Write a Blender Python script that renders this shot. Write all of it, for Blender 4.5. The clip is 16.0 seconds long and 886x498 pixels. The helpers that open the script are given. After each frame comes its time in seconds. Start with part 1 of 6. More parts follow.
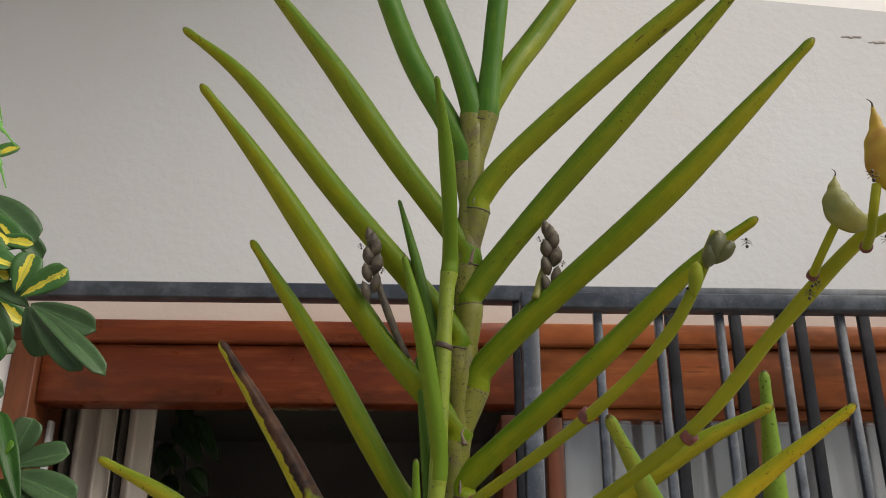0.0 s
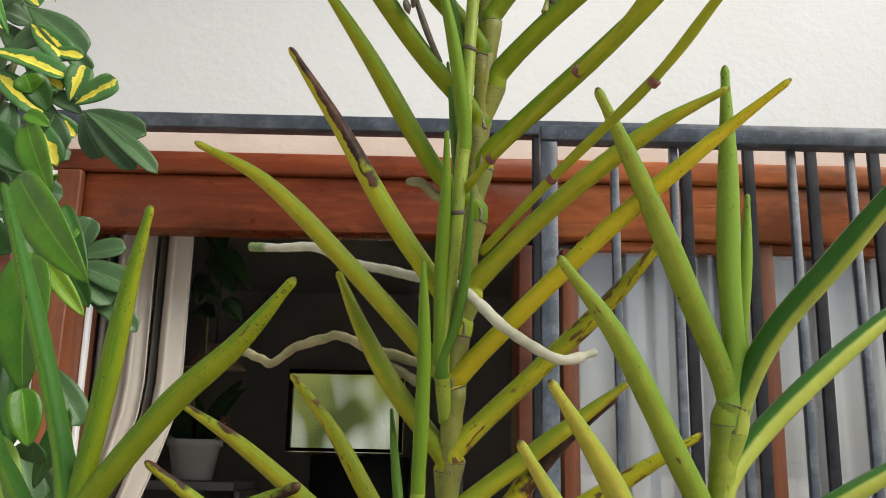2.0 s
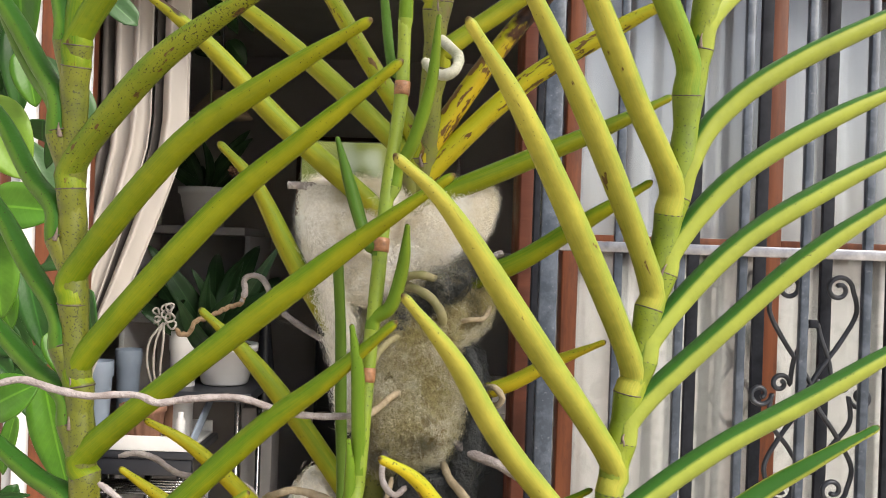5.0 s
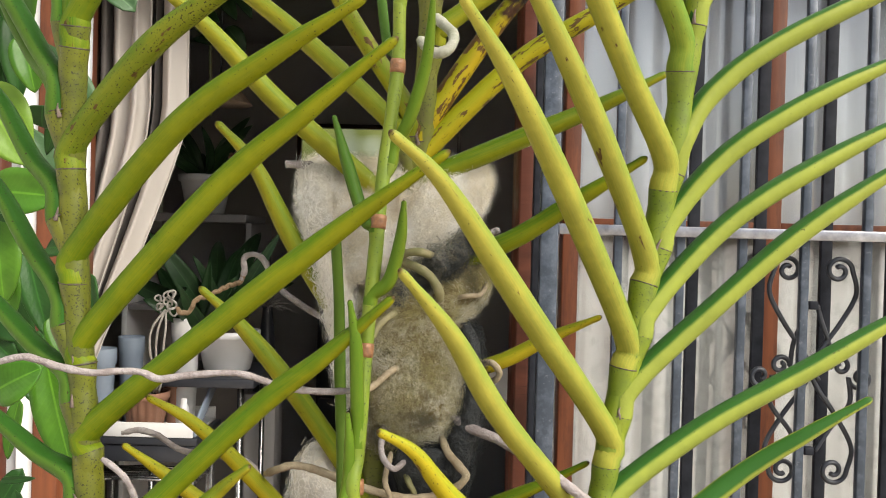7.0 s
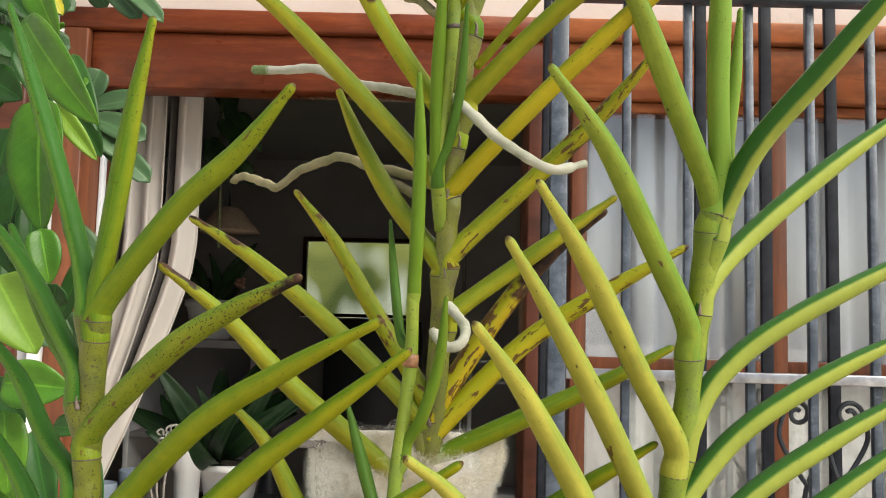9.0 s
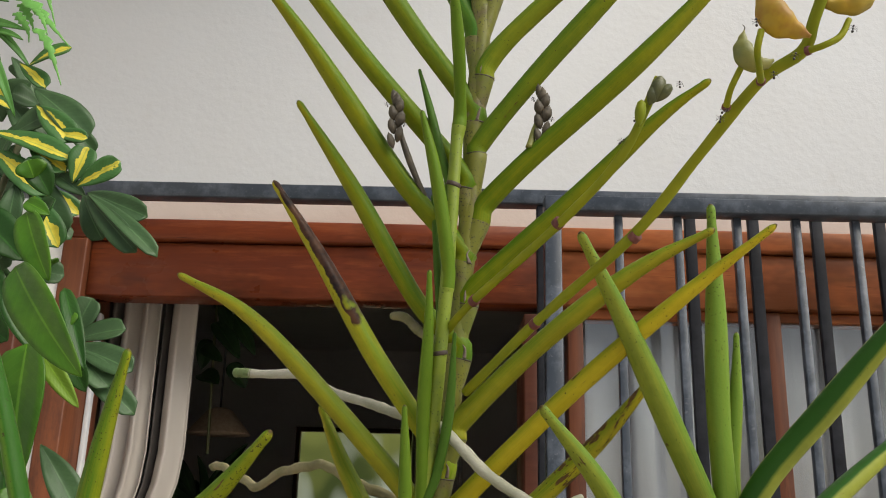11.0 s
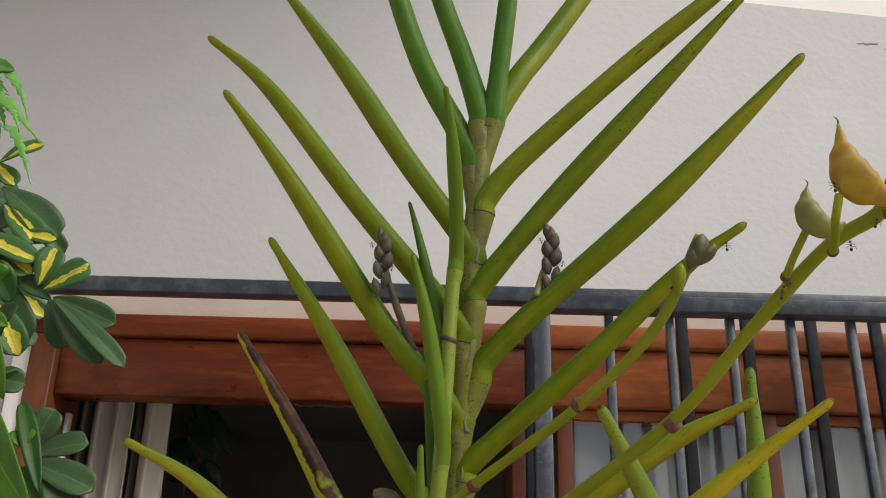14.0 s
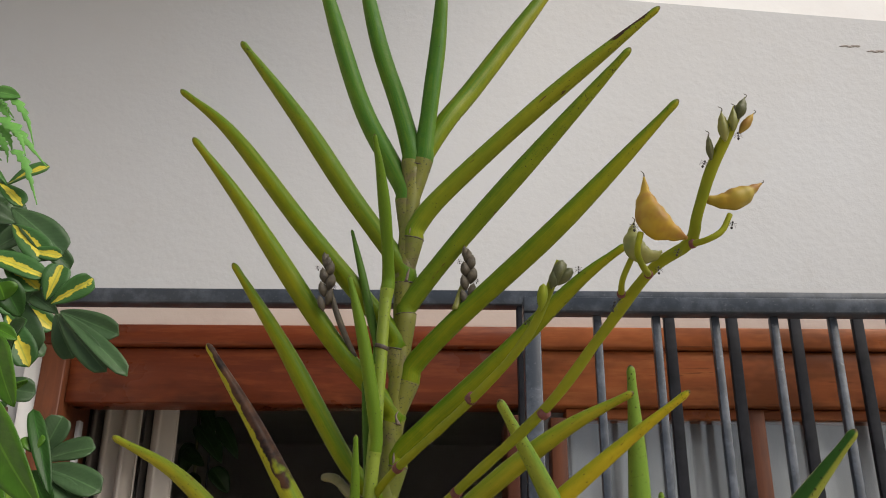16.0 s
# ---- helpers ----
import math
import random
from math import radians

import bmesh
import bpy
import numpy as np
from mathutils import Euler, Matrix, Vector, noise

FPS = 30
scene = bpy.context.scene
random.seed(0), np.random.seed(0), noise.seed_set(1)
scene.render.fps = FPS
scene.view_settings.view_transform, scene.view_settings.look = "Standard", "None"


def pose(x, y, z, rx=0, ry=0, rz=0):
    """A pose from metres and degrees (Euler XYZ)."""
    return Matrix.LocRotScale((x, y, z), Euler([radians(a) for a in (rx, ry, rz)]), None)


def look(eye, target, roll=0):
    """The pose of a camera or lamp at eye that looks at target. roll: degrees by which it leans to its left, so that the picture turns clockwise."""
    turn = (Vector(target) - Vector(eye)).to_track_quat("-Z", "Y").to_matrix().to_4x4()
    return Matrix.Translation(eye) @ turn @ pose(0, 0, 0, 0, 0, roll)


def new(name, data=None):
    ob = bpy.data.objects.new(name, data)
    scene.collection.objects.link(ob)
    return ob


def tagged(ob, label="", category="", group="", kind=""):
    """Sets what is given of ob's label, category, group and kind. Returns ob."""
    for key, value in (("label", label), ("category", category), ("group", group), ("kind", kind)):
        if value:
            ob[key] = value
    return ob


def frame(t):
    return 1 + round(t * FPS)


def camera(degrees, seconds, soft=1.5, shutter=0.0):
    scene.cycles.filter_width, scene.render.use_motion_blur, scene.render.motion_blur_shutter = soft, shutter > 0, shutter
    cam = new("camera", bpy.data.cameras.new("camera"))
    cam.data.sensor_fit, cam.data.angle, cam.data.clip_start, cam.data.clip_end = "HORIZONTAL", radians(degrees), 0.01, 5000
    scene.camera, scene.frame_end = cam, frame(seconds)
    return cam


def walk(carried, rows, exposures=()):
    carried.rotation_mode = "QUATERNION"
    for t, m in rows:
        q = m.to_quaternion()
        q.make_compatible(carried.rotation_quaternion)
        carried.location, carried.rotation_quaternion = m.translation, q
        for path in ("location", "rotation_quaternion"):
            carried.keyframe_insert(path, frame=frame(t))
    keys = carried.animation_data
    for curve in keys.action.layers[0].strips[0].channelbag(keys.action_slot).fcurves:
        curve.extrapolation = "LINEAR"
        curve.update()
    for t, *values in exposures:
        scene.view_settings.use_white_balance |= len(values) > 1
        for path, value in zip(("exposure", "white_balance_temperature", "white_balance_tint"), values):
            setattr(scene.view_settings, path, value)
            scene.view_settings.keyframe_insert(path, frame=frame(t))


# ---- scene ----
cam = camera(51.9, 16.0, 1.0)
PATH = [
    (0, (0.053, 0.17, 1.716), (0.105, 2.024, 2.466), 0.1),
    (0.5, (0.05, 0.159, 1.702), (0.122, 2.011, 2.454), 0.0),
    (1, (0.048, 0.146, 1.685), (0.101, 2.027, 2.362), 0.5),
    (1.5, (0.049, 0.136, 1.667), (0.068, 2.049, 2.25), 1.2),
    (2, (0.051, 0.127, 1.649), (0.061, 2.072, 2.117), 1.2),
    (2.5, (0.051, 0.127, 1.629), (0.06, 2.097, 1.974), 1.4),
    (3, (0.052, 0.126, 1.615), (0.063, 2.11, 1.864), 1.3),
    (3.5, (0.054, 0.123, 1.602), (0.069, 2.116, 1.765), 1.4),
    (4, (0.055, 0.126, 1.588), (0.074, 2.125, 1.67), 1.5),
    (4.5, (0.058, 0.129, 1.575), (0.063, 2.129, 1.6), 2.0),
    (7, (0.061, 0.126, 1.569), (0.064, 2.126, 1.537), 1.5),
    (7.5, (0.057, 0.124, 1.581), (0.058, 2.124, 1.563), 1.8),
    (8, (0.059, 0.125, 1.6), (0.054, 2.125, 1.617), 1.8),
    (8.5, (0.057, 0.121, 1.615), (0.048, 2.118, 1.719), 1.7),
    (9, (0.057, 0.119, 1.628), (0.045, 2.109, 1.82), 1.5),
    (9.5, (0.058, 0.117, 1.642), (0.047, 2.1, 1.904), 1.5),
    (10, (0.058, 0.114, 1.655), (0.043, 2.083, 2.006), 1.4),
    (12.5, (0.06, 0.151, 1.704), (0.064, 1.992, 2.485), 1.5),
    (13, (0.06, 0.155, 1.71), (0.073, 2.0, 2.483), 1.6),
    (14, (0.055, 0.156, 1.71), (0.074, 2.01, 2.461), 1.3),
    (14.5, (0.052, 0.156, 1.706), (0.072, 2.008, 2.461), 1.2),
    (15, (0.056, 0.146, 1.7), (0.069, 1.998, 2.456), 1.3),
    (15.5, (0.068, 0.122, 1.699), (0.074, 1.974, 2.456), 1.0),
    (16, (0.08, 0.109, 1.698), (0.078, 1.96, 2.454), 0.4),
]
EXPOSURES = [(0, -0.22, 6800, 10), (1, 0.16, 6660, 7), (1.5, 0.31, 6640, 6), (2, 0.44, 6640, 6), (2.5, 0.56, 6640, 8), (3, 0.98, 6640, 10), (4, 1.0, 6640, 10), (7, 0.86, 6620, 8), (8.5, 0.9, 6600, 6), (9, 0.78, 6620, 6), (9.5, 0.54, 6640, 6), (10, 0.38, 6640, 6), (12.5, -0.22, 6780, 10), (15, -0.22, 6760, 10), (16, -0.18, 6680, 10)]
walk(cam, [(t, look(eye, target, roll)) for t, eye, target, roll in PATH], EXPOSURES)

# ---- light: hazy bright sky, soft sun from behind the camera ----
world = bpy.data.worlds.new("sky")
scene.world = world
world.use_nodes = True
wn = world.node_tree
sky = wn.nodes.new("ShaderNodeTexSky")
sky.sky_type = 'NISHITA'
sky.sun_disc = False
sky.sun_elevation = radians(48)
sky.sun_rotation = radians(124)
sky.air_density, sky.dust_density, sky.ozone_density = 1.0, 4.0, 1.0
wn.nodes["Background"].inputs["Strength"].default_value = 0.10
wn.links.new(sky.outputs[0], wn.nodes["Background"].inputs["Color"])
# the sun comes through thin cloud from behind the camera: wide and soft
sun_data = bpy.data.lights.new("sun", 'SUN')
sun_data.energy, sun_data.angle, sun_data.color = 3.6, radians(50), (1.0, 0.965, 0.915)
sun = new("sun", sun_data)
sun.matrix_world = look((2.0, -1.35, 2.2), (0, 0, 0))

# ---- helpers ----
V = Vector


def mesh_of(name, bm, smooth=True):
    me = bpy.data.meshes.new(name)
    bm.normal_update()
    bm.to_mesh(me)
    bm.free()
    if smooth:
        for p in me.polygons:
            p.use_smooth = True
    return me


def part(name, bm, mat, parent=None, label="", smooth=True):
    ob = new(name, mesh_of(name, bm, smooth))
    if mat:
        ob.data.materials.append(mat)
    if parent:
        ob.parent = parent
    if label:
        ob["label"] = label
    return ob


def thing(name, label, category, group="", kind=""):
    return tagged(new(name), label, category, group, kind)


def box(bm, x0, x1, y0, y1, z0, z1, bevel=0.0):
    b = bmesh.new()
    bmesh.ops.create_cube(b, size=1.0, matrix=Matrix.Translation(((x0 + x1) / 2, (y0 + y1) / 2, (z0 + z1) / 2)) @ Matrix.Diagonal((x1 - x0, y1 - y0, z1 - z0, 1)))
    if bevel:
        bmesh.ops.bevel(b, geom=list(b.edges), offset=bevel, segments=2, affect='EDGES', profile=0.5)
    me = bpy.data.meshes.new("tmp")
    b.to_mesh(me)
    b.free()
    bm.from_mesh(me)
    bpy.data.meshes.remove(me)
    return bm


def boxed(*a, bevel=0.0):
    return box(bmesh.new(), *a, bevel=bevel)


def spline(pts, n):
    """n + 1 points along a smooth curve through pts, evenly spaced."""
    P = [V(p) for p in pts]
    P = [P[0] * 2 - P[1]] + P + [P[-1] * 2 - P[-2]]
    fine = []
    for i in range(1, len(P) - 2):
        for k in range(24):
            u = k / 24
            a, b, c, d = P[i - 1], P[i], P[i + 1], P[i + 2]
            fine.append(0.5 * (2 * b + (c - a) * u + (2 * a - 5 * b + 4 * c - d) * u * u + (3 * b - a - 3 * c + d) * u ** 3))
    fine.append(P[-2])
    acc = [0.0]
    for a, b in zip(fine, fine[1:]):
        acc.append(acc[-1] + (b - a).length)
    out, j = [], 0
    for k in range(n + 1):
        s = acc[-1] * k / n
        while j < len(acc) - 2 and acc[j + 1] < s:
            j += 1
        w = (s - acc[j]) / max(1e-9, acc[j + 1] - acc[j])
        out.append(fine[j].lerp(fine[j + 1], min(1, max(0, w))))
    return out


def tube(bm, pts, radius, sides=10, upward=V((0, 0, 1)), section=None, cap=True):
    """A tube along pts; radius(u) in metres; section(angle, u) scales it. Writes 'along' and 'across' on the points."""
    la = bm.verts.layers.float.get("along") or bm.verts.layers.float.new("along")
    lc = bm.verts.layers.float.get("across") or bm.verts.layers.float.new("across")
    n, rings, side = len(pts), [], None
    for i, p in enumerate(pts):
        d = (pts[min(n - 1, i + 1)] - pts[max(0, i - 1)]).normalized()
        if side is None:
            whole = (pts[-1] - pts[0]).normalized()
            side = whole.cross(upward)
            if side.length < 0.2:
                side = whole.cross(V((0.3, -1, 0.1)))
            if side.cross(d).length < 0.1:
                side = d.cross(V((0.3, -1, 0.1)))
        side = (side - d * side.dot(d)).normalized()
        top = side.cross(d)
        u = i / (n - 1)
        ring = []
        for k in range(sides):
            a = 2 * math.pi * k / sides
            r = radius(u) * (section(a, u) if section else 1.0)
            v = bm.verts.new(p + side * (math.cos(a) * r) + top * (math.sin(a) * r))
            v[la], v[lc] = u, math.sin(a)
            ring.append(v)
        rings.append(ring)
    for a, b in zip(rings, rings[1:]):
        for k in range(sides):
            bm.faces.new((a[k], b[k], b[(k + 1) % sides], a[(k + 1) % sides]))
    if cap:
        bm.faces.new(rings[0])
        bm.faces.new(rings[-1][::-1])
    return bm


def lathe(bm, profile, centre, sides=24):
    rings = []
    for r, z in profile:
        rings.append([bm.verts.new((centre[0] + r * math.cos(2 * math.pi * k / sides), centre[1] + r * math.sin(2 * math.pi * k / sides), centre[2] + z)) for k in range(sides)])
    for a, b in zip(rings, rings[1:]):
        for k in range(sides):
            bm.faces.new((a[k], a[(k + 1) % sides], b[(k + 1) % sides], b[k]))
    bm.faces.new(rings[0][::-1])
    bm.faces.new(rings[-1])
    return bm


# ---- materials ----
class Mat:
    def __init__(self, name, rough=0.5, metal=0.0, spec=0.5):
        self.m = bpy.data.materials.new(name)
        self.m.use_nodes = True
        self.t = self.m.node_tree
        self.b = self.t.nodes["Principled BSDF"]
        self.b.inputs["Roughness"].default_value = rough
        self.b.inputs["Metallic"].default_value = metal
        self.b.inputs["Specular IOR Level"].default_value = spec
        self.co = self.t.nodes.new("ShaderNodeTexCoord").outputs["Object"]

    def node(self, kind, **kw):
        n = self.t.nodes.new(kind)
        for k, v in kw.items():
            n.inputs[k].default_value = v
        return n

    def link(self, a, b):
        self.t.links.new(a, b)

    def scaled(self, s):
        mp = self.node("ShaderNodeMapping")
        mp.inputs["Scale"].default_value = s
        self.link(self.co, mp.inputs["Vector"])
        return mp.outputs[0]

    def noise(self, scale, detail=3.0, rough=0.55, stretch=None):
        n = self.node("ShaderNodeTexNoise", Scale=scale, Detail=detail, Roughness=rough)
        self.link(self.scaled(stretch) if stretch else self.co, n.inputs["Vector"])
        return n.outputs["Fac"]

    def attr(self, name):
        n = self.t.nodes.new("ShaderNodeAttribute")
        n.attribute_name = name
        return n.outputs["Fac"]

    def ramp(self, fac, *stops):
        n = self.t.nodes.new("ShaderNodeValToRGB")
        e = n.color_ramp.elements
        while len(e) < len(stops):
            e.new(0.5)
        for el, (p, c) in zip(e, stops):
            el.position = p
            el.color = (*c, 1) if isinstance(c, tuple) else (c, c, c, 1)
        self.link(fac, n.inputs[0])
        return n.outputs[0]

    def math(self, op, a, b):
        n = self.t.nodes.new("ShaderNodeMath")
        n.operation = op
        for s, v in zip(n.inputs, (a, b)):
            if isinstance(v, (int, float)):
                s.default_value = v
            else:
                self.link(v, s)
        return n.outputs[0]

    def mix(self, fac, a, b):
        n = self.t.nodes.new("ShaderNodeMixRGB")
        for s, v in zip(n.inputs, (fac, a, b)):
            if isinstance(v, (int, float)):
                s.default_value = v
            elif isinstance(v, tuple):
                s.default_value = (*v, 1)
            else:
                self.link(v, s)
        return n.outputs[0]

    def colour(self, c):
        if isinstance(c, tuple):
            self.b.inputs["Base Color"].default_value = (*c, 1)
        else:
            self.link(c, self.b.inputs["Base Color"])
        return self

    def bump(self, h, strength=0.3, dist=0.001):
        n = self.node("ShaderNodeBump", Strength=strength, Distance=dist)
        self.link(h, n.inputs["Height"])
        self.link(n.outputs[0], self.b.inputs["Normal"])
        return self

    def rough(self, fac):
        self.link(fac, self.b.inputs["Roughness"])
        return self

    def chance(self):
        return self.t.nodes.new("ShaderNodeObjectInfo").outputs["Random"]


def mottled(name, a, b, scale, rough=0.6, bump=0.2, dist=0.001, fine=None, metal=0.0, stretch=None):
    m = Mat(name, rough, metal)
    n = m.noise(scale, 4, 0.6, stretch)
    m.colour(m.mix(m.ramp(n, (0.3, 0.0), (0.7, 1.0)), a, b))
    m.bump(m.noise(fine or scale * 6, 4, 0.6, stretch), bump, dist)
    return m




def leaf_mat(name, low, high, speck=0.0, blotch=0.0, upper=None, burn=None, tip=0.955, gloss=0.46):
    """Fleshy cylindrical leaf: colour runs from low (foot) to high (tip); speck: fine dark dots; blotch: brown sores;
    upper: pigment of the grooved upper side; burn: from where on along the leaf it is scorched."""
    m = Mat(name, gloss, 0.0, 0.12)
    al = m.attr("along")
    c = m.mix(m.ramp(al, (0.0, 0.0), (0.95, 1.0)), low, high)
    c = m.mix(m.math('MULTIPLY', m.ramp(m.noise(70, 3), (0.35, 0.0), (0.7, 1.0)), 0.40), c, tuple(x * 0.58 for x in low))
    c = m.mix(m.math('MULTIPLY', m.ramp(m.noise(260, 2, 0.5), (0.45, 0.0), (0.75, 1.0)), 0.25), c, tuple(min(1, x * 1.35) for x in high))
    tint = m.math('MULTIPLY', m.chance(), 0.30)
    c = m.mix(tint, c, tuple(x * 0.72 for x in high))
    if upper:
        edge = m.math('ADD', m.attr("across"), m.math('MULTIPLY', m.noise(150, 2), 0.12))
        c = m.mix(m.ramp(edge, (0.50, 0.0), (0.72, 1.0)), c, upper)
    else:
        # greener upper side; the leaf's shading is painted in with it
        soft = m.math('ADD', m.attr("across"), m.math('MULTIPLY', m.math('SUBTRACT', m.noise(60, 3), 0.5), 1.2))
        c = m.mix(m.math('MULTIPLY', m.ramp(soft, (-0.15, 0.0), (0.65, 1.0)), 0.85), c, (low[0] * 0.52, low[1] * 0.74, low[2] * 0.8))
        streak = m.t.nodes.new("ShaderNodeCombineXYZ")
        m.link(m.math('MULTIPLY', al, 5.0), streak.inputs[0])
        m.link(m.math('MULTIPLY', m.attr("across"), 9.0), streak.inputs[1])
        m.link(m.math('MULTIPLY', m.chance(), 40.0), streak.inputs[2])
        sn = m.node("ShaderNodeTexNoise", Scale=1.6, Detail=4.0, Roughness=0.65)
        m.link(streak.outputs[0], sn.inputs["Vector"])
        c = m.mix(m.math('MULTIPLY', m.ramp(sn.outputs["Fac"], (0.42, 0.0), (0.66, 1.0)), 0.30), c, (high[0] * 1.25, high[1] * 1.1, high[2]))
    if blotch:
        way = m.t.nodes.new("ShaderNodeCombineXYZ")
        m.link(m.math('MULTIPLY', al, 15.0), way.inputs[0])
        m.link(m.math('MULTIPLY', m.attr("across"), 1.7), way.inputs[1])
        m.link(m.math('MULTIPLY', m.chance(), 40.0), way.inputs[2])
        bn = m.node("ShaderNodeTexNoise", Scale=1.0, Detail=3.0, Roughness=0.6)
        m.link(way.outputs[0], bn.inputs["Vector"])
        field = m.math('ADD', bn.outputs["Fac"], m.math('MULTIPLY', m.math('SUBTRACT', m.noise(500, 2), 0.5), 0.10))
        halo = m.ramp(field, (0.68 - 0.15 * blotch, 0.0), (0.74 - 0.15 * blotch, 1.0))
        c = m.mix(m.math('MULTIPLY', halo, 0.5), c, tuple(x * 0.6 for x in high))
        b = m.ramp(field, (0.72 - 0.15 * blotch, 0.0), (0.75 - 0.15 * blotch, 1.0))
        c = m.mix(m.math('MULTIPLY', b, 0.9), c, m.mix(m.noise(700, 2), (0.030, 0.014, 0.008), (0.13, 0.060, 0.030)))
    if speck:
        field = m.math('ADD', m.noise(1500, 1.5, 0.5), m.math('MULTIPLY', m.math('SUBTRACT', m.ramp(al, (0.45, 0.0), (1.0, 1.0)), 0.5), 0.11))
        field = m.math('ADD', field, m.math('MULTIPLY', m.math('SUBTRACT', m.noise(160, 2), 0.5), 0.10))
        if upper:
            field = m.math('ADD', field, m.math('MULTIPLY', m.ramp(edge, (0.40, 0.0), (0.58, 1.0), (0.78, 0.0)), 0.09))
        s = m.ramp(field, (0.725 - 0.08 * speck, 0.0), (0.75 - 0.08 * speck, 1.0))
        c = m.mix(m.math('MULTIPLY', s, 0.85), c, (0.030, 0.022, 0.010))
    if burn:
        e = m.math('ADD', al, m.math('MULTIPLY', m.math('SUBTRACT', m.noise(90, 3), 0.5), 0.5))
        f = m.ramp(e, (burn, 0.0), (burn + 0.05, 1.0))
        if burn < 0.6 or 0.75 < burn < 0.85:
            edge = m.math('ADD', m.attr("across"), m.math('MULTIPLY', m.math('SUBTRACT', m.noise(130, 3), 0.5), 1.6))
            low_edge = 0.0 if burn < 0.6 else 0.42
            f = m.math('MULTIPLY', f, m.ramp(edge, (low_edge, 0.0), (low_edge + 0.10, 1.0)))
        c = m.mix(f, c, m.mix(m.ramp(m.noise(190, 3), (0.35, 0.0), (0.65, 1.0)), (0.012, 0.008, 0.008), (0.065, 0.030, 0.016)))
    c = m.mix(m.ramp(m.math('ADD', al, m.math('MULTIPLY', m.noise(600, 2), 0.03)), (tip, 0.0), (tip + 0.03, 1.0)), c, (0.055, 0.034, 0.014))
    m.colour(c)
    m.rough(m.ramp(m.noise(240, 4, 0.6), (0.3, gloss - 0.08), (0.7, gloss + 0.14)))
    m.bump(m.math('ADD', m.noise(900, 3), m.math('MULTIPLY', m.noise(170, 3), 1.5)), 0.22, 0.0005)
    return m.m


LEAF = {
    "a": leaf_mat("olive_leaf", (0.089, 0.161, 0.006), (0.211, 0.207, 0.007), 0.12, 0.0),
    "g": leaf_mat("deep_green_leaf", (0.055, 0.145, 0.016), (0.120, 0.195, 0.014), 0.30),
    "y": leaf_mat("yellowing_leaf", (0.182, 0.219, 0.013), (0.292, 0.261, 0.018), 0.30, 0.15),
    "yy": leaf_mat("yellow_leaf", (0.340, 0.294, 0.014), (0.400, 0.323, 0.016), 0.5, 0.3),
    "ye": leaf_mat("edge_scarred_leaf", (0.195, 0.228, 0.016), (0.290, 0.261, 0.020), 0.30, 0.35, burn=0.80),
    "s": leaf_mat("scarred_leaf", (0.230, 0.252, 0.014), (0.330, 0.280, 0.018), 0.9, 0.95),
    "s2": leaf_mat("speckled_leaf", (0.089, 0.162, 0.009), (0.182, 0.201, 0.010), 0.80, 0.20),
    "burnt": leaf_mat("scorched_leaf", (0.227, 0.278, 0.015), (0.313, 0.278, 0.019), 0.5, 0.3, burn=0.50),
    "burnt2": leaf_mat("scorched_tip_leaf", (0.135, 0.205, 0.013), (0.238, 0.231, 0.013), 0.5, 0.35, burn=0.78),
    "rot": leaf_mat("blotched_yellow_leaf", (0.440, 0.340, 0.012), (0.330, 0.240, 0.018), 0.7, 1.35, burn=0.62),
    "ys": leaf_mat("spotted_yellow_leaf", (0.420, 0.340, 0.012), (0.330, 0.300, 0.016), 0.9, 0.95, burn=0.87),
    "tipd": leaf_mat("dark_tipped_leaf", (0.106, 0.173, 0.012), (0.190, 0.199, 0.014), 1.6, 0.6, burn=0.88),
    "gg": leaf_mat("grooved_green_leaf", (0.078, 0.158, 0.018), (0.064, 0.138, 0.015), 0.60, 0.0, upper=(0.024, 0.088, 0.008)),
    "gl": leaf_mat("two_tone_leaf", (0.222, 0.266, 0.046), (0.240, 0.266, 0.040), 0.10, 0.0, upper=(0.026, 0.088, 0.014)),
    "g2": leaf_mat("slim_green_leaf", (0.150, 0.205, 0.014), (0.100, 0.160, 0.014), 0.3),
    "g4": leaf_mat("slim_dark_leaf", (0.085, 0.150, 0.016), (0.070, 0.125, 0.018), 0.25),
    "s3": leaf_mat("freckled_leaf", (0.135, 0.209, 0.024), (0.210, 0.242, 0.030), 0.50, 0.10),
    "y3": leaf_mat("lime_leaf", (0.235, 0.252, 0.036), (0.325, 0.296, 0.048), 0.05, 0.26),
    "g3": leaf_mat("pale_green_leaf", (0.225, 0.290, 0.035), (0.140, 0.205, 0.028), 0.6),
}


def stem_mat(name, a, b, grey, more=0.0):
    m = Mat(name, 0.5, 0.0, 0.4)
    c = m.mix(m.ramp(m.noise(60, 3), (0.35, 0.0), (0.65, 1.0)), a, b)
    c = m.mix(m.math('MULTIPLY', m.ramp(m.noise(120, 4, 0.7), (0.50, 0.0), (0.68, 1.0)), 0.7), c, grey)
    dots = m.math('ADD', m.noise(1500, 1.5), m.math('MULTIPLY', m.math('SUBTRACT', m.noise(150, 2), 0.5), 0.22))
    c = m.mix(m.math('MULTIPLY', m.ramp(dots, (0.66 - more, 0.0), (0.70 - more, 1.0)), 0.8), c, (0.02, 0.02, 0.012))
    m.colour(c)
    m.bump(m.noise(400, 3), 0.15, 0.0006)
    return m.m


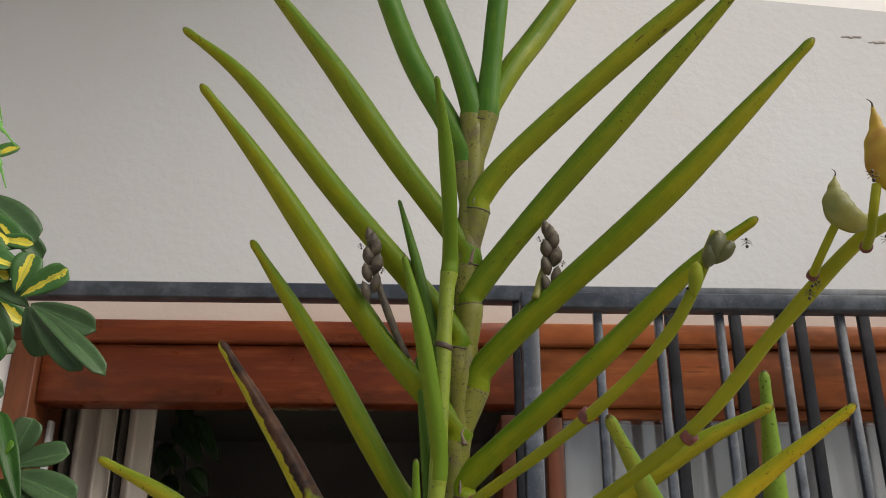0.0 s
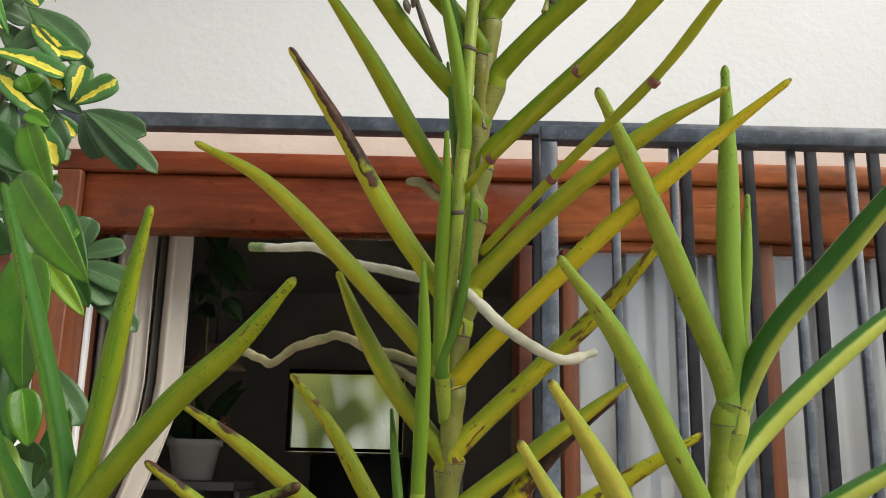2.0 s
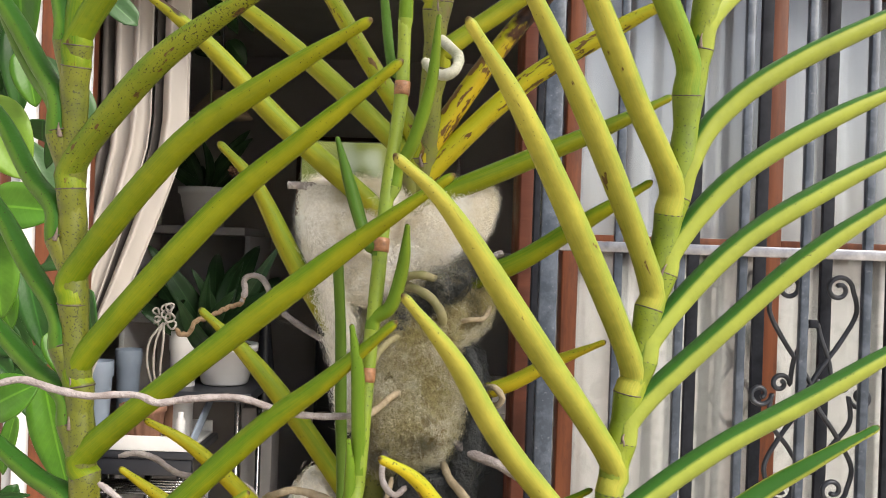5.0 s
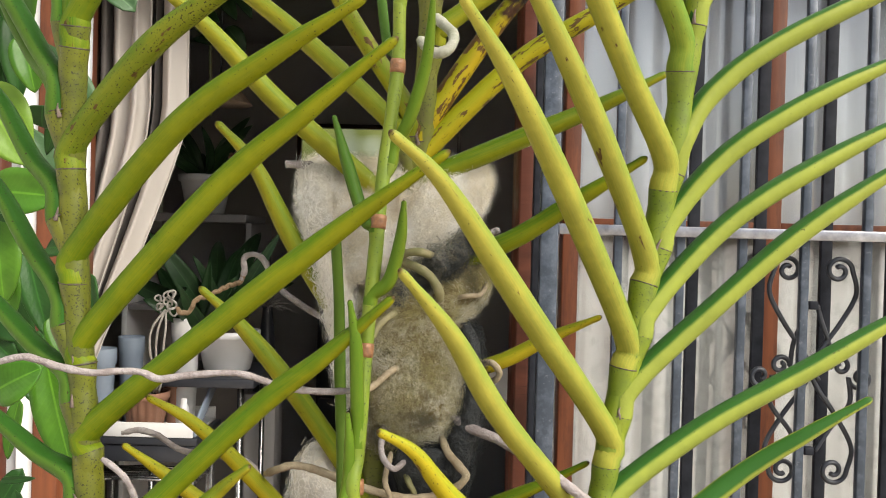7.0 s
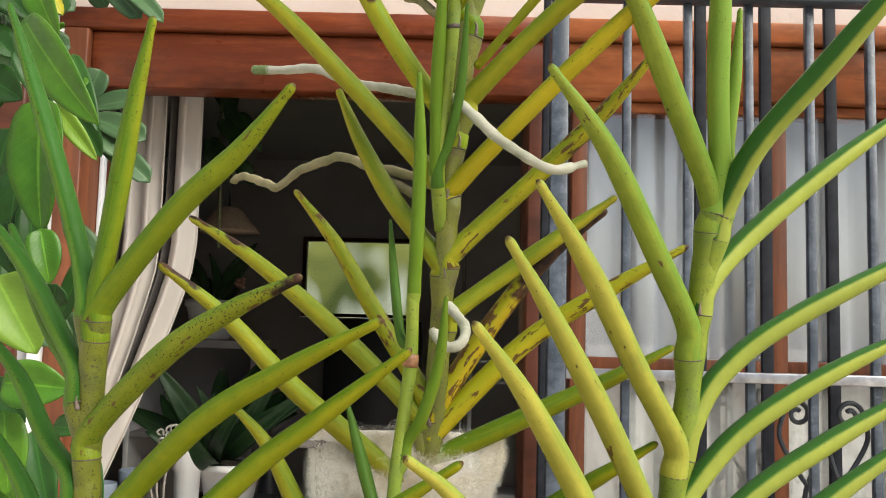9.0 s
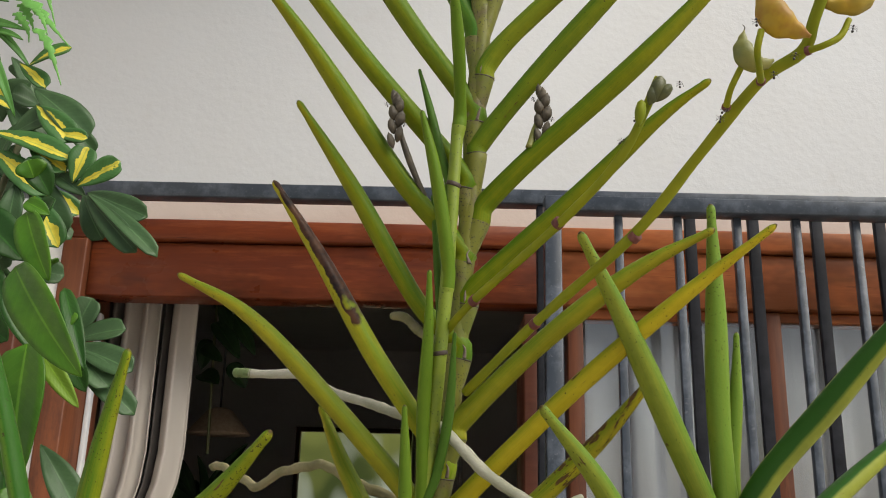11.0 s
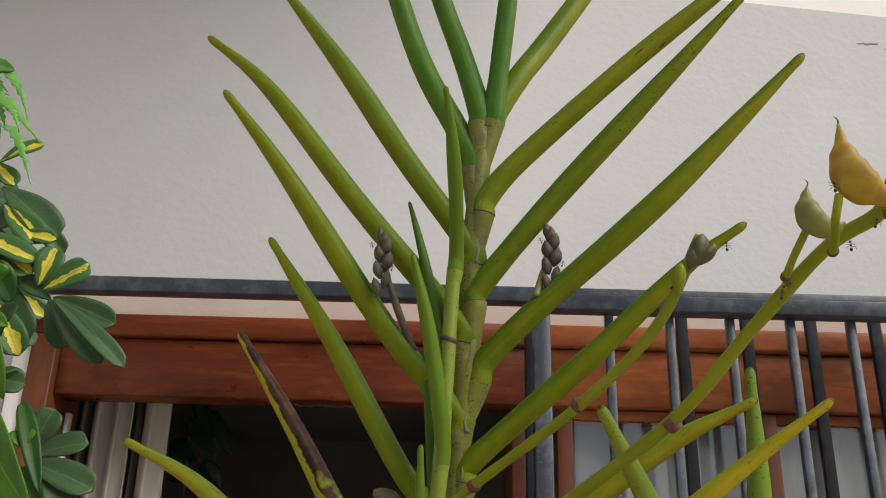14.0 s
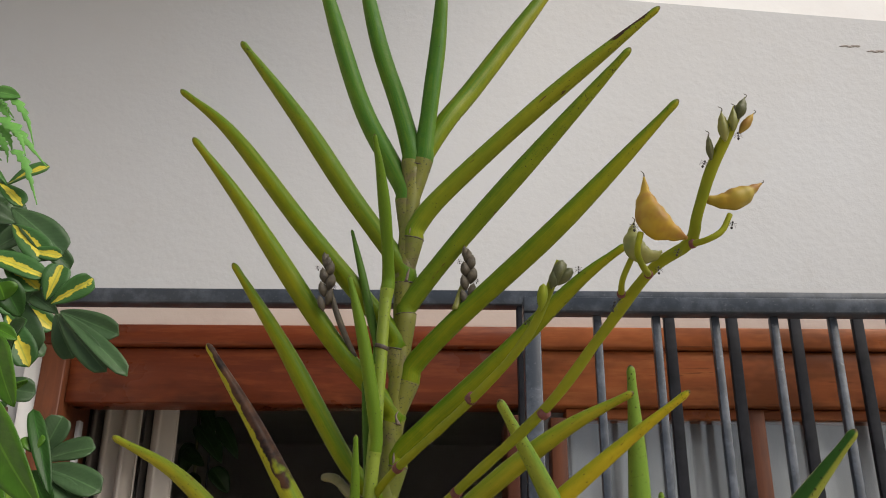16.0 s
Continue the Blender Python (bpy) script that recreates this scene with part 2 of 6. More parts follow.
M_STEM_C = stem_mat("old_stem", (0.155, 0.158, 0.022), (0.105, 0.126, 0.018), (0.125, 0.092, 0.052), 0.02)
M_STEM_G = stem_mat("green_stem", (0.165, 0.205, 0.012), (0.110, 0.165, 0.012), (0.10, 0.125, 0.020))
# left stem: more specks, and shade painted in as darker olive
M_STEM_L = stem_mat("speckled_dim_stem", (0.122, 0.130, 0.007), (0.080, 0.098, 0.006), (0.068, 0.072, 0.014), 0.045)
M_STEM_T = stem_mat("slim_stem", (0.150, 0.220, 0.018), (0.19, 0.24, 0.02), (0.11, 0.17, 0.025))
M_SPIKE = mottled("stalk_skin", (0.250, 0.255, 0.014), (0.150, 0.190, 0.014), 60, 0.5, 0.15, 0.0004, 500)
M_SPIKE.b.inputs["Specular IOR Level"].default_value = 0.12
M_SPIKE = M_SPIKE.m
M_RING = mottled("node_scar", (0.034, 0.026, 0.020), (0.075, 0.050, 0.038), 300).m
M_SCALE = mottled("dry_scale_skin", (0.20, 0.15, 0.12), (0.09, 0.065, 0.055), 500, 0.7).m
M_NODE = mottled("papery_node", (0.36, 0.17, 0.075), (0.14, 0.065, 0.030), 420, 0.45).m
M_NODE2 = mottled("dark_red_node", (0.085, 0.018, 0.020), (0.15, 0.04, 0.03), 300).m
M_BUDB = mottled("brown_bud", (0.085, 0.068, 0.040), (0.036, 0.030, 0.024), 400, 0.6, 0.4, 0.0004).m
M_BUDY = Mat("yellow_bud", 0.5, 0.0, 0.25)
_c = M_BUDY.mix(M_BUDY.ramp(M_BUDY.noise(110, 3), (0.35, 0.0), (0.65, 1.0)), (0.40, 0.25, 0.020), (0.30, 0.235, 0.040))
_c = M_BUDY.mix(M_BUDY.math('MULTIPLY', M_BUDY.ramp(M_BUDY.noise(140, 3), (0.42, 0.0), (0.64, 1.0)), 0.85), _c, (0.22, 0.090, 0.022))
M_BUDY.colour(_c).bump(M_BUDY.noise(300, 3, 0.5, (1, 1, 0.2)), 0.25, 0.0005)
M_BUDY = M_BUDY.m
M_BUDG = mottled("green_bud", (0.24, 0.22, 0.045), (0.12, 0.14, 0.03), 120, 0.5, 0.2, 0.0004).m
M_BUDK = mottled("dark_green_bud", (0.042, 0.052, 0.014), (0.095, 0.095, 0.025), 300, 0.5, 0.3, 0.0004).m
_r = Mat("root_skin", 0.7, 0.0, 0.3)
_c = _r.mix(_r.ramp(_r.noise(80, 3), (0.35, 0.0), (0.65, 1.0)), (0.27, 0.24, 0.13), (0.15, 0.145, 0.062))
_c = _r.mix(_r.math('MULTIPLY', _r.ramp(_r.noise(220, 4, 0.7), (0.5, 0.0), (0.7, 1.0)), 0.6), _c, (0.20, 0.17, 0.11))
_r.colour(_c).bump(_r.noise(700, 4, 0.7), 0.4, 0.0006)
M_ROOT = _r.m
M_ROOTW = mottled("white_root_skin", (0.37, 0.335, 0.325), (0.19, 0.155, 0.145), 170, 0.8, 0.8, 0.0010, 900).m
M_ROOTC = mottled("cream_root_skin", (0.52, 0.50, 0.42), (0.27, 0.28, 0.20), 60, 0.75, 0.5, 0.0006, 700).m
M_ROOTB = mottled("brown_root_skin", (0.30, 0.20, 0.11), (0.16, 0.10, 0.055), 150, 0.75, 0.8, 0.0008, 600).m
M_ROOTT = mottled("tan_root_skin", (0.40, 0.33, 0.22), (0.21, 0.16, 0.095), 160, 0.75, 0.7, 0.0008, 800).m
M_ROOTTIP = mottled("green_root_tip", (0.12, 0.20, 0.06), (0.16, 0.20, 0.08), 200).m
M_ANT = mottled("ant_shell", (0.012, 0.009, 0.008), (0.02, 0.012, 0.01), 900, 0.35).m

# wall plaster
_w = Mat("white_plaster", 0.85, 0.0, 0.2)
_c = _w.mix(_w.ramp(_w.noise(1.3, 4), (0.35, 0.0), (0.65, 1.0)), (0.590, 0.613, 0.642), (0.560, 0.567, 0.576))
_c = _w.mix(_w.math('MULTIPLY', _w.ramp(_w.noise(5.0, 5, 0.7), (0.58, 0.0), (0.75, 1.0)), 0.25), _c, (0.47, 0.44, 0.41))
_w.colour(_c).bump(_w.math('ADD', _w.noise(75, 4, 0.6), _w.math('MULTIPLY', _w.noise(14, 3, 0.6), 1.2)), 0.20, 0.004)
M_WALL = _w.m
M_WHITEWALL = mottled("fresh_white_paint", (0.88, 0.88, 0.87), (0.82, 0.81, 0.80), 4, 0.8, 0.2, 0.002, 60).m
M_STRIP = mottled("pinkish_plaster", (0.58, 0.49, 0.44), (0.50, 0.40, 0.35), 6, 0.85, 0.3, 0.002, 90).m


def wood(name, a, b, c, rough=0.38):
    """Old varnished board: faint grain along x, worn pale patches, dark blotches and small cracks."""
    m = Mat(name, rough, 0.0, 0.22)
    k = m.mix(m.math('MULTIPLY', m.ramp(m.noise(9, 5, 0.6, (0.35, 4, 5)), (0.30, 0.0), (0.75, 1.0)), 0.55), a, b)
    k = m.mix(m.math('MULTIPLY', m.ramp(m.noise(26, 5, 0.65, (0.25, 2, 2)), (0.48, 0.0), (0.70, 1.0)), 0.5), k, c)
    k = m.mix(m.math('MULTIPLY', m.ramp(m.noise(3.2, 5, 0.7, (0.7, 1, 1.6)), (0.47, 0.0), (0.62, 1.0)), 0.80), k, tuple(x * 0.28 for x in a))
    k = m.mix(m.math('MULTIPLY', m.ramp(m.noise(60, 4, 0.7, (0.12, 2, 3)), (0.64, 0.0), (0.70, 1.0)), 0.6), k, tuple(x * 0.18 for x in a))
    m.colour(k)
    m.rough(m.ramp(m.noise(12, 4, 0.6), (0.3, rough - 0.08), (0.7, rough + 0.22)))
    m.bump(m.noise(40, 4, 0.6, (0.2, 3, 3)), 0.2, 0.0015)
    return m.m


M_WOOD = wood("red_varnished_wood", (0.385, 0.118, 0.040), (0.185, 0.048, 0.019), (0.55, 0.215, 0.080), 0.32)
M_WOOD_O = wood("dark_red_varnished_wood", (0.165, 0.035, 0.011), (0.060, 0.013, 0.007), (0.30, 0.082, 0.025), 0.28)
M_WOOD_D = wood("dark_varnished_wood", (0.095, 0.030, 0.016), (0.060, 0.018, 0.011), (0.12, 0.042, 0.022))
M_WOODV = Mat("upright_varnished_wood", 0.45, 0.0, 0.3)
_n = M_WOODV.noise(9, 5, 0.6, (6, 4, 0.35))
M_WOODV.colour(M_WOODV.mix(M_WOODV.ramp(_n, (0.32, 0.0), (0.68, 1.0)), (0.200, 0.064, 0.025), (0.100, 0.032, 0.015)))
_n2 = M_WOODV.math('MULTIPLY', M_WOODV.ramp(M_WOODV.noise(14, 5, 0.7, (2, 2, 0.5)), (0.5, 0.0), (0.66, 1.0)), 0.6)
M_WOODV.colour(M_WOODV.mix(_n2, M_WOODV.b.inputs["Base Color"].links[0].from_socket, (0.055, 0.022, 0.014)))
M_WOODV.bump(M_WOODV.noise(40, 4, 0.6, (3, 3, 0.2)), 0.15, 0.0015)
M_WOODV = M_WOODV.m
M_IRON = Mat("painted_iron", 0.32, 0.0, 0.35)
_c = M_IRON.mix(M_IRON.ramp(M_IRON.noise(30, 4, 0.7), (0.45, 0.0), (0.7, 1.0)), (0.034, 0.043, 0.057), (0.085, 0.100, 0.125))
_c = M_IRON.mix(M_IRON.math('MULTIPLY', M_IRON.ramp(M_IRON.noise(160, 3, 0.7), (0.62, 0.0), (0.7, 1.0)), 0.5), _c, (0.16, 0.17, 0.19))
M_IRON.colour(_c).bump(M_IRON.noise(120, 3), 0.25, 0.0008)
M_IRON = M_IRON.m
M_IRON_D = mottled("black_iron", (0.010, 0.011, 0.015), (0.024, 0.026, 0.033), 40, 0.6, 0.3, 0.0008, 160)
M_IRON_D.b.inputs["Specular IOR Level"].default_value = 0.15
M_IRON_D = M_IRON_D.m
M_IRON_S = mottled("scroll_iron", (0.010, 0.011, 0.014), (0.035, 0.040, 0.050), 40, 0.35, 0.3, 0.0008, 160).m
M_IRON_L = mottled("worn_rail_iron", (0.52, 0.52, 0.54), (0.22, 0.22, 0.24), 35, 0.32, 0.4, 0.0012, 160, 0.8).m
M_GLASS = Mat("window_glass", 0.02)
M_GLASS.b.inputs["Transmission Weight"].default_value = 1.0
M_GLASS.b.inputs["IOR"].default_value = 1.85
M_GLASS = M_GLASS.m
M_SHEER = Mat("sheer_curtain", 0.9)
# light and grey streaks: shade of the folds painted into the net
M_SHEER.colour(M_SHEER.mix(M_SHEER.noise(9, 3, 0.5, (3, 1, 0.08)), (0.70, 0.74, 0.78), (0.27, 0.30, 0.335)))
M_SHEER.bump(M_SHEER.noise(500, 2), 0.2, 0.0006)
M_SHEER = M_SHEER.m
# cloth of the added half curtain, whiter to paint the lower panes brighter
M_LOW_CLOTH = Mat("bright_lower_cloth", 0.9)
# upright grey streaks paint the folds' shading
_c = M_LOW_CLOTH.mix(M_LOW_CLOTH.noise(12, 3, 0.5, (3, 1, 0.15)), (0.82, 0.83, 0.80), (0.50, 0.51, 0.48))
_c = M_LOW_CLOTH.mix(M_LOW_CLOTH.math('MULTIPLY', M_LOW_CLOTH.ramp(M_LOW_CLOTH.noise(55, 2, 0.5), (0.52, 0.0), (0.60, 1.0)), 0.35), _c, (0.36, 0.37, 0.34))
M_LOW_CLOTH.colour(_c).bump(M_LOW_CLOTH.noise(300, 2), 0.2, 0.0006)
M_LOW_CLOTH = M_LOW_CLOTH.m
M_DRAPE = Mat("beige_drape", 0.9)
_c = M_DRAPE.mix(M_DRAPE.noise(10, 3, 0.5, (4, 1, 0.2)), (0.56, 0.52, 0.475), (0.42, 0.385, 0.345))
M_DRAPE.colour(_c).bump(M_DRAPE.noise(600, 3), 0.3, 0.0006)
M_DRAPE = M_DRAPE.m
M_DRAPE_D = mottled("dark_lining_and_gap", (0.085, 0.075, 0.070), (0.13, 0.115, 0.105), 12, 0.9, 0.3, 0.001, 400).m
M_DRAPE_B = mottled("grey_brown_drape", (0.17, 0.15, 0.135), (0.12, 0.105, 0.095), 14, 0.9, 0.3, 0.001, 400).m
M_ROOMPALE = mottled("pale_board", (0.36, 0.34, 0.32), (0.29, 0.275, 0.26), 8, 0.7, 0.2, 0.001, 60).m
M_TAN = mottled("tan_weave", (0.40, 0.31, 0.22), (0.30, 0.22, 0.15), 120, 0.8, 0.6, 0.002, 300).m
M_DRY = mottled("dry_grey_twig", (0.36, 0.33, 0.30), (0.26, 0.24, 0.22), 90, 0.9).m
M_ROOM = mottled("grey_room_paint", (0.56, 0.545, 0.53), (0.49, 0.475, 0.46), 3, 0.8, 0.2, 0.002, 60).m
M_FLOOR = mottled("room_floor_tile", (0.26, 0.215, 0.17), (0.21, 0.17, 0.135), 4, 0.5, 0.2, 0.002, 40).m
M_PAVE = mottled("patio_paving", (0.52, 0.47, 0.40), (0.42, 0.37, 0.31), 2.2, 0.85, 0.4, 0.004, 30).m
M_WHITEPOT = mottled("white_plastic", (0.84, 0.83, 0.81), (0.76, 0.75, 0.73), 15, 0.4, 0.1, 0.0005).m
M_CHROME = mottled("dull_chrome", (0.55, 0.54, 0.53), (0.42, 0.41, 0.40), 40, 0.25, 0.1, 0.0003, None, 1.0).m
M_BLUEWHITE = mottled("pale_blue_plastic", (0.32, 0.38, 0.46), (0.25, 0.31, 0.39), 12, 0.4, 0.1, 0.0005).m
M_DARKTABLE = mottled("dark_laminate", (0.022, 0.024, 0.030), (0.035, 0.037, 0.045), 10, 0.35, 0.1, 0.0005).m
M_TERRA = mottled("terracotta", (0.36, 0.19, 0.12), (0.28, 0.14, 0.09), 30, 0.8, 0.3, 0.001).m
M_SOIL = mottled("potting_soil", (0.035, 0.025, 0.018), (0.06, 0.045, 0.03), 90, 0.95, 0.8, 0.004).m
M_ROPE = mottled("white_rope", (0.46, 0.43, 0.39), (0.34, 0.31, 0.27), 120, 0.9, 0.6, 0.001, 700).m
M_FIBRE = Mat("pale_fibre", 0.95, 0.0, 0.1)
_c = M_FIBRE.mix(M_FIBRE.ramp(M_FIBRE.noise(35, 4, 0.6), (0.38, 0.0), (0.62, 1.0)), (0.84, 0.82, 0.77), (0.64, 0.60, 0.51))
# dark flecks paint shaded hollows between the fibres
_c = M_FIBRE.mix(M_FIBRE.math('MULTIPLY', M_FIBRE.ramp(M_FIBRE.noise(120, 4, 0.7), (0.52, 0.0), (0.68, 1.0)), 0.7), _c, (0.16, 0.15, 0.11))
M_FIBRE.colour(_c).bump(M_FIBRE.noise(500, 5, 0.7), 0.8, 0.0015)
M_FIBRE = M_FIBRE.m
M_FIBRE_W = mottled("white_fibre", (0.72, 0.69, 0.63), (0.50, 0.47, 0.40), 60, 0.95, 0.8, 0.0012, 500).m
M_FIBRE_G = Mat("mossy_fibre", 0.95, 0.0, 0.1)
_c = M_FIBRE_G.mix(M_FIBRE_G.ramp(M_FIBRE_G.noise(45, 4, 0.65), (0.38, 0.0), (0.60, 1.0)), (0.17, 0.13, 0.055), (0.22, 0.19, 0.11))
# darker patches: mossy tone, with shaded hollows painted in
_c = M_FIBRE_G.mix(M_FIBRE_G.math('MULTIPLY', M_FIBRE_G.ramp(M_FIBRE_G.noise(60, 3), (0.55, 0.0), (0.68, 1.0)), 0.7), _c, (0.06, 0.065, 0.035))
M_FIBRE_G.colour(_c).bump(M_FIBRE_G.noise(500, 5, 0.7), 0.9, 0.0018)
M_FIBRE_G = M_FIBRE_G.m
M_NET = mottled("black_shade_net", (0.016, 0.018, 0.020), (0.05, 0.055, 0.055), 300, 0.8, 0.9, 0.002, 900).m


def wool(name, a, b, c, dark):
    m = Mat(name, 0.95, 0.0, 0.1)
    rand = m.t.nodes.new("ShaderNodeNewGeometry").outputs["Random Per Island"]
    k = m.mix(m.ramp(m.noise(48, 3, 0.6), (0.40, 0.0), (0.60, 1.0)), a, b)
    k = m.mix(m.ramp(rand, (0.55, 0.0), (1.0, 0.75)), k, c)
    k = m.mix(m.math('MULTIPLY', m.ramp(m.noise(38, 5, 0.7), (0.52, 0.0), (0.60, 1.0)), 0.85), k, dark)
    m.colour(k)
    return m.m


M_WOOL = wool("cream_wool", (0.93, 0.92, 0.89), (0.85, 0.80, 0.69), (0.76, 0.67, 0.48), (0.62, 0.55, 0.41))
M_WOOL_W = wool("white_wool", (0.90, 0.89, 0.86), (0.86, 0.83, 0.76), (0.80, 0.74, 0.62), (0.70, 0.66, 0.56))
M_WOOL_N = wool("grey_wool", (0.13, 0.13, 0.11), (0.32, 0.32, 0.29), (0.24, 0.19, 0.08), (0.03, 0.032, 0.034))
M_WOOL_G = wool("mossy_wool", (0.42, 0.37, 0.18), (0.60, 0.57, 0.46), (0.36, 0.32, 0.10), (0.10, 0.095, 0.065))


def blade_mat(name, a, b, varieg=None, amount=0.0, rough=0.4):
    m = Mat(name, rough, 0.0, 0.22)
    c = m.mix(m.ramp(m.noise(18, 3), (0.35, 0.0), (0.65, 1.0)), a, b)
    c = m.mix(m.math('MULTIPLY', m.chance(), 0.4), c, tuple(x * 0.6 for x in a))
    if varieg:
        e = m.math('ADD', m.math('ABSOLUTE', m.attr("across"), 0), m.math('MULTIPLY', m.math('SUBTRACT', m.noise(38, 4, 0.7), 0.5), 1.5))
        c = m.mix(m.ramp(e, (amount, 1.0), (amount + 0.04, 0.0)), c, varieg)
    rib = m.ramp(m.math('ABSOLUTE', m.attr("across"), 0), (0.03, 1.0), (0.07, 0.0))
    c = m.mix(m.math('MULTIPLY', rib, 0.45), c, tuple(min(1, x * 1.9) for x in b))
    vein = m.math('SINE', m.math('MULTIPLY', m.math('SUBTRACT', m.math('MULTIPLY', m.attr("along"), 13.0), m.math('MULTIPLY', m.math('ABSOLUTE', m.attr("across"), 0), 2.6)), 6.283), 0)
    line = m.ramp(vein, (0.86, 0.0), (0.99, 1.0))
    c = m.mix(m.math('MULTIPLY', line, 0.06), c, tuple(min(1, x * 1.8) for x in b))
    c = m.mix(m.math('MULTIPLY', m.ramp(m.noise(55, 4, 0.65), (0.45, 0.0), (0.72, 1.0)), 0.45), c, tuple(x * 0.55 for x in a))
    m.colour(c)
    m.bump(m.math('ADD', m.noise(120, 3), m.math('MULTIPLY', vein, -0.07)), 0.30, 0.001)
    return m.m


M_UMB_V = blade_mat("variegated_leaflet", (0.040, 0.115, 0.030), (0.055, 0.145, 0.040), (0.54, 0.46, 0.050), 0.30)
M_UMB = blade_mat("plain_leaflet", (0.040, 0.086, 0.034), (0.058, 0.112, 0.046))
M_BROAD = blade_mat("broad_bright_leaf", (0.034, 0.110, 0.008), (0.072, 0.165, 0.014), rough=0.3)
# darker copy of the climber leaf, shade inside the foliage painted in
M_BROAD_D = blade_mat("broad_shaded_leaf", (0.013, 0.050, 0.008), (0.024, 0.078, 0.012))
M_PALE = blade_mat("pale_broad_leaf", (0.15, 0.25, 0.030), (0.11, 0.20, 0.022))
M_FERN = blade_mat("ferny_leaf", (0.065, 0.20, 0.040), (0.10, 0.25, 0.055))
M_INDOOR = blade_mat("indoor_leaf", (0.016, 0.042, 0.015), (0.026, 0.060, 0.020))
M_TWIG = mottled("green_twig", (0.085, 0.12, 0.04), (0.12, 0.10, 0.05), 80, 0.6).m

# ---- ground and the house ----
bm = bmesh.new()
bmesh.ops.create_grid(bm, x_segments=2, y_segments=2, size=400)
tagged(part("ground", bm, M_PAVE, smooth=False), "pale stone paving of the patio", "ground", kind="structure")

wall = thing("wall_front", "white rough-plastered house wall above the doors", "wall", kind="structure")
bm = bmesh.new()
# upper wall with a gently falling top edge
vs = [(-4.0, 1.60, 2.162), (4.0, 1.60, 2.162), (4.0, 1.60, 2.52), (-4.0, 1.60, 3.25)]
f0 = [bm.verts.new(v) for v in vs]
f1 = [bm.verts.new((x, 1.85, z)) for x, y, z in vs]
bm.faces.new(f0)
bm.faces.new(f1[::-1])
for k in range(4):
    bm.faces.new((f0[k], f1[k], f1[(k + 1) % 4], f0[(k + 1) % 4]))
part("upper_wall", bm, M_WALL, wall, smooth=False)
part("wall_strip", boxed(-0.60, 4.0, 1.596, 1.5995, 2.1625, 2.200), M_STRIP, wall, "pinkish unpainted plaster strip", smooth=False)
part("side_wall", boxed(-4.0, -0.589, 1.60, 1.85, 0.0, 2.16), M_WALL, wall, smooth=False)
part("jamb_strip", boxed(-0.6175, -0.5885, 1.588, 1.5995, 0.0, 2.1225, bevel=0.002), M_WHITEWALL, wall, "white painted jamb beside the door post")
for z, w in ((2.7390, 0.030), (2.7275, 0.024)):
    bm = bmesh.new()
    x0 = 0.868 if w > 0.025 else 0.916
    for k in range(5):
        bmesh.ops.create_icosphere(bm, subdivisions=1, radius=0.006, matrix=Matrix.Translation((x0 - w / 2 + w * k / 4, 1.5995, z + 0.0012 * math.sin(2.3 * k))) @ Matrix.Diagonal((1.1, 0.08, 0.30 + 0.06 * k, 1)))
    part("chipped_spot", bm, M_DRY, wall, "grey chipped spot in the plaster")
# added board that only darkens the wall beyond the white jamb
shutter = thing("dark_infill", "dark board added to darken the wall left of the jamb", "door")
part("panel", boxed(-1.20, -0.634, 1.560, 1.597, 0.02, 2.02, bevel=0.004), M_WOOD_D, shutter)
for z in (0.25, 1.0, 1.75):
    part("hinge", boxed(-0.6335, -0.6185, 1.588, 1.597, z, z + 0.09, bevel=0.002), M_IRON_D, shutter)
# unseen slab, added to cast soft shade on the wall's left part
canopy = thing("shade_slab", "unseen slab added to shade the left of the wall", "canopy", kind="structure")
part("slab", boxed(-2.2, 0.45, 0.55, 2.295, 3.32, 3.40, bevel=0.01), M_WALL, canopy, smooth=False)
# unseen wall, added only to cut sky light from the left
part("garden_wall", boxed(-1.40, -1.22, -0.6, 1.5945, 0.0, 4.6), M_ROOM, wall, "unseen wall added to block light from the left", smooth=False)
part("side_wall", boxed(1.75, 4.0, 1.62, 1.85, 0.0, 2.16), M_WALL, wall, smooth=False)

# white sheet added behind the wall in place of the bright sky
bm = bmesh.new()
vs = [(-4.2, 2.30, 2.4), (4.2, 2.30, 2.4), (4.2, 2.30, 6.0), (-4.2, 2.30, 6.0)]
f0 = [bm.verts.new(v) for v in vs]
f1 = [bm.verts.new((x, 2.5, z)) for x, y, z in vs]
bm.faces.new(f0)
bm.faces.new(f1[::-1])
for k in range(4):
    bm.faces.new((f0[k], f1[k], f1[(k + 1) % 4], f0[(k + 1) % 4]))
part("upper_storey_wall", bm, M_WHITEWALL, wall, "white sheet added for the bright sky above the wall", smooth=False)
frame_ = thing("door_frame", "red-brown varnished timber lintel and door posts", "door frame", kind="structure")
part("lintel_board", boxed(-0.5465, 0.2135, 1.597, 1.655, 2.028, 2.122, bevel=0.003), M_WOOD_O, frame_, "dark red varnished board over the door")
part("lintel_board", boxed(0.2145, 1.75, 1.597, 1.655, 2.028, 2.122, bevel=0.003), M_WOOD, frame_, "lighter red-orange board over the window")
part("lintel_cap", boxed(-0.600, 0.2135, 1.586, 1.66, 2.124, 2.161, bevel=0.004), M_WOOD_O, frame_)
part("lintel_cap", boxed(0.2145, 1.75, 1.586, 1.66, 2.124, 2.161, bevel=0.004), M_WOOD, frame_)
part("curtain_rail", boxed(-0.546, 0.18, 1.735, 1.775, 2.155, 2.175, bevel=0.002), M_WOOD_D, frame_)
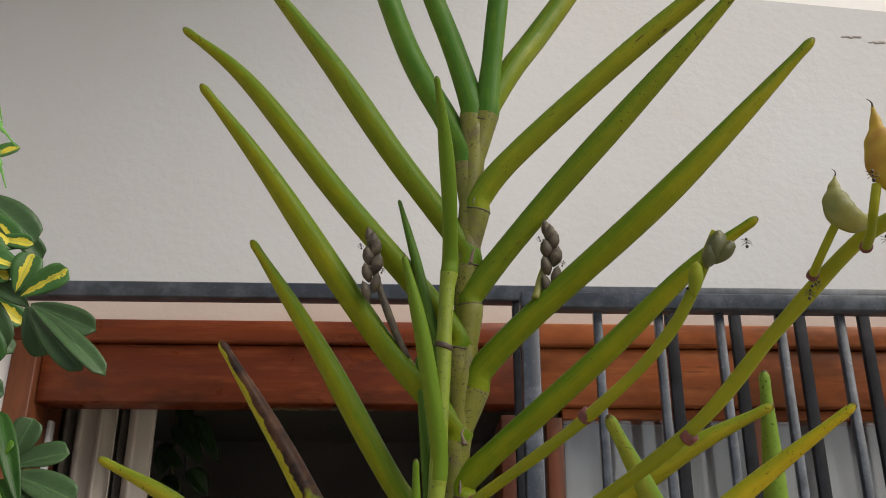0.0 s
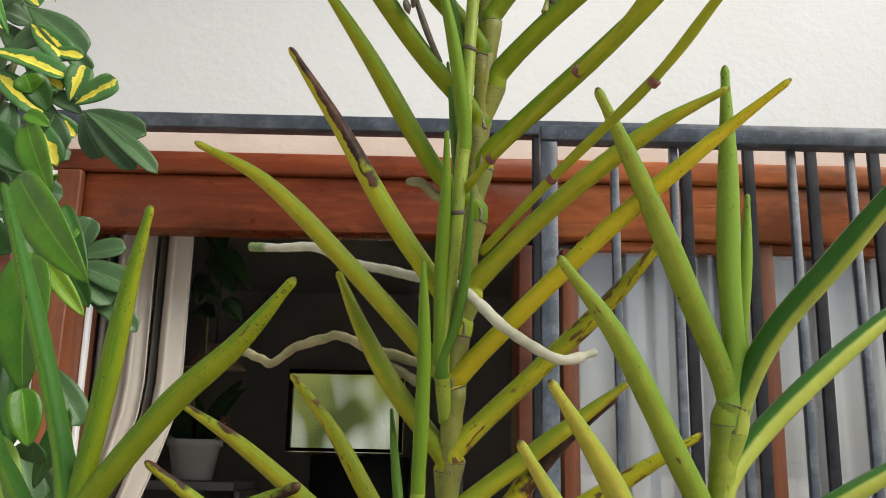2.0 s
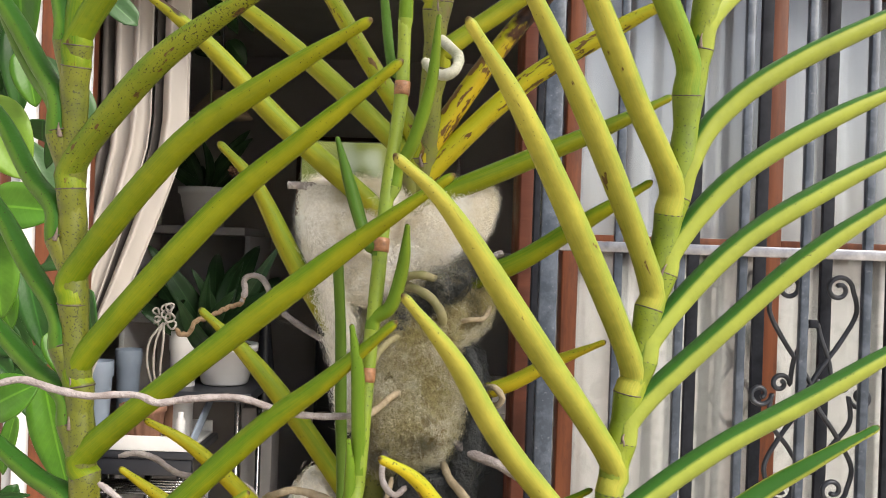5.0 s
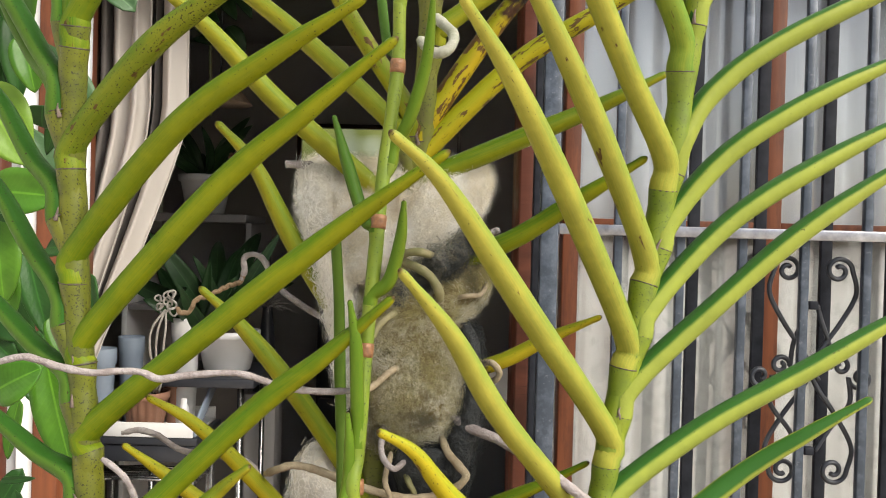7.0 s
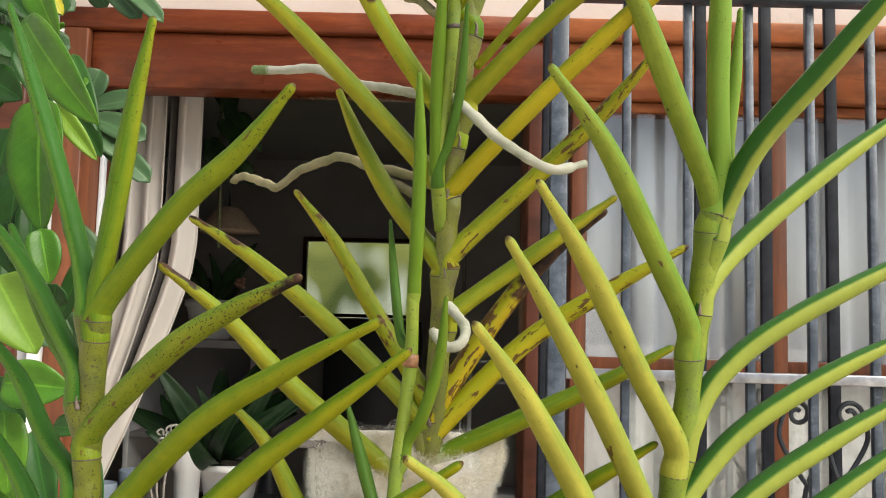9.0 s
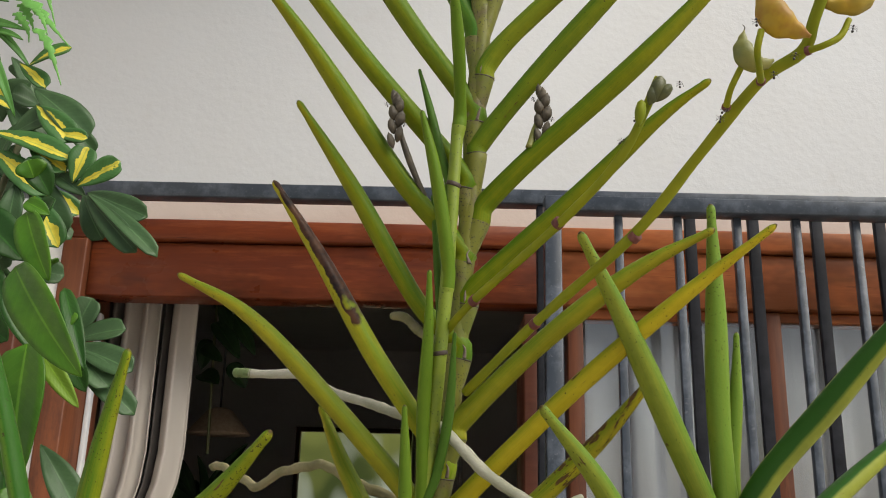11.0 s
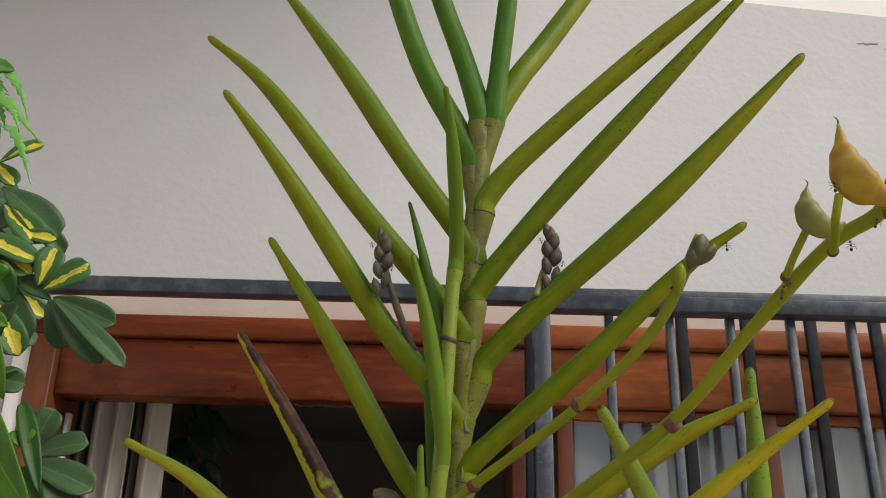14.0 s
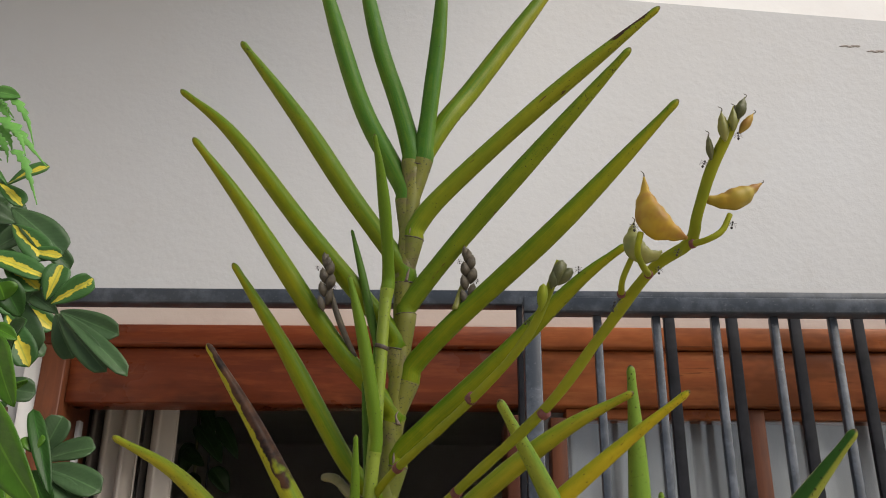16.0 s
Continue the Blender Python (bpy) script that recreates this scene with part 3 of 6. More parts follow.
part("door_post", boxed(-0.588, -0.547, 1.580, 1.72, 0.0, 2.1225, bevel=0.003), M_WOODV, frame_)
part("inner_reveal", boxed(-0.5465, -0.5385, 1.66, 1.676, 0.0, 2.011, bevel=0.002), M_WALL, frame_, "white painted reveal")
part("door_post", boxed(0.184, 0.214, 1.590, 1.74, 0.0, 2.011, bevel=0.003), M_WOOD_D, frame_, "dark varnished post")

win = thing("window_1", "red-brown timber window with glazed panes", "window", kind="structure")
part("stile", boxed(0.258, 0.284, 1.608, 1.655, 0.60, 2.011, bevel=0.002), M_WOODV, win)
part("stile", boxed(0.585, 0.613, 1.608, 1.655, 0.60, 2.026, bevel=0.002), M_WOODV, win)
part("stile", boxed(1.00, 1.04, 1.608, 1.655, 0.60, 2.026, bevel=0.002), M_WOODV, win)
part("head_rail", boxed(0.285, 1.75, 1.613, 1.66, 2.010, 2.0265, bevel=0.002), M_WOOD, win)
for x0, x1 in ((0.285, 0.584), (0.614, 0.999), (1.041, 1.75)):
    part("glazing_bar", boxed(x0, x1, 1.614, 1.655, 1.577, 1.602, bevel=0.002), M_WOODV, win)
    part("sill_rail", boxed(x0, x1, 1.612, 1.66, 0.60, 0.66, bevel=0.002), M_WOOD, win)
    for z0, z1 in ((0.661, 1.576), (1.603, 2.009)):
        g = part("pane", boxed(x0, x1, 1.622, 1.626, z0, z1), M_GLASS, win, smooth=False)
        g.visible_shadow = False
part("low_wall", boxed(0.215, 1.75, 1.62, 1.84, 0.0, 0.598), M_WALL, win, smooth=False)

# sheer curtain behind the panes
def curtain(name, x0, x1, y, z0, z1, folds, depth, mat, label, lean=0.0, seed=1, gather=1.0):
    rnd = random.Random(seed)
    ph = [rnd.uniform(0, 6.28) for _ in range(6)]
    bm = bmesh.new()
    nx, nz = folds * 14, 26
    grid = []
    for j in range(nz + 1):
        v = j / nz
        row = []
        for i in range(nx + 1):
            u = i / nx
            w = depth * (0.6 * math.sin(u * folds * 6.283 + ph[0] + 0.8 * math.sin(v * 2 + ph[1])) + 0.4 * math.sin(u * folds * 10.3 + ph[2] + v))
            width = (x1 - x0) * (gather + (1 - gather) * v)
            x = x0 + lean * (1 - v) + u * width + 0.3 * depth * math.sin(u * folds * 6.283 * 2 + ph[3])
            row.append(bm.verts.new((x, y + w, z0 + v * (z1 - z0))))
        grid.append(row)
    for a, b in zip(grid, grid[1:]):
        for i in range(nx):
            bm.faces.new((a[i], a[i + 1], b[i + 1], b[i]))
    ob = part(name, bm, mat)
    md = ob.modifiers.new("thick", 'SOLIDIFY')
    md.thickness = 0.0015
    return tagged(ob, label, "curtain")


curtain("lace_curtain", 0.23, 1.75, 1.662, 0.60, 1.585, 17, 0.012, M_LOW_CLOTH, "whiter half curtain added to brighten the lower panes", seed=9)
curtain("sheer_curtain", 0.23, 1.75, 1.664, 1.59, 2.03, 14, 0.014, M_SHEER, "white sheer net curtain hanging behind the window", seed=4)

# ---- the room behind the open door ----
room = thing("room_shell", "dim grey room behind the open door", "room", kind="structure")
for a in ((-2.6, -0.76, 0.0, 2.6), (-0.12, 2.2, 0.0, 2.6), (-0.76, -0.12, 0.0, 1.72), (-0.76, -0.12, 2.17, 2.6)):
    part("back_wall", boxed(a[0], a[1], 5.2, 5.35, a[2], a[3]), M_ROOM, room, smooth=False)
part("left_wall", boxed(-2.75, -2.6, 1.85, 5.35, 0.0, 2.6), M_ROOM, room, smooth=False)
part("right_wall", boxed(2.2, 2.35, 1.85, 5.35, 0.0, 2.6), M_ROOM, room, smooth=False)
part("floor", boxed(-2.6, 2.2, 1.66, 5.2, 0.0, 0.03), M_FLOOR, room, smooth=False)
tagged(part("ceiling", boxed(-2.75, 2.35, 1.85, 5.35, 2.6, 2.7), M_ROOM, None, smooth=False), "grey plaster ceiling of the room", "ceiling", kind="structure")


rear = thing("window_2", "small dark-framed window at the back of the room", "window", kind="structure")
for a in ((-0.757, -0.735, 1.723, 2.167), (-0.145, -0.123, 1.723, 2.167), (-0.7345, -0.1455, 2.145, 2.167), (-0.7345, -0.1455, 1.723, 1.742)):
    part("window_frame", boxed(a[0], a[1], 5.19, 5.25, a[2], a[3], bevel=0.002), M_WOOD_D, rear)
g = part("pane", boxed(-0.7345, -0.1455, 5.225, 5.229, 1.7425, 2.1445), M_GLASS, rear, smooth=False)
g.visible_shadow = False
# backdrop sheet glows by itself: the garden's daylight is painted as emission
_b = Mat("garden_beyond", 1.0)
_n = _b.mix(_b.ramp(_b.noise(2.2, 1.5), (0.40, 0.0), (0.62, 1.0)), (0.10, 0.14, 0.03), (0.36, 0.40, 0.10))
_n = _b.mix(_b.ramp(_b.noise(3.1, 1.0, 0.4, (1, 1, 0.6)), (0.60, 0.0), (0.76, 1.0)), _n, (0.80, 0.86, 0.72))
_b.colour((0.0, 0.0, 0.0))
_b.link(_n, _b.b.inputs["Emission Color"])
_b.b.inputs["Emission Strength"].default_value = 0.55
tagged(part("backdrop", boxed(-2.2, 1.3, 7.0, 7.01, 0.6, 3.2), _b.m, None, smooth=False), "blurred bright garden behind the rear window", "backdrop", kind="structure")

# drapes gathered at the side of the door
def drape(x0, x1, y, z0, z1, xb0, xb1, folds, mat, label, seed):
    rnd = random.Random(seed)
    ph = [rnd.uniform(0, 6.28) for _ in range(4)]
    bm = bmesh.new()
    nx, nz, rows = folds * 12, 40, []
    for j in range(nz + 1):
        v = j / nz
        k = max(0.0, min(1.0, (1.76 - z1 - (z0 - z1) * v) / 0.44)) ** 1.15
        a, b = x0 + (xb0 - x0) * k, x1 + (xb1 - x1) * k
        row = []
        for i in range(nx + 1):
            u = i / nx
            w = math.sin(u * folds * 6.283 + ph[0] + 0.5 * math.sin(3 * v + ph[1]))
            row.append(bm.verts.new((a + (b - a) * (u + 0.035 * math.sin(u * folds * 12.57 + ph[2])), y + 0.013 * w + 0.004 * math.sin(9 * v + 5 * u + ph[3]), z1 + (z0 - z1) * v)))
        rows.append(row)
    for a, b in zip(rows, rows[1:]):
        for i in range(nx):
            bm.faces.new((a[i], b[i], b[i + 1], a[i + 1]))
    ob = part("panel", bm, mat, drapes, label)
    md = ob.modifiers.new("thick", 'SOLIDIFY')
    md.thickness = 0.002
    return ob


drapes = thing("door_drapes", "gathered cream and brown drapes hanging beside the door", "curtain")
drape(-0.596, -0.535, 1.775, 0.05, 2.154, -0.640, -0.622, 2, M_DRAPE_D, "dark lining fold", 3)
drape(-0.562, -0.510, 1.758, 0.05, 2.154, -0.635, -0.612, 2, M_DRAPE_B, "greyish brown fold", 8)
drape(-0.527, -0.460, 1.745, 0.05, 2.154, -0.625, -0.592, 2, M_DRAPE, "cream fold", 5)
# dark strip painted for the shaded gap between two cream folds
drape(-0.462, -0.440, 1.775, 0.05, 2.154, -0.600, -0.588, 1, M_DRAPE_D, "narrow dark strip for the shaded gap between folds", 6)
drape(-0.446, -0.400, 1.752, 0.05, 2.154, -0.592, -0.562, 1, M_DRAPE, "cream edge fold", 7)


def blade(owner, foot, d, wide, mat, name="leaf", fold=0.16, droop=0.10):
    """A flat leaf from foot along d, wide at the middle, folded along its rib."""
    foot, d = V(foot), V(d)
    n, m = 16, 6
    rnd = random.Random(round(foot.x * 7e3 + foot.z * 9e3 + d.x * 1e4))
    face = (V((0.15, -1, 0.35)) + V((rnd.uniform(-.5, .5), rnd.uniform(-.2, .2), rnd.uniform(-.4, .4)))).normalized()
    side = d.cross(face).normalized()
    face = side.cross(d).normalized()
    bm = bmesh.new()
    lc = bm.verts.layers.float.new("across")
    la = bm.verts.layers.float.new("along")
    wv = rnd.uniform(0, 6)
    rows = []
    for i in range(n + 1):
        u = i / n
        if mat in (M_UMB, M_UMB_V):
            w = wide * 0.5 * (2.18 * u ** 0.9 * (1 - u) ** 0.38 + 0.03)
        else:
            w = wide * 0.5 * (2.20 * u ** 0.45 * (1 - u) ** 0.75 + 0.015)
        c = foot + d * u + face * (droop * d.length * (4 * u * (1 - u))) * 0.5
        row = []
        for j in range(-m // 2, m // 2 + 1):
            s = j / (m / 2)
            v = bm.verts.new(c + side * (w * s) + face * (abs(s) * w * fold * 2 + 0.05 * w * math.sin(9 * u + wv) * abs(s)))
            v[lc], v[la] = s, u
            row.append(v)
        rows.append(row)
    for a, b in zip(rows, rows[1:]):
        for j in range(m):
            bm.faces.new((a[j], a[j + 1], b[j + 1], b[j]))
    ob = part(name, bm, mat, owner)
    md = ob.modifiers.new("thick", 'SOLIDIFY')
    md.thickness = 0.0012
    return ob


def frond(owner, pts, wide):
    """A drooping ferny leaf, toothed on both sides and drawn out to a thin tip."""
    line = spline(pts, 40)
    bm = bmesh.new()
    rows = []
    for i, p in enumerate(line):
        u = i / (len(line) - 1)
        d = (line[min(i + 1, len(line) - 1)] - line[max(i - 1, 0)]).normalized()
        side = d.cross(V((0.2, -1, 0.3))).normalized()
        face = side.cross(d).normalized()
        body = wide * (0.25 + 0.75 * math.sin(3.14 * min(1.0, u * 1.1 + 0.12))) * (1 - u) ** 0.7
        left = body * (0.30 + 0.55 * ((u * 6.0) % 1.0)) + 0.0003
        right = body * (0.30 + 0.55 * ((u * 6.0 + 0.45) % 1.0)) + 0.0003
        rows.append([bm.verts.new(p - side * left + face * left * 0.4), bm.verts.new(p), bm.verts.new(p + side * right + face * right * 0.4)])
    for a, b in zip(rows, rows[1:]):
        for j in (0, 1):
            bm.faces.new((a[j], a[j + 1], b[j + 1], b[j]))
    ob = part("frond", bm, M_FERN, owner)
    md = ob.modifiers.new("thick", 'SOLIDIFY')
    md.thickness = 0.0006
    return ob


def white_pot(name, cx, cy, z0, z1, r1, r0, label):
    ob = thing(name, label, "plant pot", "white pots")
    h = z1 - z0
    bm = bmesh.new()
    lathe(bm, [(r0 * 0.9, 0), (r0, 0.004), (r0 + (r1 - r0) * 0.82, h * 0.82), (r1 * 1.03, h * 0.83), (r1 * 1.05, h), (r1 * 0.95, h), (r1 * 0.9, h * 0.9), (0.004, h * 0.88)], (cx, cy, z0), 32)
    part("body", bm, M_WHITEPOT, ob)
    bm = bmesh.new()
    lathe(bm, [(r1 * 0.94, 0), (r1 * 0.7, 0.008), (0.003, 0.012)], (cx, cy, z0 + h * 0.905), 20)
    part("soil", bm, M_SOIL, ob)
    return ob


def pot_plant(cx, cy, z, n, length, wide, seed, label, up=0.9):
    ob = thing("pot_plant", label, "plant", "pot plants")
    rnd = random.Random(seed)
    for k in range(n):
        a = rnd.uniform(0, 6.283)
        L = length * rnd.uniform(0.6, 1.0)
        t = rnd.uniform(0.35, up)
        blade(ob, (cx + 0.01 * math.cos(a), cy + 0.01 * math.sin(a), z), (L * math.cos(a) * (1 - t * 0.6), L * math.sin(a) * (1 - t * 0.6), L * t), wide * rnd.uniform(0.7, 1.1), M_INDOOR, droop=0.3)
    return ob


# shelf and side table with pots, just inside the door
shelf = thing("shelf_unit", "pale painted shelf unit holding a white pot", "shelf")
part("shelf_board", boxed(-0.72, -0.43, 2.40, 2.66, 1.585, 1.605, bevel=0.002), M_ROOMPALE, shelf)
part("back_panel", boxed(-0.72, -0.43, 2.66, 2.675, 0.40, 1.584, bevel=0.002), M_ROOMPALE, shelf)
part("side_panel", boxed(-0.735, -0.721, 2.40, 2.675, 0.03, 1.70, bevel=0.002), M_WHITEPOT, shelf)
part("side_panel", boxed(-0.429, -0.415, 2.40, 2.675, 0.03, 1.584, bevel=0.002), M_ROOMPALE, shelf)
part("shelf_board", boxed(-0.72, -0.43, 2.40, 2.659, 1.36, 1.375, bevel=0.002), M_ROOMPALE, shelf)
white_pot("plant_pot", -0.557, 2.50, 1.606, 1.707, 0.067, 0.048, "white plastic pot on the shelf")
pot_plant(-0.557, 2.50, 1.700, 12, 0.20, 0.035, 11, "dark leafy plant in a white pot on the shelf")
bm = bmesh.new()
for k in range(9):
    a = k * 2.4
    bmesh.ops.create_icosphere(bm, subdivisions=1, radius=0.007, matrix=Matrix.Translation((-0.478 + 0.008 * math.cos(a), 2.46 + 0.006 * math.sin(a), 1.742 + 0.0025 * k)) @ Matrix.Diagonal((1, 0.6, 0.7, 1)))
tube(bm, [V((-0.50, 2.48, 1.69)), V((-0.485, 2.465, 1.72)), V((-0.478, 2.46, 1.745))], lambda u: 0.0015, 6)
tagged(part("flower", bm, M_TERRA), "small salmon flower standing in the white pot", "flower")

table = thing("side_table", "dark side table on thin chrome legs", "table")
part("tabletop", boxed(-0.54, -0.315, 1.98, 2.24, 1.243, 1.262, bevel=0.003), M_DARKTABLE, table)
for x, y in ((-0.345, 1.995), (-0.345, 2.225), (-0.525, 2.225), (-0.525, 1.995)):
    bm = bmesh.new()
    tube(bm, [V((x, y, 0.03)), V((x, y, 0.6)), V((x, y, 1.243))], lambda u: 0.0065, 12)
    part("leg", bm, M_CHROME, table)
part("lower_shelf", boxed(-0.52, -0.35, 2.0, 2.22, 0.90, 0.915, bevel=0.003), M_CHROME, table)
white_pot("plant_pot", -0.398, 2.10, 1.263, 1.350, 0.067, 0.050, "white plastic pot on the side table")
pot_plant(-0.43, 2.14, 1.345, 20, 0.32, 0.046, 5, "dark strap-leaved plant in a white pot on the side table", 0.85)

bench = thing("low_bench", "low dark bench on chrome legs beside the drape", "bench")
part("benchtop", boxed(-0.66, -0.415, 1.93, 2.13, 1.134, 1.150, bevel=0.003), M_DARKTABLE, bench)
part("apron", boxed(-0.655, -0.42, 1.935, 1.95, 1.10, 1.1335, bevel=0.002), M_DARKTABLE, bench)
for x in (-0.645, -0.43):
    for y in (1.94, 2.09):
        part("leg", boxed(x - 0.008, x + 0.008, y, y + 0.016, 0.03, 1.0995, bevel=0.002), M_CHROME, bench)
for k in range(6):
    bm = bmesh.new()
    tube(bm, [V((-0.66, 1.96 + 0.02 * k, 1.055)), V((-0.54, 1.96 + 0.02 * k, 1.059)), V((-0.42, 1.96 + 0.02 * k, 1.055))], lambda u: 0.003, 6)
    part("wire", bm, M_CHROME, bench)

tray = thing("tray", "shallow white plastic tray with a pale blue end on the bench", "tray")
part("base", boxed(-0.600, -0.425, 1.935, 2.11, 1.1505, 1.156, bevel=0.001), M_WHITEPOT, tray)
part("rim", boxed(-0.602, -0.424, 1.928, 1.9345, 1.1505, 1.180, bevel=0.002), M_WHITEPOT, tray)
part("rim", boxed(-0.602, -0.424, 2.1105, 2.117, 1.1505, 1.180, bevel=0.002), M_WHITEPOT, tray)
part("rim", boxed(-0.6065, -0.6005, 1.935, 2.110, 1.1505, 1.180, bevel=0.002), M_WHITEPOT, tray)
bm = boxed(-0.4245, -0.4185, 1.935, 2.13, 1.1505, 1.180, bevel=0.002)
for v in bm.verts:
    v.co.z += max(0.0, v.co.y - 1.935) * 0.45
part("end_panel", bm, M_BLUEWHITE, tray, "pale blue sloping end")


def tub(name, x, y, z, h, r, mt, label, ribs=0):
    """A tapered tub with a rolled rim; ribs: flutes round its side."""
    bm = bmesh.new()
    sides = ribs * 4 if ribs else 28
    lathe(bm, [(r * 0.72, 0), (r * 0.76, 0.003), (r * 0.95, h * 0.80), (r * 1.05, h * 0.82), (r * 1.06, h * 0.98), (r * 1.03, h), (r * 0.97, h), (r * 0.9, h * 0.8), (r * 0.68, h * 0.10), (0.003, h * 0.09)], (x, y, z), sides)
    if ribs:
        for v in bm.verts:
            dx, dy = v.co.x - x, v.co.y - y
            if 0.001 < v.co.z - z < h * 0.81 and math.hypot(dx, dy) > r * 0.74:
                k = 1 + 0.05 * math.cos(ribs * math.atan2(dy, dx))
                v.co.x, v.co.y = x + dx * k, y + dy * k
    return tagged(part(name, bm, mt), label, "container", name + "s")


tub("plastic_tub", -0.628, 1.985, 1.1505, 0.168, 0.028, M_BLUEWHITE, "tall pale blue plastic tub on the bench")
tub("plastic_tub", -0.590, 2.050, 1.1565, 0.180, 0.026, M_BLUEWHITE, "pale blue plastic tub standing in the tray")
tub("plastic_tub", -0.478, 2.060, 1.1565, 0.222, 0.029, M_WHITEPOT, "tall whitish plastic cup standing in the tray")
tub("clay_pot", -0.537, 1.990, 1.1565, 0.076, 0.045, M_TERRA, "ribbed terracotta pot standing in the tray", 16)
tub("clay_pot", -0.500, 2.055, 1.1565, 0.090, 0.020, M_TERRA, "small brown clay pot standing in the tray")
bm = bmesh.new()
lathe(bm, [(0.009, 0), (0.010, 0.002), (0.010, 0.045), (0.006, 0.052), (0.006, 0.062), (0.002, 0.063)], (-0.458, 1.985, 1.1565), 20)
tagged(part("small_bottle", bm, M_WHITEPOT), "small white plastic bottle standing in the tray", "bottle")

# knotted rope hanger
bm = bmesh.new()
for k in range(8):
    a = k * 0.9
    c = V((-0.474 + 0.016 * math.cos(a * 2.1), 1.90 + 0.006 * math.sin(a * 1.7), 1.404 + 0.005 * k))
    w = 0.008 + 0.002 * math.sin(k * 2.3)
    loop = [c + V((w * math.cos(q * 0.6283), 0.005 * math.sin(q * 1.25 + a), w * math.sin(q * 0.6283 + 0.3 * math.sin(k)))) for q in range(11)]
    tube(bm, loop, lambda u: 0.0024 + 0.0004 * math.sin(u * 60), 7)
for dx in (-0.016, -0.004, 0.010):
    tube(bm, spline([(-0.474, 1.90, 1.408), (-0.484 + dx, 1.902, 1.372), (-0.492 + dx, 1.915, 1.325), (-0.498 + dx * 0.5, 1.950, 1.27), (-0.510 + dx * 0.4, 1.972, 1.2335)], 20), lambda u: 0.0024, 7)
tagged(part("rope_knot", bm, M_ROPE), "knotted white cotton rope trailing onto a clay pot", "rope")

# grey airy spray of dry twigs
spray = thing("dry_spray", "airy grey spray of dry twigs behind the table", "dried plant")
bm = bmesh.new()
rnd = random.Random(9)
for k in range(90):
    a, e = rnd.uniform(0, 6.283), rnd.uniform(-0.2, 1.4)
    L = rnd.uniform(0.05, 0.085)
    o = V((-0.355, 2.32, 1.385))
    d = V((math.cos(a) * math.cos(e), math.sin(a) * math.cos(e), math.sin(e)))
    tube(bm, spline([o, o + d * L * 0.5 + V((0, 0, 0.006)), o + d * L], 5), lambda u: 0.0009 * (1.2 - u), 4)
part("twigs", bm, M_DRY, spray)
bm = bmesh.new()
lathe(bm, [(0.03, 0), (0.034, 0.02), (0.02, 0.12), (0.012, 0.20), (0.014, 0.205), (0.004, 0.2)], (-0.355, 2.32, 1.18), 18)
part("vase", bm, M_DARKTABLE, spray, "dark slender vase")
tagged(part("plinth", boxed(-0.395, -0.322, 2.27, 2.37, 0.03, 1.18, bevel=0.003), M_ROOMPALE), "plain grey plinth under a dark vase", "plinth")

# tan woven shade hanging inside, with a trailing plant
bm = bmesh.new()
lathe(bm, [(0.075, 0.0), (0.074, 0.003), (0.030, 0.055), (0.014, 0.062), (0.010, 0.058), (0.026, 0.050), (0.068, 0.003)], (-0.475, 2.30, 1.865), 28)
lamp = tagged(new("pendant_lamp"), "tan woven pendant lamp hanging on a cord", "lamp")
part("shade", bm, M_TAN, lamp)
bm = bmesh.new()
tube(bm, [V((-0.475, 2.30, 1.92)), V((-0.475, 2.30, 2.3)), V((-0.475, 2.30, 2.6))], lambda u: 0.0025, 6)
part("cord", bm, M_DARKTABLE, lamp)
hang = thing("hanging_plant", "dark trailing plant hanging from the ceiling by the door", "plant")
rnd = random.Random(21)
for k in range(9):
    z = 2.17 - 0.026 * k
    blade(hang, (-0.425 + rnd.uniform(-0.03, 0.03), 2.0 + rnd.uniform(-0.03, 0.03), z), (rnd.uniform(-0.07, 0.07), rnd.uniform(-0.05, 0.03), rnd.uniform(-0.09, -0.02)), rnd.uniform(0.025, 0.045), M_INDOOR)
bm = bmesh.new()
tube(bm, spline([(-0.42, 2.0, 2.6), (-0.43, 2.0, 2.2), (-0.42, 2.0, 1.80)], 16), lambda u: 0.003, 6)
part("stem", bm, M_TWIG, hang)

# far furniture
cab = thing("dark_cabinet", "tall black cabinet standing under the rear window", "cabinet")
part("body", boxed(-0.46, -0.05, 4.0, 4.4, 0.03, 1.69, bevel=0.01), M_DARKTABLE, cab)
for z0, z1 in ((0.08, 0.86), (0.88, 1.66)):
    part("door", boxed(-0.445, -0.065, 3.985, 3.999, z0, z1, bevel=0.004), M_DARKTABLE, cab)
rack = thing("wire_rack", "white wire rack standing in the dark room", "rack")
for z in (1.50, 1.56):
    for k in range(5):
        bm = bmesh.new()
        tube(bm, [V((0.13, 2.75 + 0.03 * k, z)), V((0.20, 2.75 + 0.03 * k, z)), V((0.30, 2.75 + 0.03 * k, z))], lambda u: 0.003, 6)
        part("wire", bm, M_WHITEPOT, rack)
for x in (0.13, 0.30):
    for y in (2.75, 2.87):
        bm = bmesh.new()
        tube(bm, [V((x, y, 0.03)), V((x, y, 0.8)), V((x, y, 1.62))], lambda u: 0.005, 8)
        part("upright", bm, M_WHITEPOT, rack)
part("basket_box", boxed(0.16, 0.28, 2.74, 2.88, 1.10, 1.19, bevel=0.004), M_WHITEPOT, rack)
part("rack_shelf", boxed(0.135, 0.295, 2.74, 2.88, 1.085, 1.099, bevel=0.002), M_WHITEPOT, rack)
bm = bmesh.new()
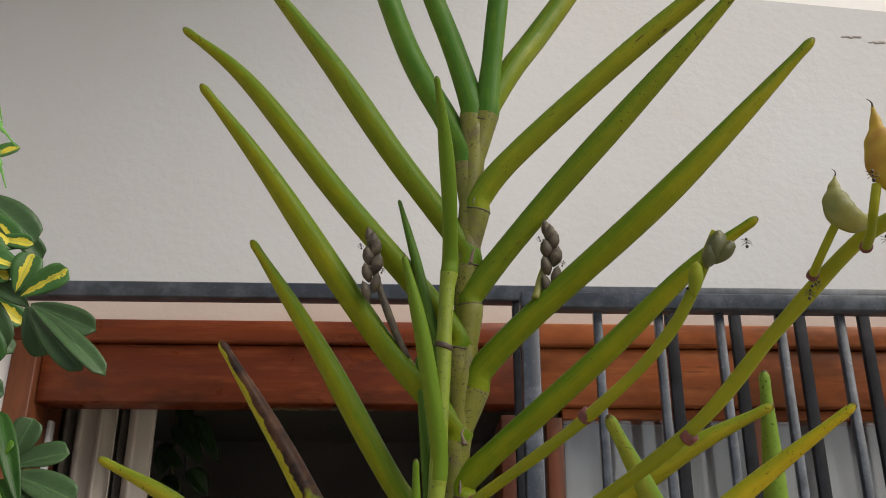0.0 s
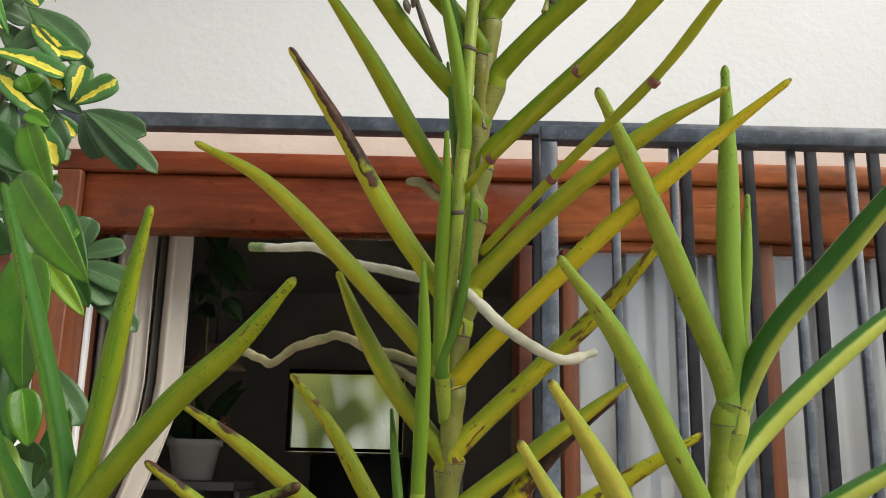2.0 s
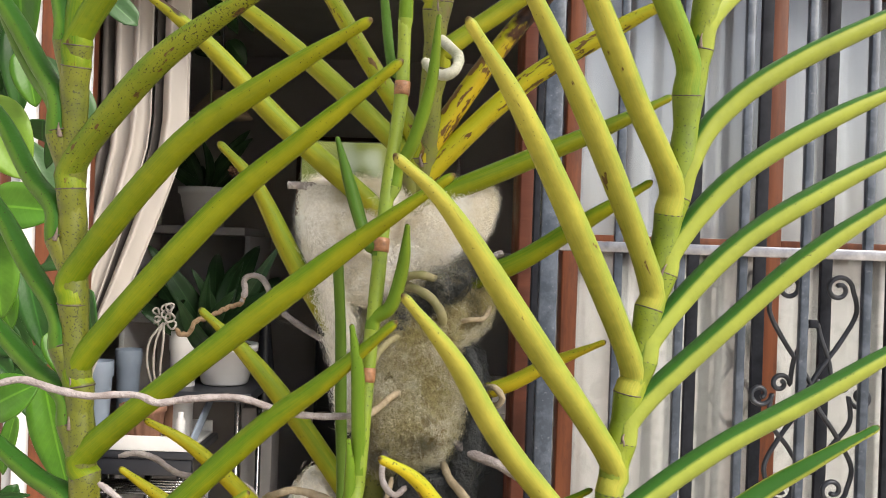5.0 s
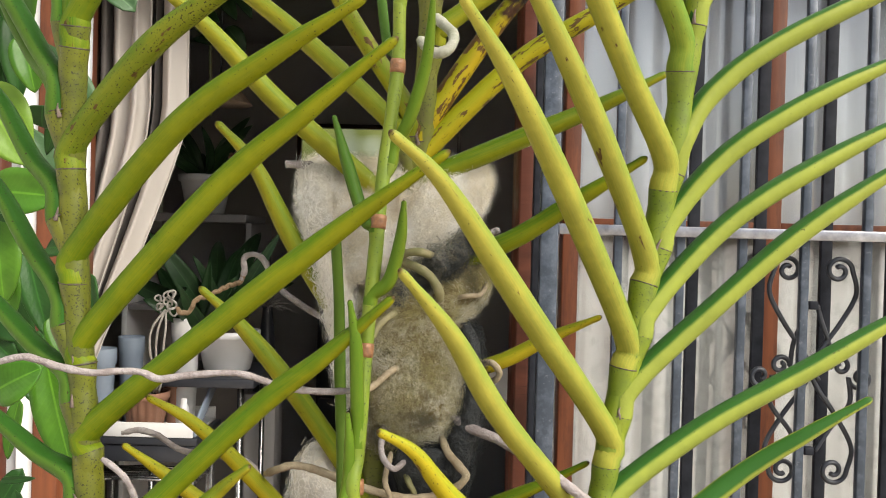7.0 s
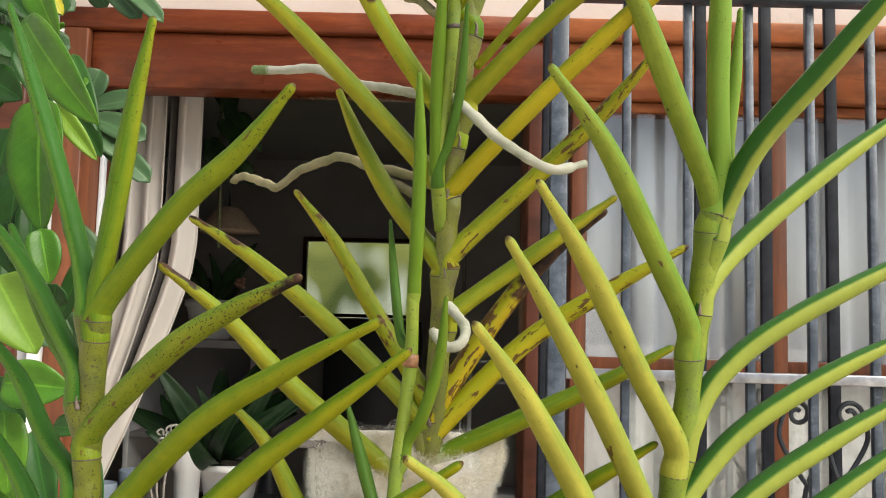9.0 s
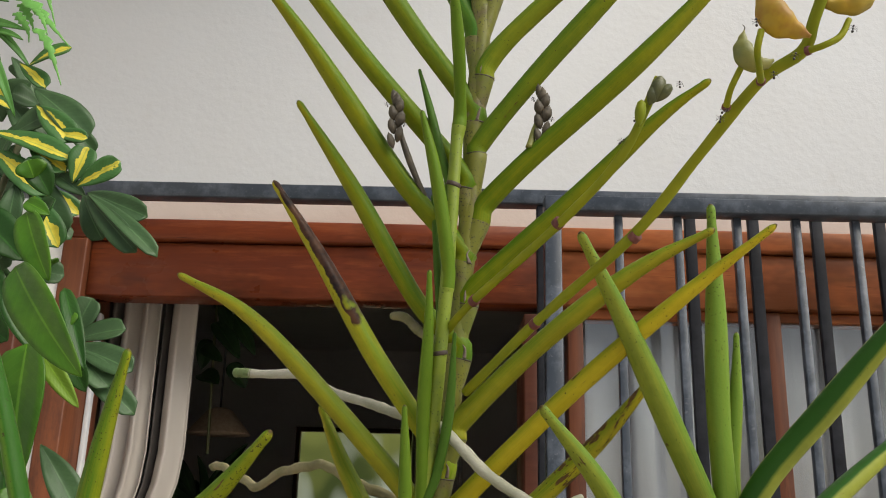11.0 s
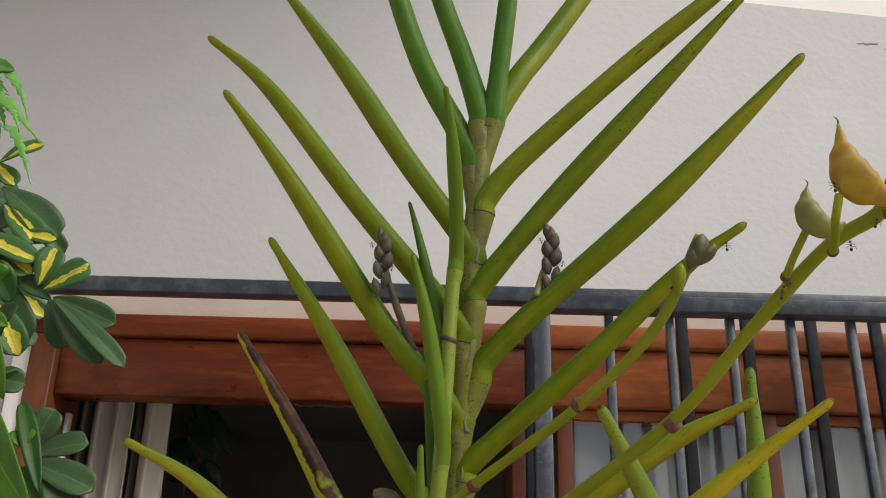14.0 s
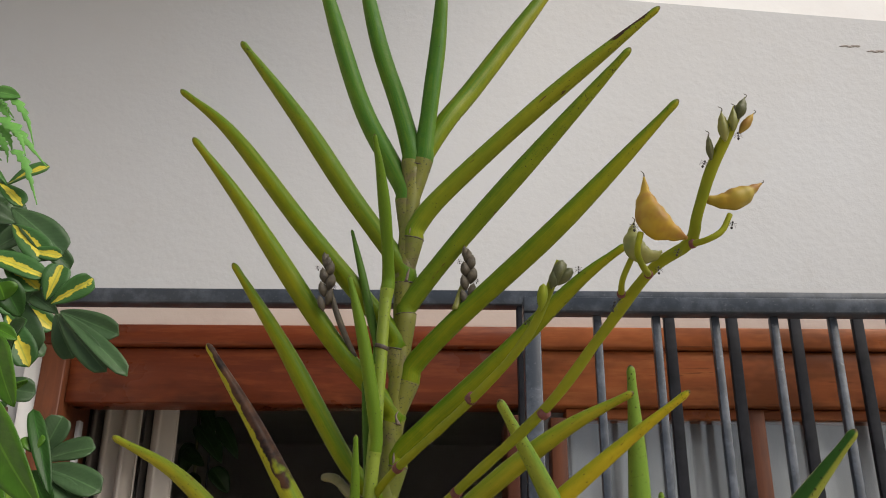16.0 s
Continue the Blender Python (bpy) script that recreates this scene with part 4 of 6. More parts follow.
tube(bm, [V((0.098, 2.4, 0.03)), V((0.098, 2.4, 1.0)), V((0.098, 2.4, 1.86))], lambda u: 0.005, 10)
tagged(part("metal_pole", bm, M_CHROME), "thin pale metal pole standing on the room floor", "pole")


# ---- iron grille in front of the window ----
def bar(name, parent, a, b, w, d, mat):
    """Flat bar from a to b: w across, d deep."""
    bm = boxed(-w / 2, w / 2, -d / 2, d / 2, 0, (V(b) - V(a)).length, bevel=0.0012)
    q = V((0, 0, 1)).rotation_difference(V(b) - V(a))
    bm.transform(Matrix.Translation(a) @ q.to_matrix().to_4x4())
    return part(name, bm, mat, parent)


grille = thing("window_grille", "black-blue painted iron security grille with upright bars", "window grille")
GY, GT = 1.42, 2.151
part("post", boxed(0.200, 0.225, GY - 0.013, GY + 0.013, 0.05, GT - 0.024, bevel=0.002), M_IRON, grille)
part("top_rail", boxed(0.200, 1.75, GY - 0.016, GY + 0.016, GT - 0.023, GT, bevel=0.002), M_IRON, grille)
part("middle_rail", boxed(0.2255, 1.75, GY - 0.008, GY + 0.008, 1.574, 1.589, bevel=0.002), M_IRON_L, grille, "worn silvery cross rail")
for k in range(15):
    x = 0.3130 + 0.0892 * k
    bar("bar", grille, (x, GY + 0.009, 0.15), (x, GY + 0.009, GT - 0.0235), 0.012, 0.012, M_IRON)
part("bottom_rail", boxed(0.2255, 1.75, GY - 0.012, GY + 0.012, 0.12, 0.15, bevel=0.002), M_IRON, grille)

gate = thing("sliding_gate", "black iron sliding gate pushed open behind the grille", "gate")
DY = 1.49
part("track", boxed(-0.72, 1.75, DY - 0.015, DY + 0.015, 2.162, 2.186, bevel=0.002), M_IRON, gate)
part("gate_stile", boxed(0.196, 0.213, DY - 0.010, DY + 0.010, 0.05, 2.161, bevel=0.002), M_IRON_D, gate)
for k in range(12):
    x = 0.4375 + 0.0996 * k
    bar("bar", gate, (x, DY, 0.15), (x, DY, 2.161), 0.017, 0.010, M_IRON_D)
part("bottom_rail", boxed(0.2135, 1.75, DY - 0.010, DY + 0.010, 0.12, 0.15, bevel=0.002), M_IRON_D, gate)


def spiral(cx, cz, r, a0, turns, out):
    return [V((cx + r * (1 - 0.72 * i / 22) * math.cos(a0 + turns * 6.283 * i / 22), 0, cz + r * (1 - 0.72 * i / 22) * math.sin(a0 + turns * 6.283 * i / 22))) for i in range(23)][::out]


def scroll(pts, y):
    bm = bmesh.new()
    pts = spline([V((p[0], y, p[2])) for p in pts], 70)
    tube(bm, pts, lambda u: 0.0050, 8, V((0, 1, 0)), lambda a, u: 1.0 if abs(math.cos(a)) < 0.5 else 0.75)
    return bm


def scroll_panel(cx, y):
    """Paired C-scrolls: two spirals above, two curls at the waist, two spirals below, tied by collars."""
    ob = thing("scroll_ornament", "black wrought-iron scroll ornament fixed to the bars", "ornament", "scroll ornaments")
    for s in (-1, 1):
        for z0, flip in ((1.531, 1), (1.240, -1)):
            top = spiral(cx + s * 0.037, z0, 0.0200, 0.0 if s > 0 else 3.14, 1.35 * s * flip, -1)
            stem = [V((cx + s * 0.063, 0, z0 - 0.034 * flip)), V((cx + s * 0.040, 0, z0 - 0.078 * flip)), V((cx + s * 0.012, 0, z0 - 0.118 * flip)), V((cx - s * 0.012, 0, z0 - 0.160 * flip))]
            part("scroll", scroll(top + stem, y), M_IRON_S, ob)
        side = spiral(cx + s * 0.073, 1.376, 0.0175, 3.14 if s > 0 else 0.0, 1.2 * s, -1)
        part("scroll", scroll(side + [V((cx + s * 0.058, 0, 1.338)), V((cx + s * 0.030, 0, 1.300)), V((cx + s * 0.010, 0, 1.268))], y), M_IRON_S, ob)
        side = spiral(cx + s * 0.044, 1.392, 0.0140, 3.14 if s > 0 else 0.0, -1.2 * s, -1)
        part("scroll", scroll(side + [V((cx + s * 0.026, 0, 1.424)), V((cx + s * 0.014, 0, 1.456)), V((cx + s * 0.007, 0, 1.480))], y), M_IRON_S, ob)
    for z in (1.386, 1.268, 1.480):
        part("collar", boxed(cx - 0.007, cx + 0.007, y - 0.006, y + 0.006, z - 0.006, z + 0.006, bevel=0.002), M_IRON_D, ob)
    return ob


scroll_panel(0.602, 1.447)
scroll_panel(0.955, 1.447)

# ---- orchids ----
AXES, SKIN = {}, {}


def axis_at(owner, z):
    """The upward way of the stem that bears a leaf at height z."""
    line = AXES[owner.name]
    i = min(range(1, len(line) - 1), key=lambda j: abs(line[j].z - z))
    d = line[i - 1] - line[i + 1]
    return (d if d.z > 0 else -d).normalized()


def heart_at(owner, p):
    """The point of the stem's middle line nearest to p, or p where the stem is far."""
    q = min(AXES[owner.name], key=lambda a: (a - p).length)
    return q if (q - p).length < 0.008 else p


def leaf(owner, foot, d1, d2, d3, mm, kind):
    """One fleshy cylindrical leaf: foot on the stem, then three offsets along it; mm: half its thickness.
    It rises out of the sheath that clasps the stem, then bends away at a knee; a dark scar rings the joint."""
    foot = V(foot)
    slim = kind in ("g2", "g4")
    up = axis_at(owner, foot.z)
    out = V((d1[0], d1[1], 0)).normalized()
    flank = owner is not orchid_c and not slim
    rise = min(0.0042 if slim else 0.0075 if flank else 0.0038, 0.30 * V(d1).length)
    side = 0.0004 if slim else 0.0012
    heel = foot + out * side
    knee = heel + up * rise + V(d1).normalized() * (rise * 0.35)
    below = 0.006 if slim else 0.014
    pts = spline([heart_at(owner, foot - up * below), heel, knee, foot + V(d1), foot + V(d2), foot + V(d3)], 56)
    joint = min(range(20), key=lambda i: (pts[i] - heel).length)
    a, b = pts[-2], pts[-1]
    pts = pts[:-1] + [a.lerp(b, w) for w in (0.35, 0.65, 0.85, 0.96, 1.0)]
    r = mm * 0.001
    sheath = 0.0023 if slim else 0.0047 if flank else 0.0039
    grooved = kind in ("gg", "gl")
    rnd = random.Random(round(foot.x * 9e4 + foot.z * 7e4))
    ph, amp = rnd.uniform(0, 6), rnd.uniform(0.015, 0.035)

    def radius(u):
        taper = 1.0 if u < 0.5 else 1.0 - 0.60 * min(1.0, (u - 0.5) / 0.39) ** 1.9
        end = (1.0, 0.89, 0.69, 0.46, 0.24, 0.05)[max(0, round(u * 60) - 55)]
        k = u * 60 / joint
        foot_r = sheath * (0.72 + 0.28 * k) if k < 1 else sheath + (r - sheath) * min(1.0, (k - 1) / 1.3)
        return foot_r * taper * end * (1 + amp * math.sin(u * 13 + ph))

    def section(a, u):
        s = math.sin(a)
        if grooved and u > 0.1:
            return 1.06 - 0.30 * max(0, s) ** 2 if s > 0.35 else 1.02
        return 1.0 - 0.10 * max(0, s) ** 4

    bm = bmesh.new()
    tube(bm, pts, radius, 14, V((0, -0.16 if d3[1] > 0 else -0.75, 1)) if grooved else V((0, -0.4, 1)), section)
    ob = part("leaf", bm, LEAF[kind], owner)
    ob.data.materials.append(SKIN[owner.name])
    for p in ob.data.polygons[:joint * 14]:
        p.material_index = 1
    if not slim and kind != "g":
        ring(ob, pts[joint], (pts[joint + 1] - pts[joint - 1]).normalized() + out * rnd.uniform(-0.05, 0.20), sheath * 1.008, M_RING, 0.00022, "leaf_scar")
        if rnd.random() < 0.6:
            tip = heel + up * 0.0035 + V((0, -0.0043 if flank else -0.0038, 0)) - out * 0.0012
            scale = bmesh.new()
            tube(scale, spline([tip - up * 0.0042 + V((rnd.uniform(-1, 1) * 0.0012, 0.0006, 0)), tip - up * 0.0015, tip + out * rnd.uniform(-0.001, 0.001)], 8), lambda u: 0.0008 * (1 - 0.9 * u) + 0.00005, 6)
            part("dry_scale", scale, M_SCALE, ob, "dry papery sheath scale")
    return ob


def stalk(name, pts, owner, r, mat, swell=0.06, n=None, label="", sides=12):
    n = n or len(pts) * 6
    line = spline(pts, n)
    rnd = random.Random(len(pts) * 31 + int(pts[0][2] * 1e4))
    ph = rnd.uniform(0, 6)
    bm = bmesh.new()
    r0, r1 = r if isinstance(r, tuple) else (r, r)
    tube(bm, line, lambda u: (r0 + (r1 - r0) * u) * (1 + swell * math.sin(u * n * 0.55 + ph)), sides)
    ob = part(name, bm, mat, owner, label)
    AXES[ob.name], SKIN[ob.name] = line, mat
    if name == "stem":
        AXES[owner.name], SKIN[owner.name] = line, mat
    return ob


def ring(owner, p, d, r, mat, h=0.0004, name="node_ring", slant=0.0):
    d = (V(d).normalized() + V((slant, 0, 0))).normalized()
    pts = [V(p) - d * h, V(p) - d * h * 0.4, V(p) + d * h * 0.4, V(p) + d * h]
    bm = bmesh.new()
    tube(bm, pts, lambda u: r * (1.0 if 0.2 < u < 0.8 else 0.97), 14)
    return part(name, bm, mat, owner)


def rings_along(owner, pts, r, heights, mat, h=0.0004):
    line = spline(pts, 200)
    for k, z in enumerate(heights):
        i = min(range(1, len(line) - 1), key=lambda j: abs(line[j].z - z))
        ring(owner, line[i], line[i - 1] - line[i + 1], r, mat, h, slant=0.25 * (-1) ** k)


def root(name, pts, owner, mm, mat, label="", kinky=0.0):
    line = spline(pts, len(pts) * 9)
    rnd = random.Random(int(abs(pts[0][0]) * 1e5))
    ph = rnd.uniform(0, 6)
    r = mm * 0.001
    bm = bmesh.new()
    line = [p + V((0, 0.4, 1)) * (kinky * math.sin(i * 0.9 + ph)) for i, p in enumerate(line)]
    tube(bm, line, lambda u: r * (1 + 0.05 * math.sin(u * 23 + ph) + 0.035 * math.sin(u * 61)) * (1 + 0.06 * math.sin(u * 140 + 2 * ph)) * (1 if 0.03 < u < 0.97 else 0.72), 10)
    return part(name, bm, mat, owner, label)


# central orchid, rooted in the fibre bundle
orchid_c = thing("orchid_plant", "tall orchid with olive cylindrical leaves and flower stalks", "orchid", "orchids")
stem_c = [(0.0692, 0.4030, 1.850), (0.068, 0.404, 1.835), (0.0671, 0.4056, 1.819), (0.0661, 0.4071, 1.802), (0.0659, 0.4084, 1.786), (0.0652, 0.4096, 1.771), (0.0631, 0.4112, 1.751), (0.0612, 0.4137, 1.723), (0.0591, 0.4155, 1.702), (0.0567, 0.4175, 1.681), (0.0562, 0.4207, 1.653), (0.055, 0.4236, 1.634), (0.0543, 0.4265, 1.616), (0.0536, 0.4294, 1.597), (0.0468, 0.4317, 1.552), (0.0404, 0.434, 1.495), (0.039, 0.4349, 1.471)]
stalk("stem", stem_c + [(0.034, 0.438, 1.42), (0.034, 0.438, 1.40)], orchid_c, (0.0034, 0.0040), M_STEM_C, 0.05, 130)
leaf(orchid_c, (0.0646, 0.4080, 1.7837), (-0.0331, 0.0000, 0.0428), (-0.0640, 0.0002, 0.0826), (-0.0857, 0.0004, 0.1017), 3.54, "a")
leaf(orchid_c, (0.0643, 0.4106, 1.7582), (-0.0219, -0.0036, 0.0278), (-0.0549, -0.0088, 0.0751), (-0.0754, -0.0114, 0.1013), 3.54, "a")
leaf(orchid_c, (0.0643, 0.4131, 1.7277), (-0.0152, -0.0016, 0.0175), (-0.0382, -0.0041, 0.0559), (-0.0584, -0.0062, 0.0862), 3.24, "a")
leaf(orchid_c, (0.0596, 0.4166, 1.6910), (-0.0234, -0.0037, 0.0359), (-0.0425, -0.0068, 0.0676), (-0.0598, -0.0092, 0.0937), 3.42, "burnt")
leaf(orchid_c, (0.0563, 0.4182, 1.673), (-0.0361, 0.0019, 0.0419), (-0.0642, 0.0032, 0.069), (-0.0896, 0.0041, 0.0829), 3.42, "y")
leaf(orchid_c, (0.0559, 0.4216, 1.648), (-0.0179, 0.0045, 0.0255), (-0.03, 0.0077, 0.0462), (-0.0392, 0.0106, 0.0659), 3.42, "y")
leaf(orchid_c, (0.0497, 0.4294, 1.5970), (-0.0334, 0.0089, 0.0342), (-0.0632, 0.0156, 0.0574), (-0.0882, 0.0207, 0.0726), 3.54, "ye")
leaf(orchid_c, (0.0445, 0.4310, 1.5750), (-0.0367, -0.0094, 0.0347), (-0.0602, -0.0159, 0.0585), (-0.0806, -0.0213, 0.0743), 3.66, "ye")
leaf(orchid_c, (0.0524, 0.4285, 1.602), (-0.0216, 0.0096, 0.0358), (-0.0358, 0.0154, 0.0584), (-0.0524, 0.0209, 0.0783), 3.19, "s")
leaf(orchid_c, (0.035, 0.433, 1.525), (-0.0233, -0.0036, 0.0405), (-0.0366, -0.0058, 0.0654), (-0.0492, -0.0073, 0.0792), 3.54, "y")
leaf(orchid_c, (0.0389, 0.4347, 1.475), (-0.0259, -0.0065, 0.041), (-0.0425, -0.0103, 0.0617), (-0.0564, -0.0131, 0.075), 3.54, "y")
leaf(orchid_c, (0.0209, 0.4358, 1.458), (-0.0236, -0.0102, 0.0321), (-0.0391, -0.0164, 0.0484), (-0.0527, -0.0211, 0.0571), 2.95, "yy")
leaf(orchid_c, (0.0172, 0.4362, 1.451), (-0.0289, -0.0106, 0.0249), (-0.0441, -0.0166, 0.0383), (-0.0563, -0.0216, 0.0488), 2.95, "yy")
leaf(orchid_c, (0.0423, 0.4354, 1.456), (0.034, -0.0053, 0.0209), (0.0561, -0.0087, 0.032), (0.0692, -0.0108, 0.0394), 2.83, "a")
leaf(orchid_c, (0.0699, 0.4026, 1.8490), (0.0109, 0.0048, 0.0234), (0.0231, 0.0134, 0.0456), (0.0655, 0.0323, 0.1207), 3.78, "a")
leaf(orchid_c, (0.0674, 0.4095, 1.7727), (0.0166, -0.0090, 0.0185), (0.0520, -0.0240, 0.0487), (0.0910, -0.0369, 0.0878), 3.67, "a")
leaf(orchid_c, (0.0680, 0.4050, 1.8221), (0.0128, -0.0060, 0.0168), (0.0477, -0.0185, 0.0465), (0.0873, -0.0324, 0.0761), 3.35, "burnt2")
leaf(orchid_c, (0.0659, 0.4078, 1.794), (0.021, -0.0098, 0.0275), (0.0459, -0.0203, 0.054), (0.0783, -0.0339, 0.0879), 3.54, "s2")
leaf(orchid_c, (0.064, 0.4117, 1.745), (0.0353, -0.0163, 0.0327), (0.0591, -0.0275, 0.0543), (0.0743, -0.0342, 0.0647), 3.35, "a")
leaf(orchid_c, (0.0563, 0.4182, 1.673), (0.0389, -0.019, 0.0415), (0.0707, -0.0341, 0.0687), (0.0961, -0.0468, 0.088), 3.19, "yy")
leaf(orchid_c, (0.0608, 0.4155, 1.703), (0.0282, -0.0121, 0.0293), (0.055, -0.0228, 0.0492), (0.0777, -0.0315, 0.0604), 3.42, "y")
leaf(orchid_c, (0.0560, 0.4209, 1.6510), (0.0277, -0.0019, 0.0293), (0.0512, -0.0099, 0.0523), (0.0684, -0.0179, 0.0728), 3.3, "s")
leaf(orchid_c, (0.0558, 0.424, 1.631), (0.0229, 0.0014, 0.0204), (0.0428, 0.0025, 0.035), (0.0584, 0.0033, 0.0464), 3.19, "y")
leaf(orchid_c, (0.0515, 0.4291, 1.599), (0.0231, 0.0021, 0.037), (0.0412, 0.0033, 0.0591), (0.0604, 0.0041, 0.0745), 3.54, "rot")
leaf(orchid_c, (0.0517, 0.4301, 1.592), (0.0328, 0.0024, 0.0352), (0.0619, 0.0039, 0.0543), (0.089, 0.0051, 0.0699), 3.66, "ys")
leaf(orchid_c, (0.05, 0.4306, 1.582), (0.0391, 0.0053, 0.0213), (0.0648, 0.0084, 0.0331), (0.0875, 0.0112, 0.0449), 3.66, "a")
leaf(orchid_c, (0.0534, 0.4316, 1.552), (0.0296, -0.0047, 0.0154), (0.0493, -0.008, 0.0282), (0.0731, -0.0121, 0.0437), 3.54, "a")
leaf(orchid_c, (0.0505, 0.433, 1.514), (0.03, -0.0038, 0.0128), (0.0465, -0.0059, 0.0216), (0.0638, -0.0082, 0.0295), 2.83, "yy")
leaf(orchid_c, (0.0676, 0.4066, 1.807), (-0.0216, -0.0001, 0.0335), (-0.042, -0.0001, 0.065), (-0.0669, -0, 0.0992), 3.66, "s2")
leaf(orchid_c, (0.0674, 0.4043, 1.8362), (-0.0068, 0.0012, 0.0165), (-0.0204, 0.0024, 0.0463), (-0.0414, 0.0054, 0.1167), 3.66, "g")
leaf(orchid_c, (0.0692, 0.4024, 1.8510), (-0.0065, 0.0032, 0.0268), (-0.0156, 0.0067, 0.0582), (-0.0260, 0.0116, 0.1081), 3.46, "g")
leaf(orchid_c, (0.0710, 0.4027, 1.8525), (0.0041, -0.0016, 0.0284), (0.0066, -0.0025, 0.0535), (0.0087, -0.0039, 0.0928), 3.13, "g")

shoot_1 = stalk("side_shoot", [(0.0608, 0.3981, 1.802), (0.0596, 0.3992, 1.781), (0.0583, 0.4014, 1.75), (0.0566, 0.4033, 1.728), (0.0549, 0.4079, 1.705), (0.053, 0.4115, 1.681)] + [(0.0545, 0.4189, 1.6632)], orchid_c, (0.0021, 0.0024), M_STEM_T, 0.04, 60, "slim green side shoot")
rings_along(shoot_1, [(0.0608, 0.3981, 1.802), (0.0596, 0.3992, 1.781), (0.0583, 0.4014, 1.75), (0.0566, 0.4033, 1.728), (0.0549, 0.4079, 1.705), (0.053, 0.4115, 1.681)], 0.0025, (1.7814, 1.7274), M_RING, 0.0007)
leaf(shoot_1, (0.0611, 0.3981, 1.801), (-0.0004, -0.0106, 0.0188), (-0.002, -0.0188, 0.0329), (-0.0042, -0.0261, 0.0451), 2.09, "g2")
leaf(shoot_1, (0.0589, 0.3996, 1.776), (-0.0035, 0.003, 0.0171), (-0.0075, 0.0059, 0.0345), (-0.0119, 0.0085, 0.0514), 1.52, "g4")
leaf(shoot_1, (0.0587, 0.4015, 1.748), (-0.0015, -0.0041, 0.0169), (-0.005, -0.0088, 0.0361), (-0.0096, -0.0131, 0.0544), 2.28, "g2")
leaf(shoot_1, (0.0522, 0.4117, 1.68), (-0.0003, -0.0066, 0.0277), (0.0007, -0.0127, 0.0537), (0.0006, -0.0167, 0.0718), 2.09, "g2")
leaf(shoot_1, (0.0568, 0.4033, 1.728), (-0.0014, 0.0017, 0.0255), (-0.0027, 0.0028, 0.0408), (-0.0041, 0.0036, 0.0526), 1.42, "g4")
leaf(shoot_1, (0.0526, 0.412, 1.677), (0.0037, -0.0041, 0.0137), (0.0071, -0.0093, 0.0315), (0.0084, -0.0164, 0.0556), 1.61, "g4")
shoot_2 = stalk("side_shoot", [(0.0462, 0.4066, 1.641), (0.0461, 0.4069, 1.621), (0.0446, 0.4048, 1.605), (0.0425, 0.4018, 1.583), (0.0407, 0.3983, 1.556), (0.0393, 0.3958, 1.536), (0.0386, 0.3936, 1.518), (0.0377, 0.393, 1.504), (0.0375, 0.3922, 1.488)] + [(0.0468, 0.4234, 1.4555), (0.0471, 0.4294, 1.4377)], orchid_c, (0.0021, 0.0024), M_STEM_T, 0.04, 90, "slim green side shoot with papery nodes")
for z in (1.6203, 1.5720, 1.5337, 1.4938):
    line = spline([(0.0462, 0.4066, 1.641), (0.0461, 0.4069, 1.621), (0.0446, 0.4048, 1.605), (0.0425, 0.4018, 1.583), (0.0407, 0.3983, 1.556), (0.0393, 0.3958, 1.536), (0.0386, 0.3936, 1.518), (0.0377, 0.393, 1.504), (0.0375, 0.3922, 1.488)], 200)
    i = min(range(1, 200), key=lambda j: abs(line[j].z - z))
    ring(shoot_2, line[i], line[i - 1] - line[i + 1], 0.0025, M_NODE, 0.0021, "papery_node")
leaf(shoot_2, (0.0464, 0.4066, 1.641), (0.0005, -0.0023, 0.0156), (0.001, -0.0062, 0.0414), (0.0001, -0.0104, 0.0693), 2.18, "g2")
leaf(shoot_2, (0.0462, 0.4069, 1.621), (-0.0038, 0.0044, 0.007), (-0.0069, 0.0147, 0.0258), (-0.0096, 0.0253, 0.0469), 1.61, "g4")
leaf(shoot_2, (0.0445, 0.4027, 1.59), (0.0059, -0.0023, 0.0139), (0.0106, -0.005, 0.031), (0.0122, -0.0078, 0.0504), 1.99, "g2")
leaf(shoot_2, (0.0416, 0.3999, 1.569), (-0.0042, 0.0025, 0.0042), (-0.0099, 0.0094, 0.0191), (-0.0161, 0.0173, 0.0371), 2.09, "g4")
leaf(shoot_2, (0.0396, 0.3971, 1.547), (0.006, -0.0015, 0.0078), (0.0091, -0.0034, 0.0197), (0.0101, -0.0052, 0.0317), 2.09, "g2")
leaf(shoot_2, (0.0376, 0.393, 1.506), (-0.0002, -0.0021, 0.017), (-0.0007, -0.0038, 0.0304), (-0.0027, -0.0054, 0.0436), 2.09, "g2")
leaf(shoot_2, (0.0347, 0.392, 1.483), (0.0008, -0.0009, 0.0136), (0.0009, -0.0015, 0.0237), (0.0001, -0.0021, 0.0337), 1.90, "g2")
stalk("side_shoot", [(0.0273, 0.4145, 1.568), (0.029, 0.4139, 1.546), (0.03, 0.4133, 1.521), (0.0313, 0.4128, 1.5), (0.0333, 0.4122, 1.478)] + [(0.0430, 0.4434, 1.4378)], orchid_c, (0.0017, 0.0021), LEAF["g4"], 0.03, 40, "slim dark green side shoot")

# flower stalks
spike_a = stalk("flower_stalk", [(0.058, 0.4056, 1.734), (0.0665, 0.3899, 1.741), (0.0877, 0.3557, 1.754), (0.1024, 0.3404, 1.768), (0.1105, 0.33, 1.785)], orchid_c, (0.0013, 0.0012), M_SPIKE, 0.05, 60, "short flower stalk with green buds")
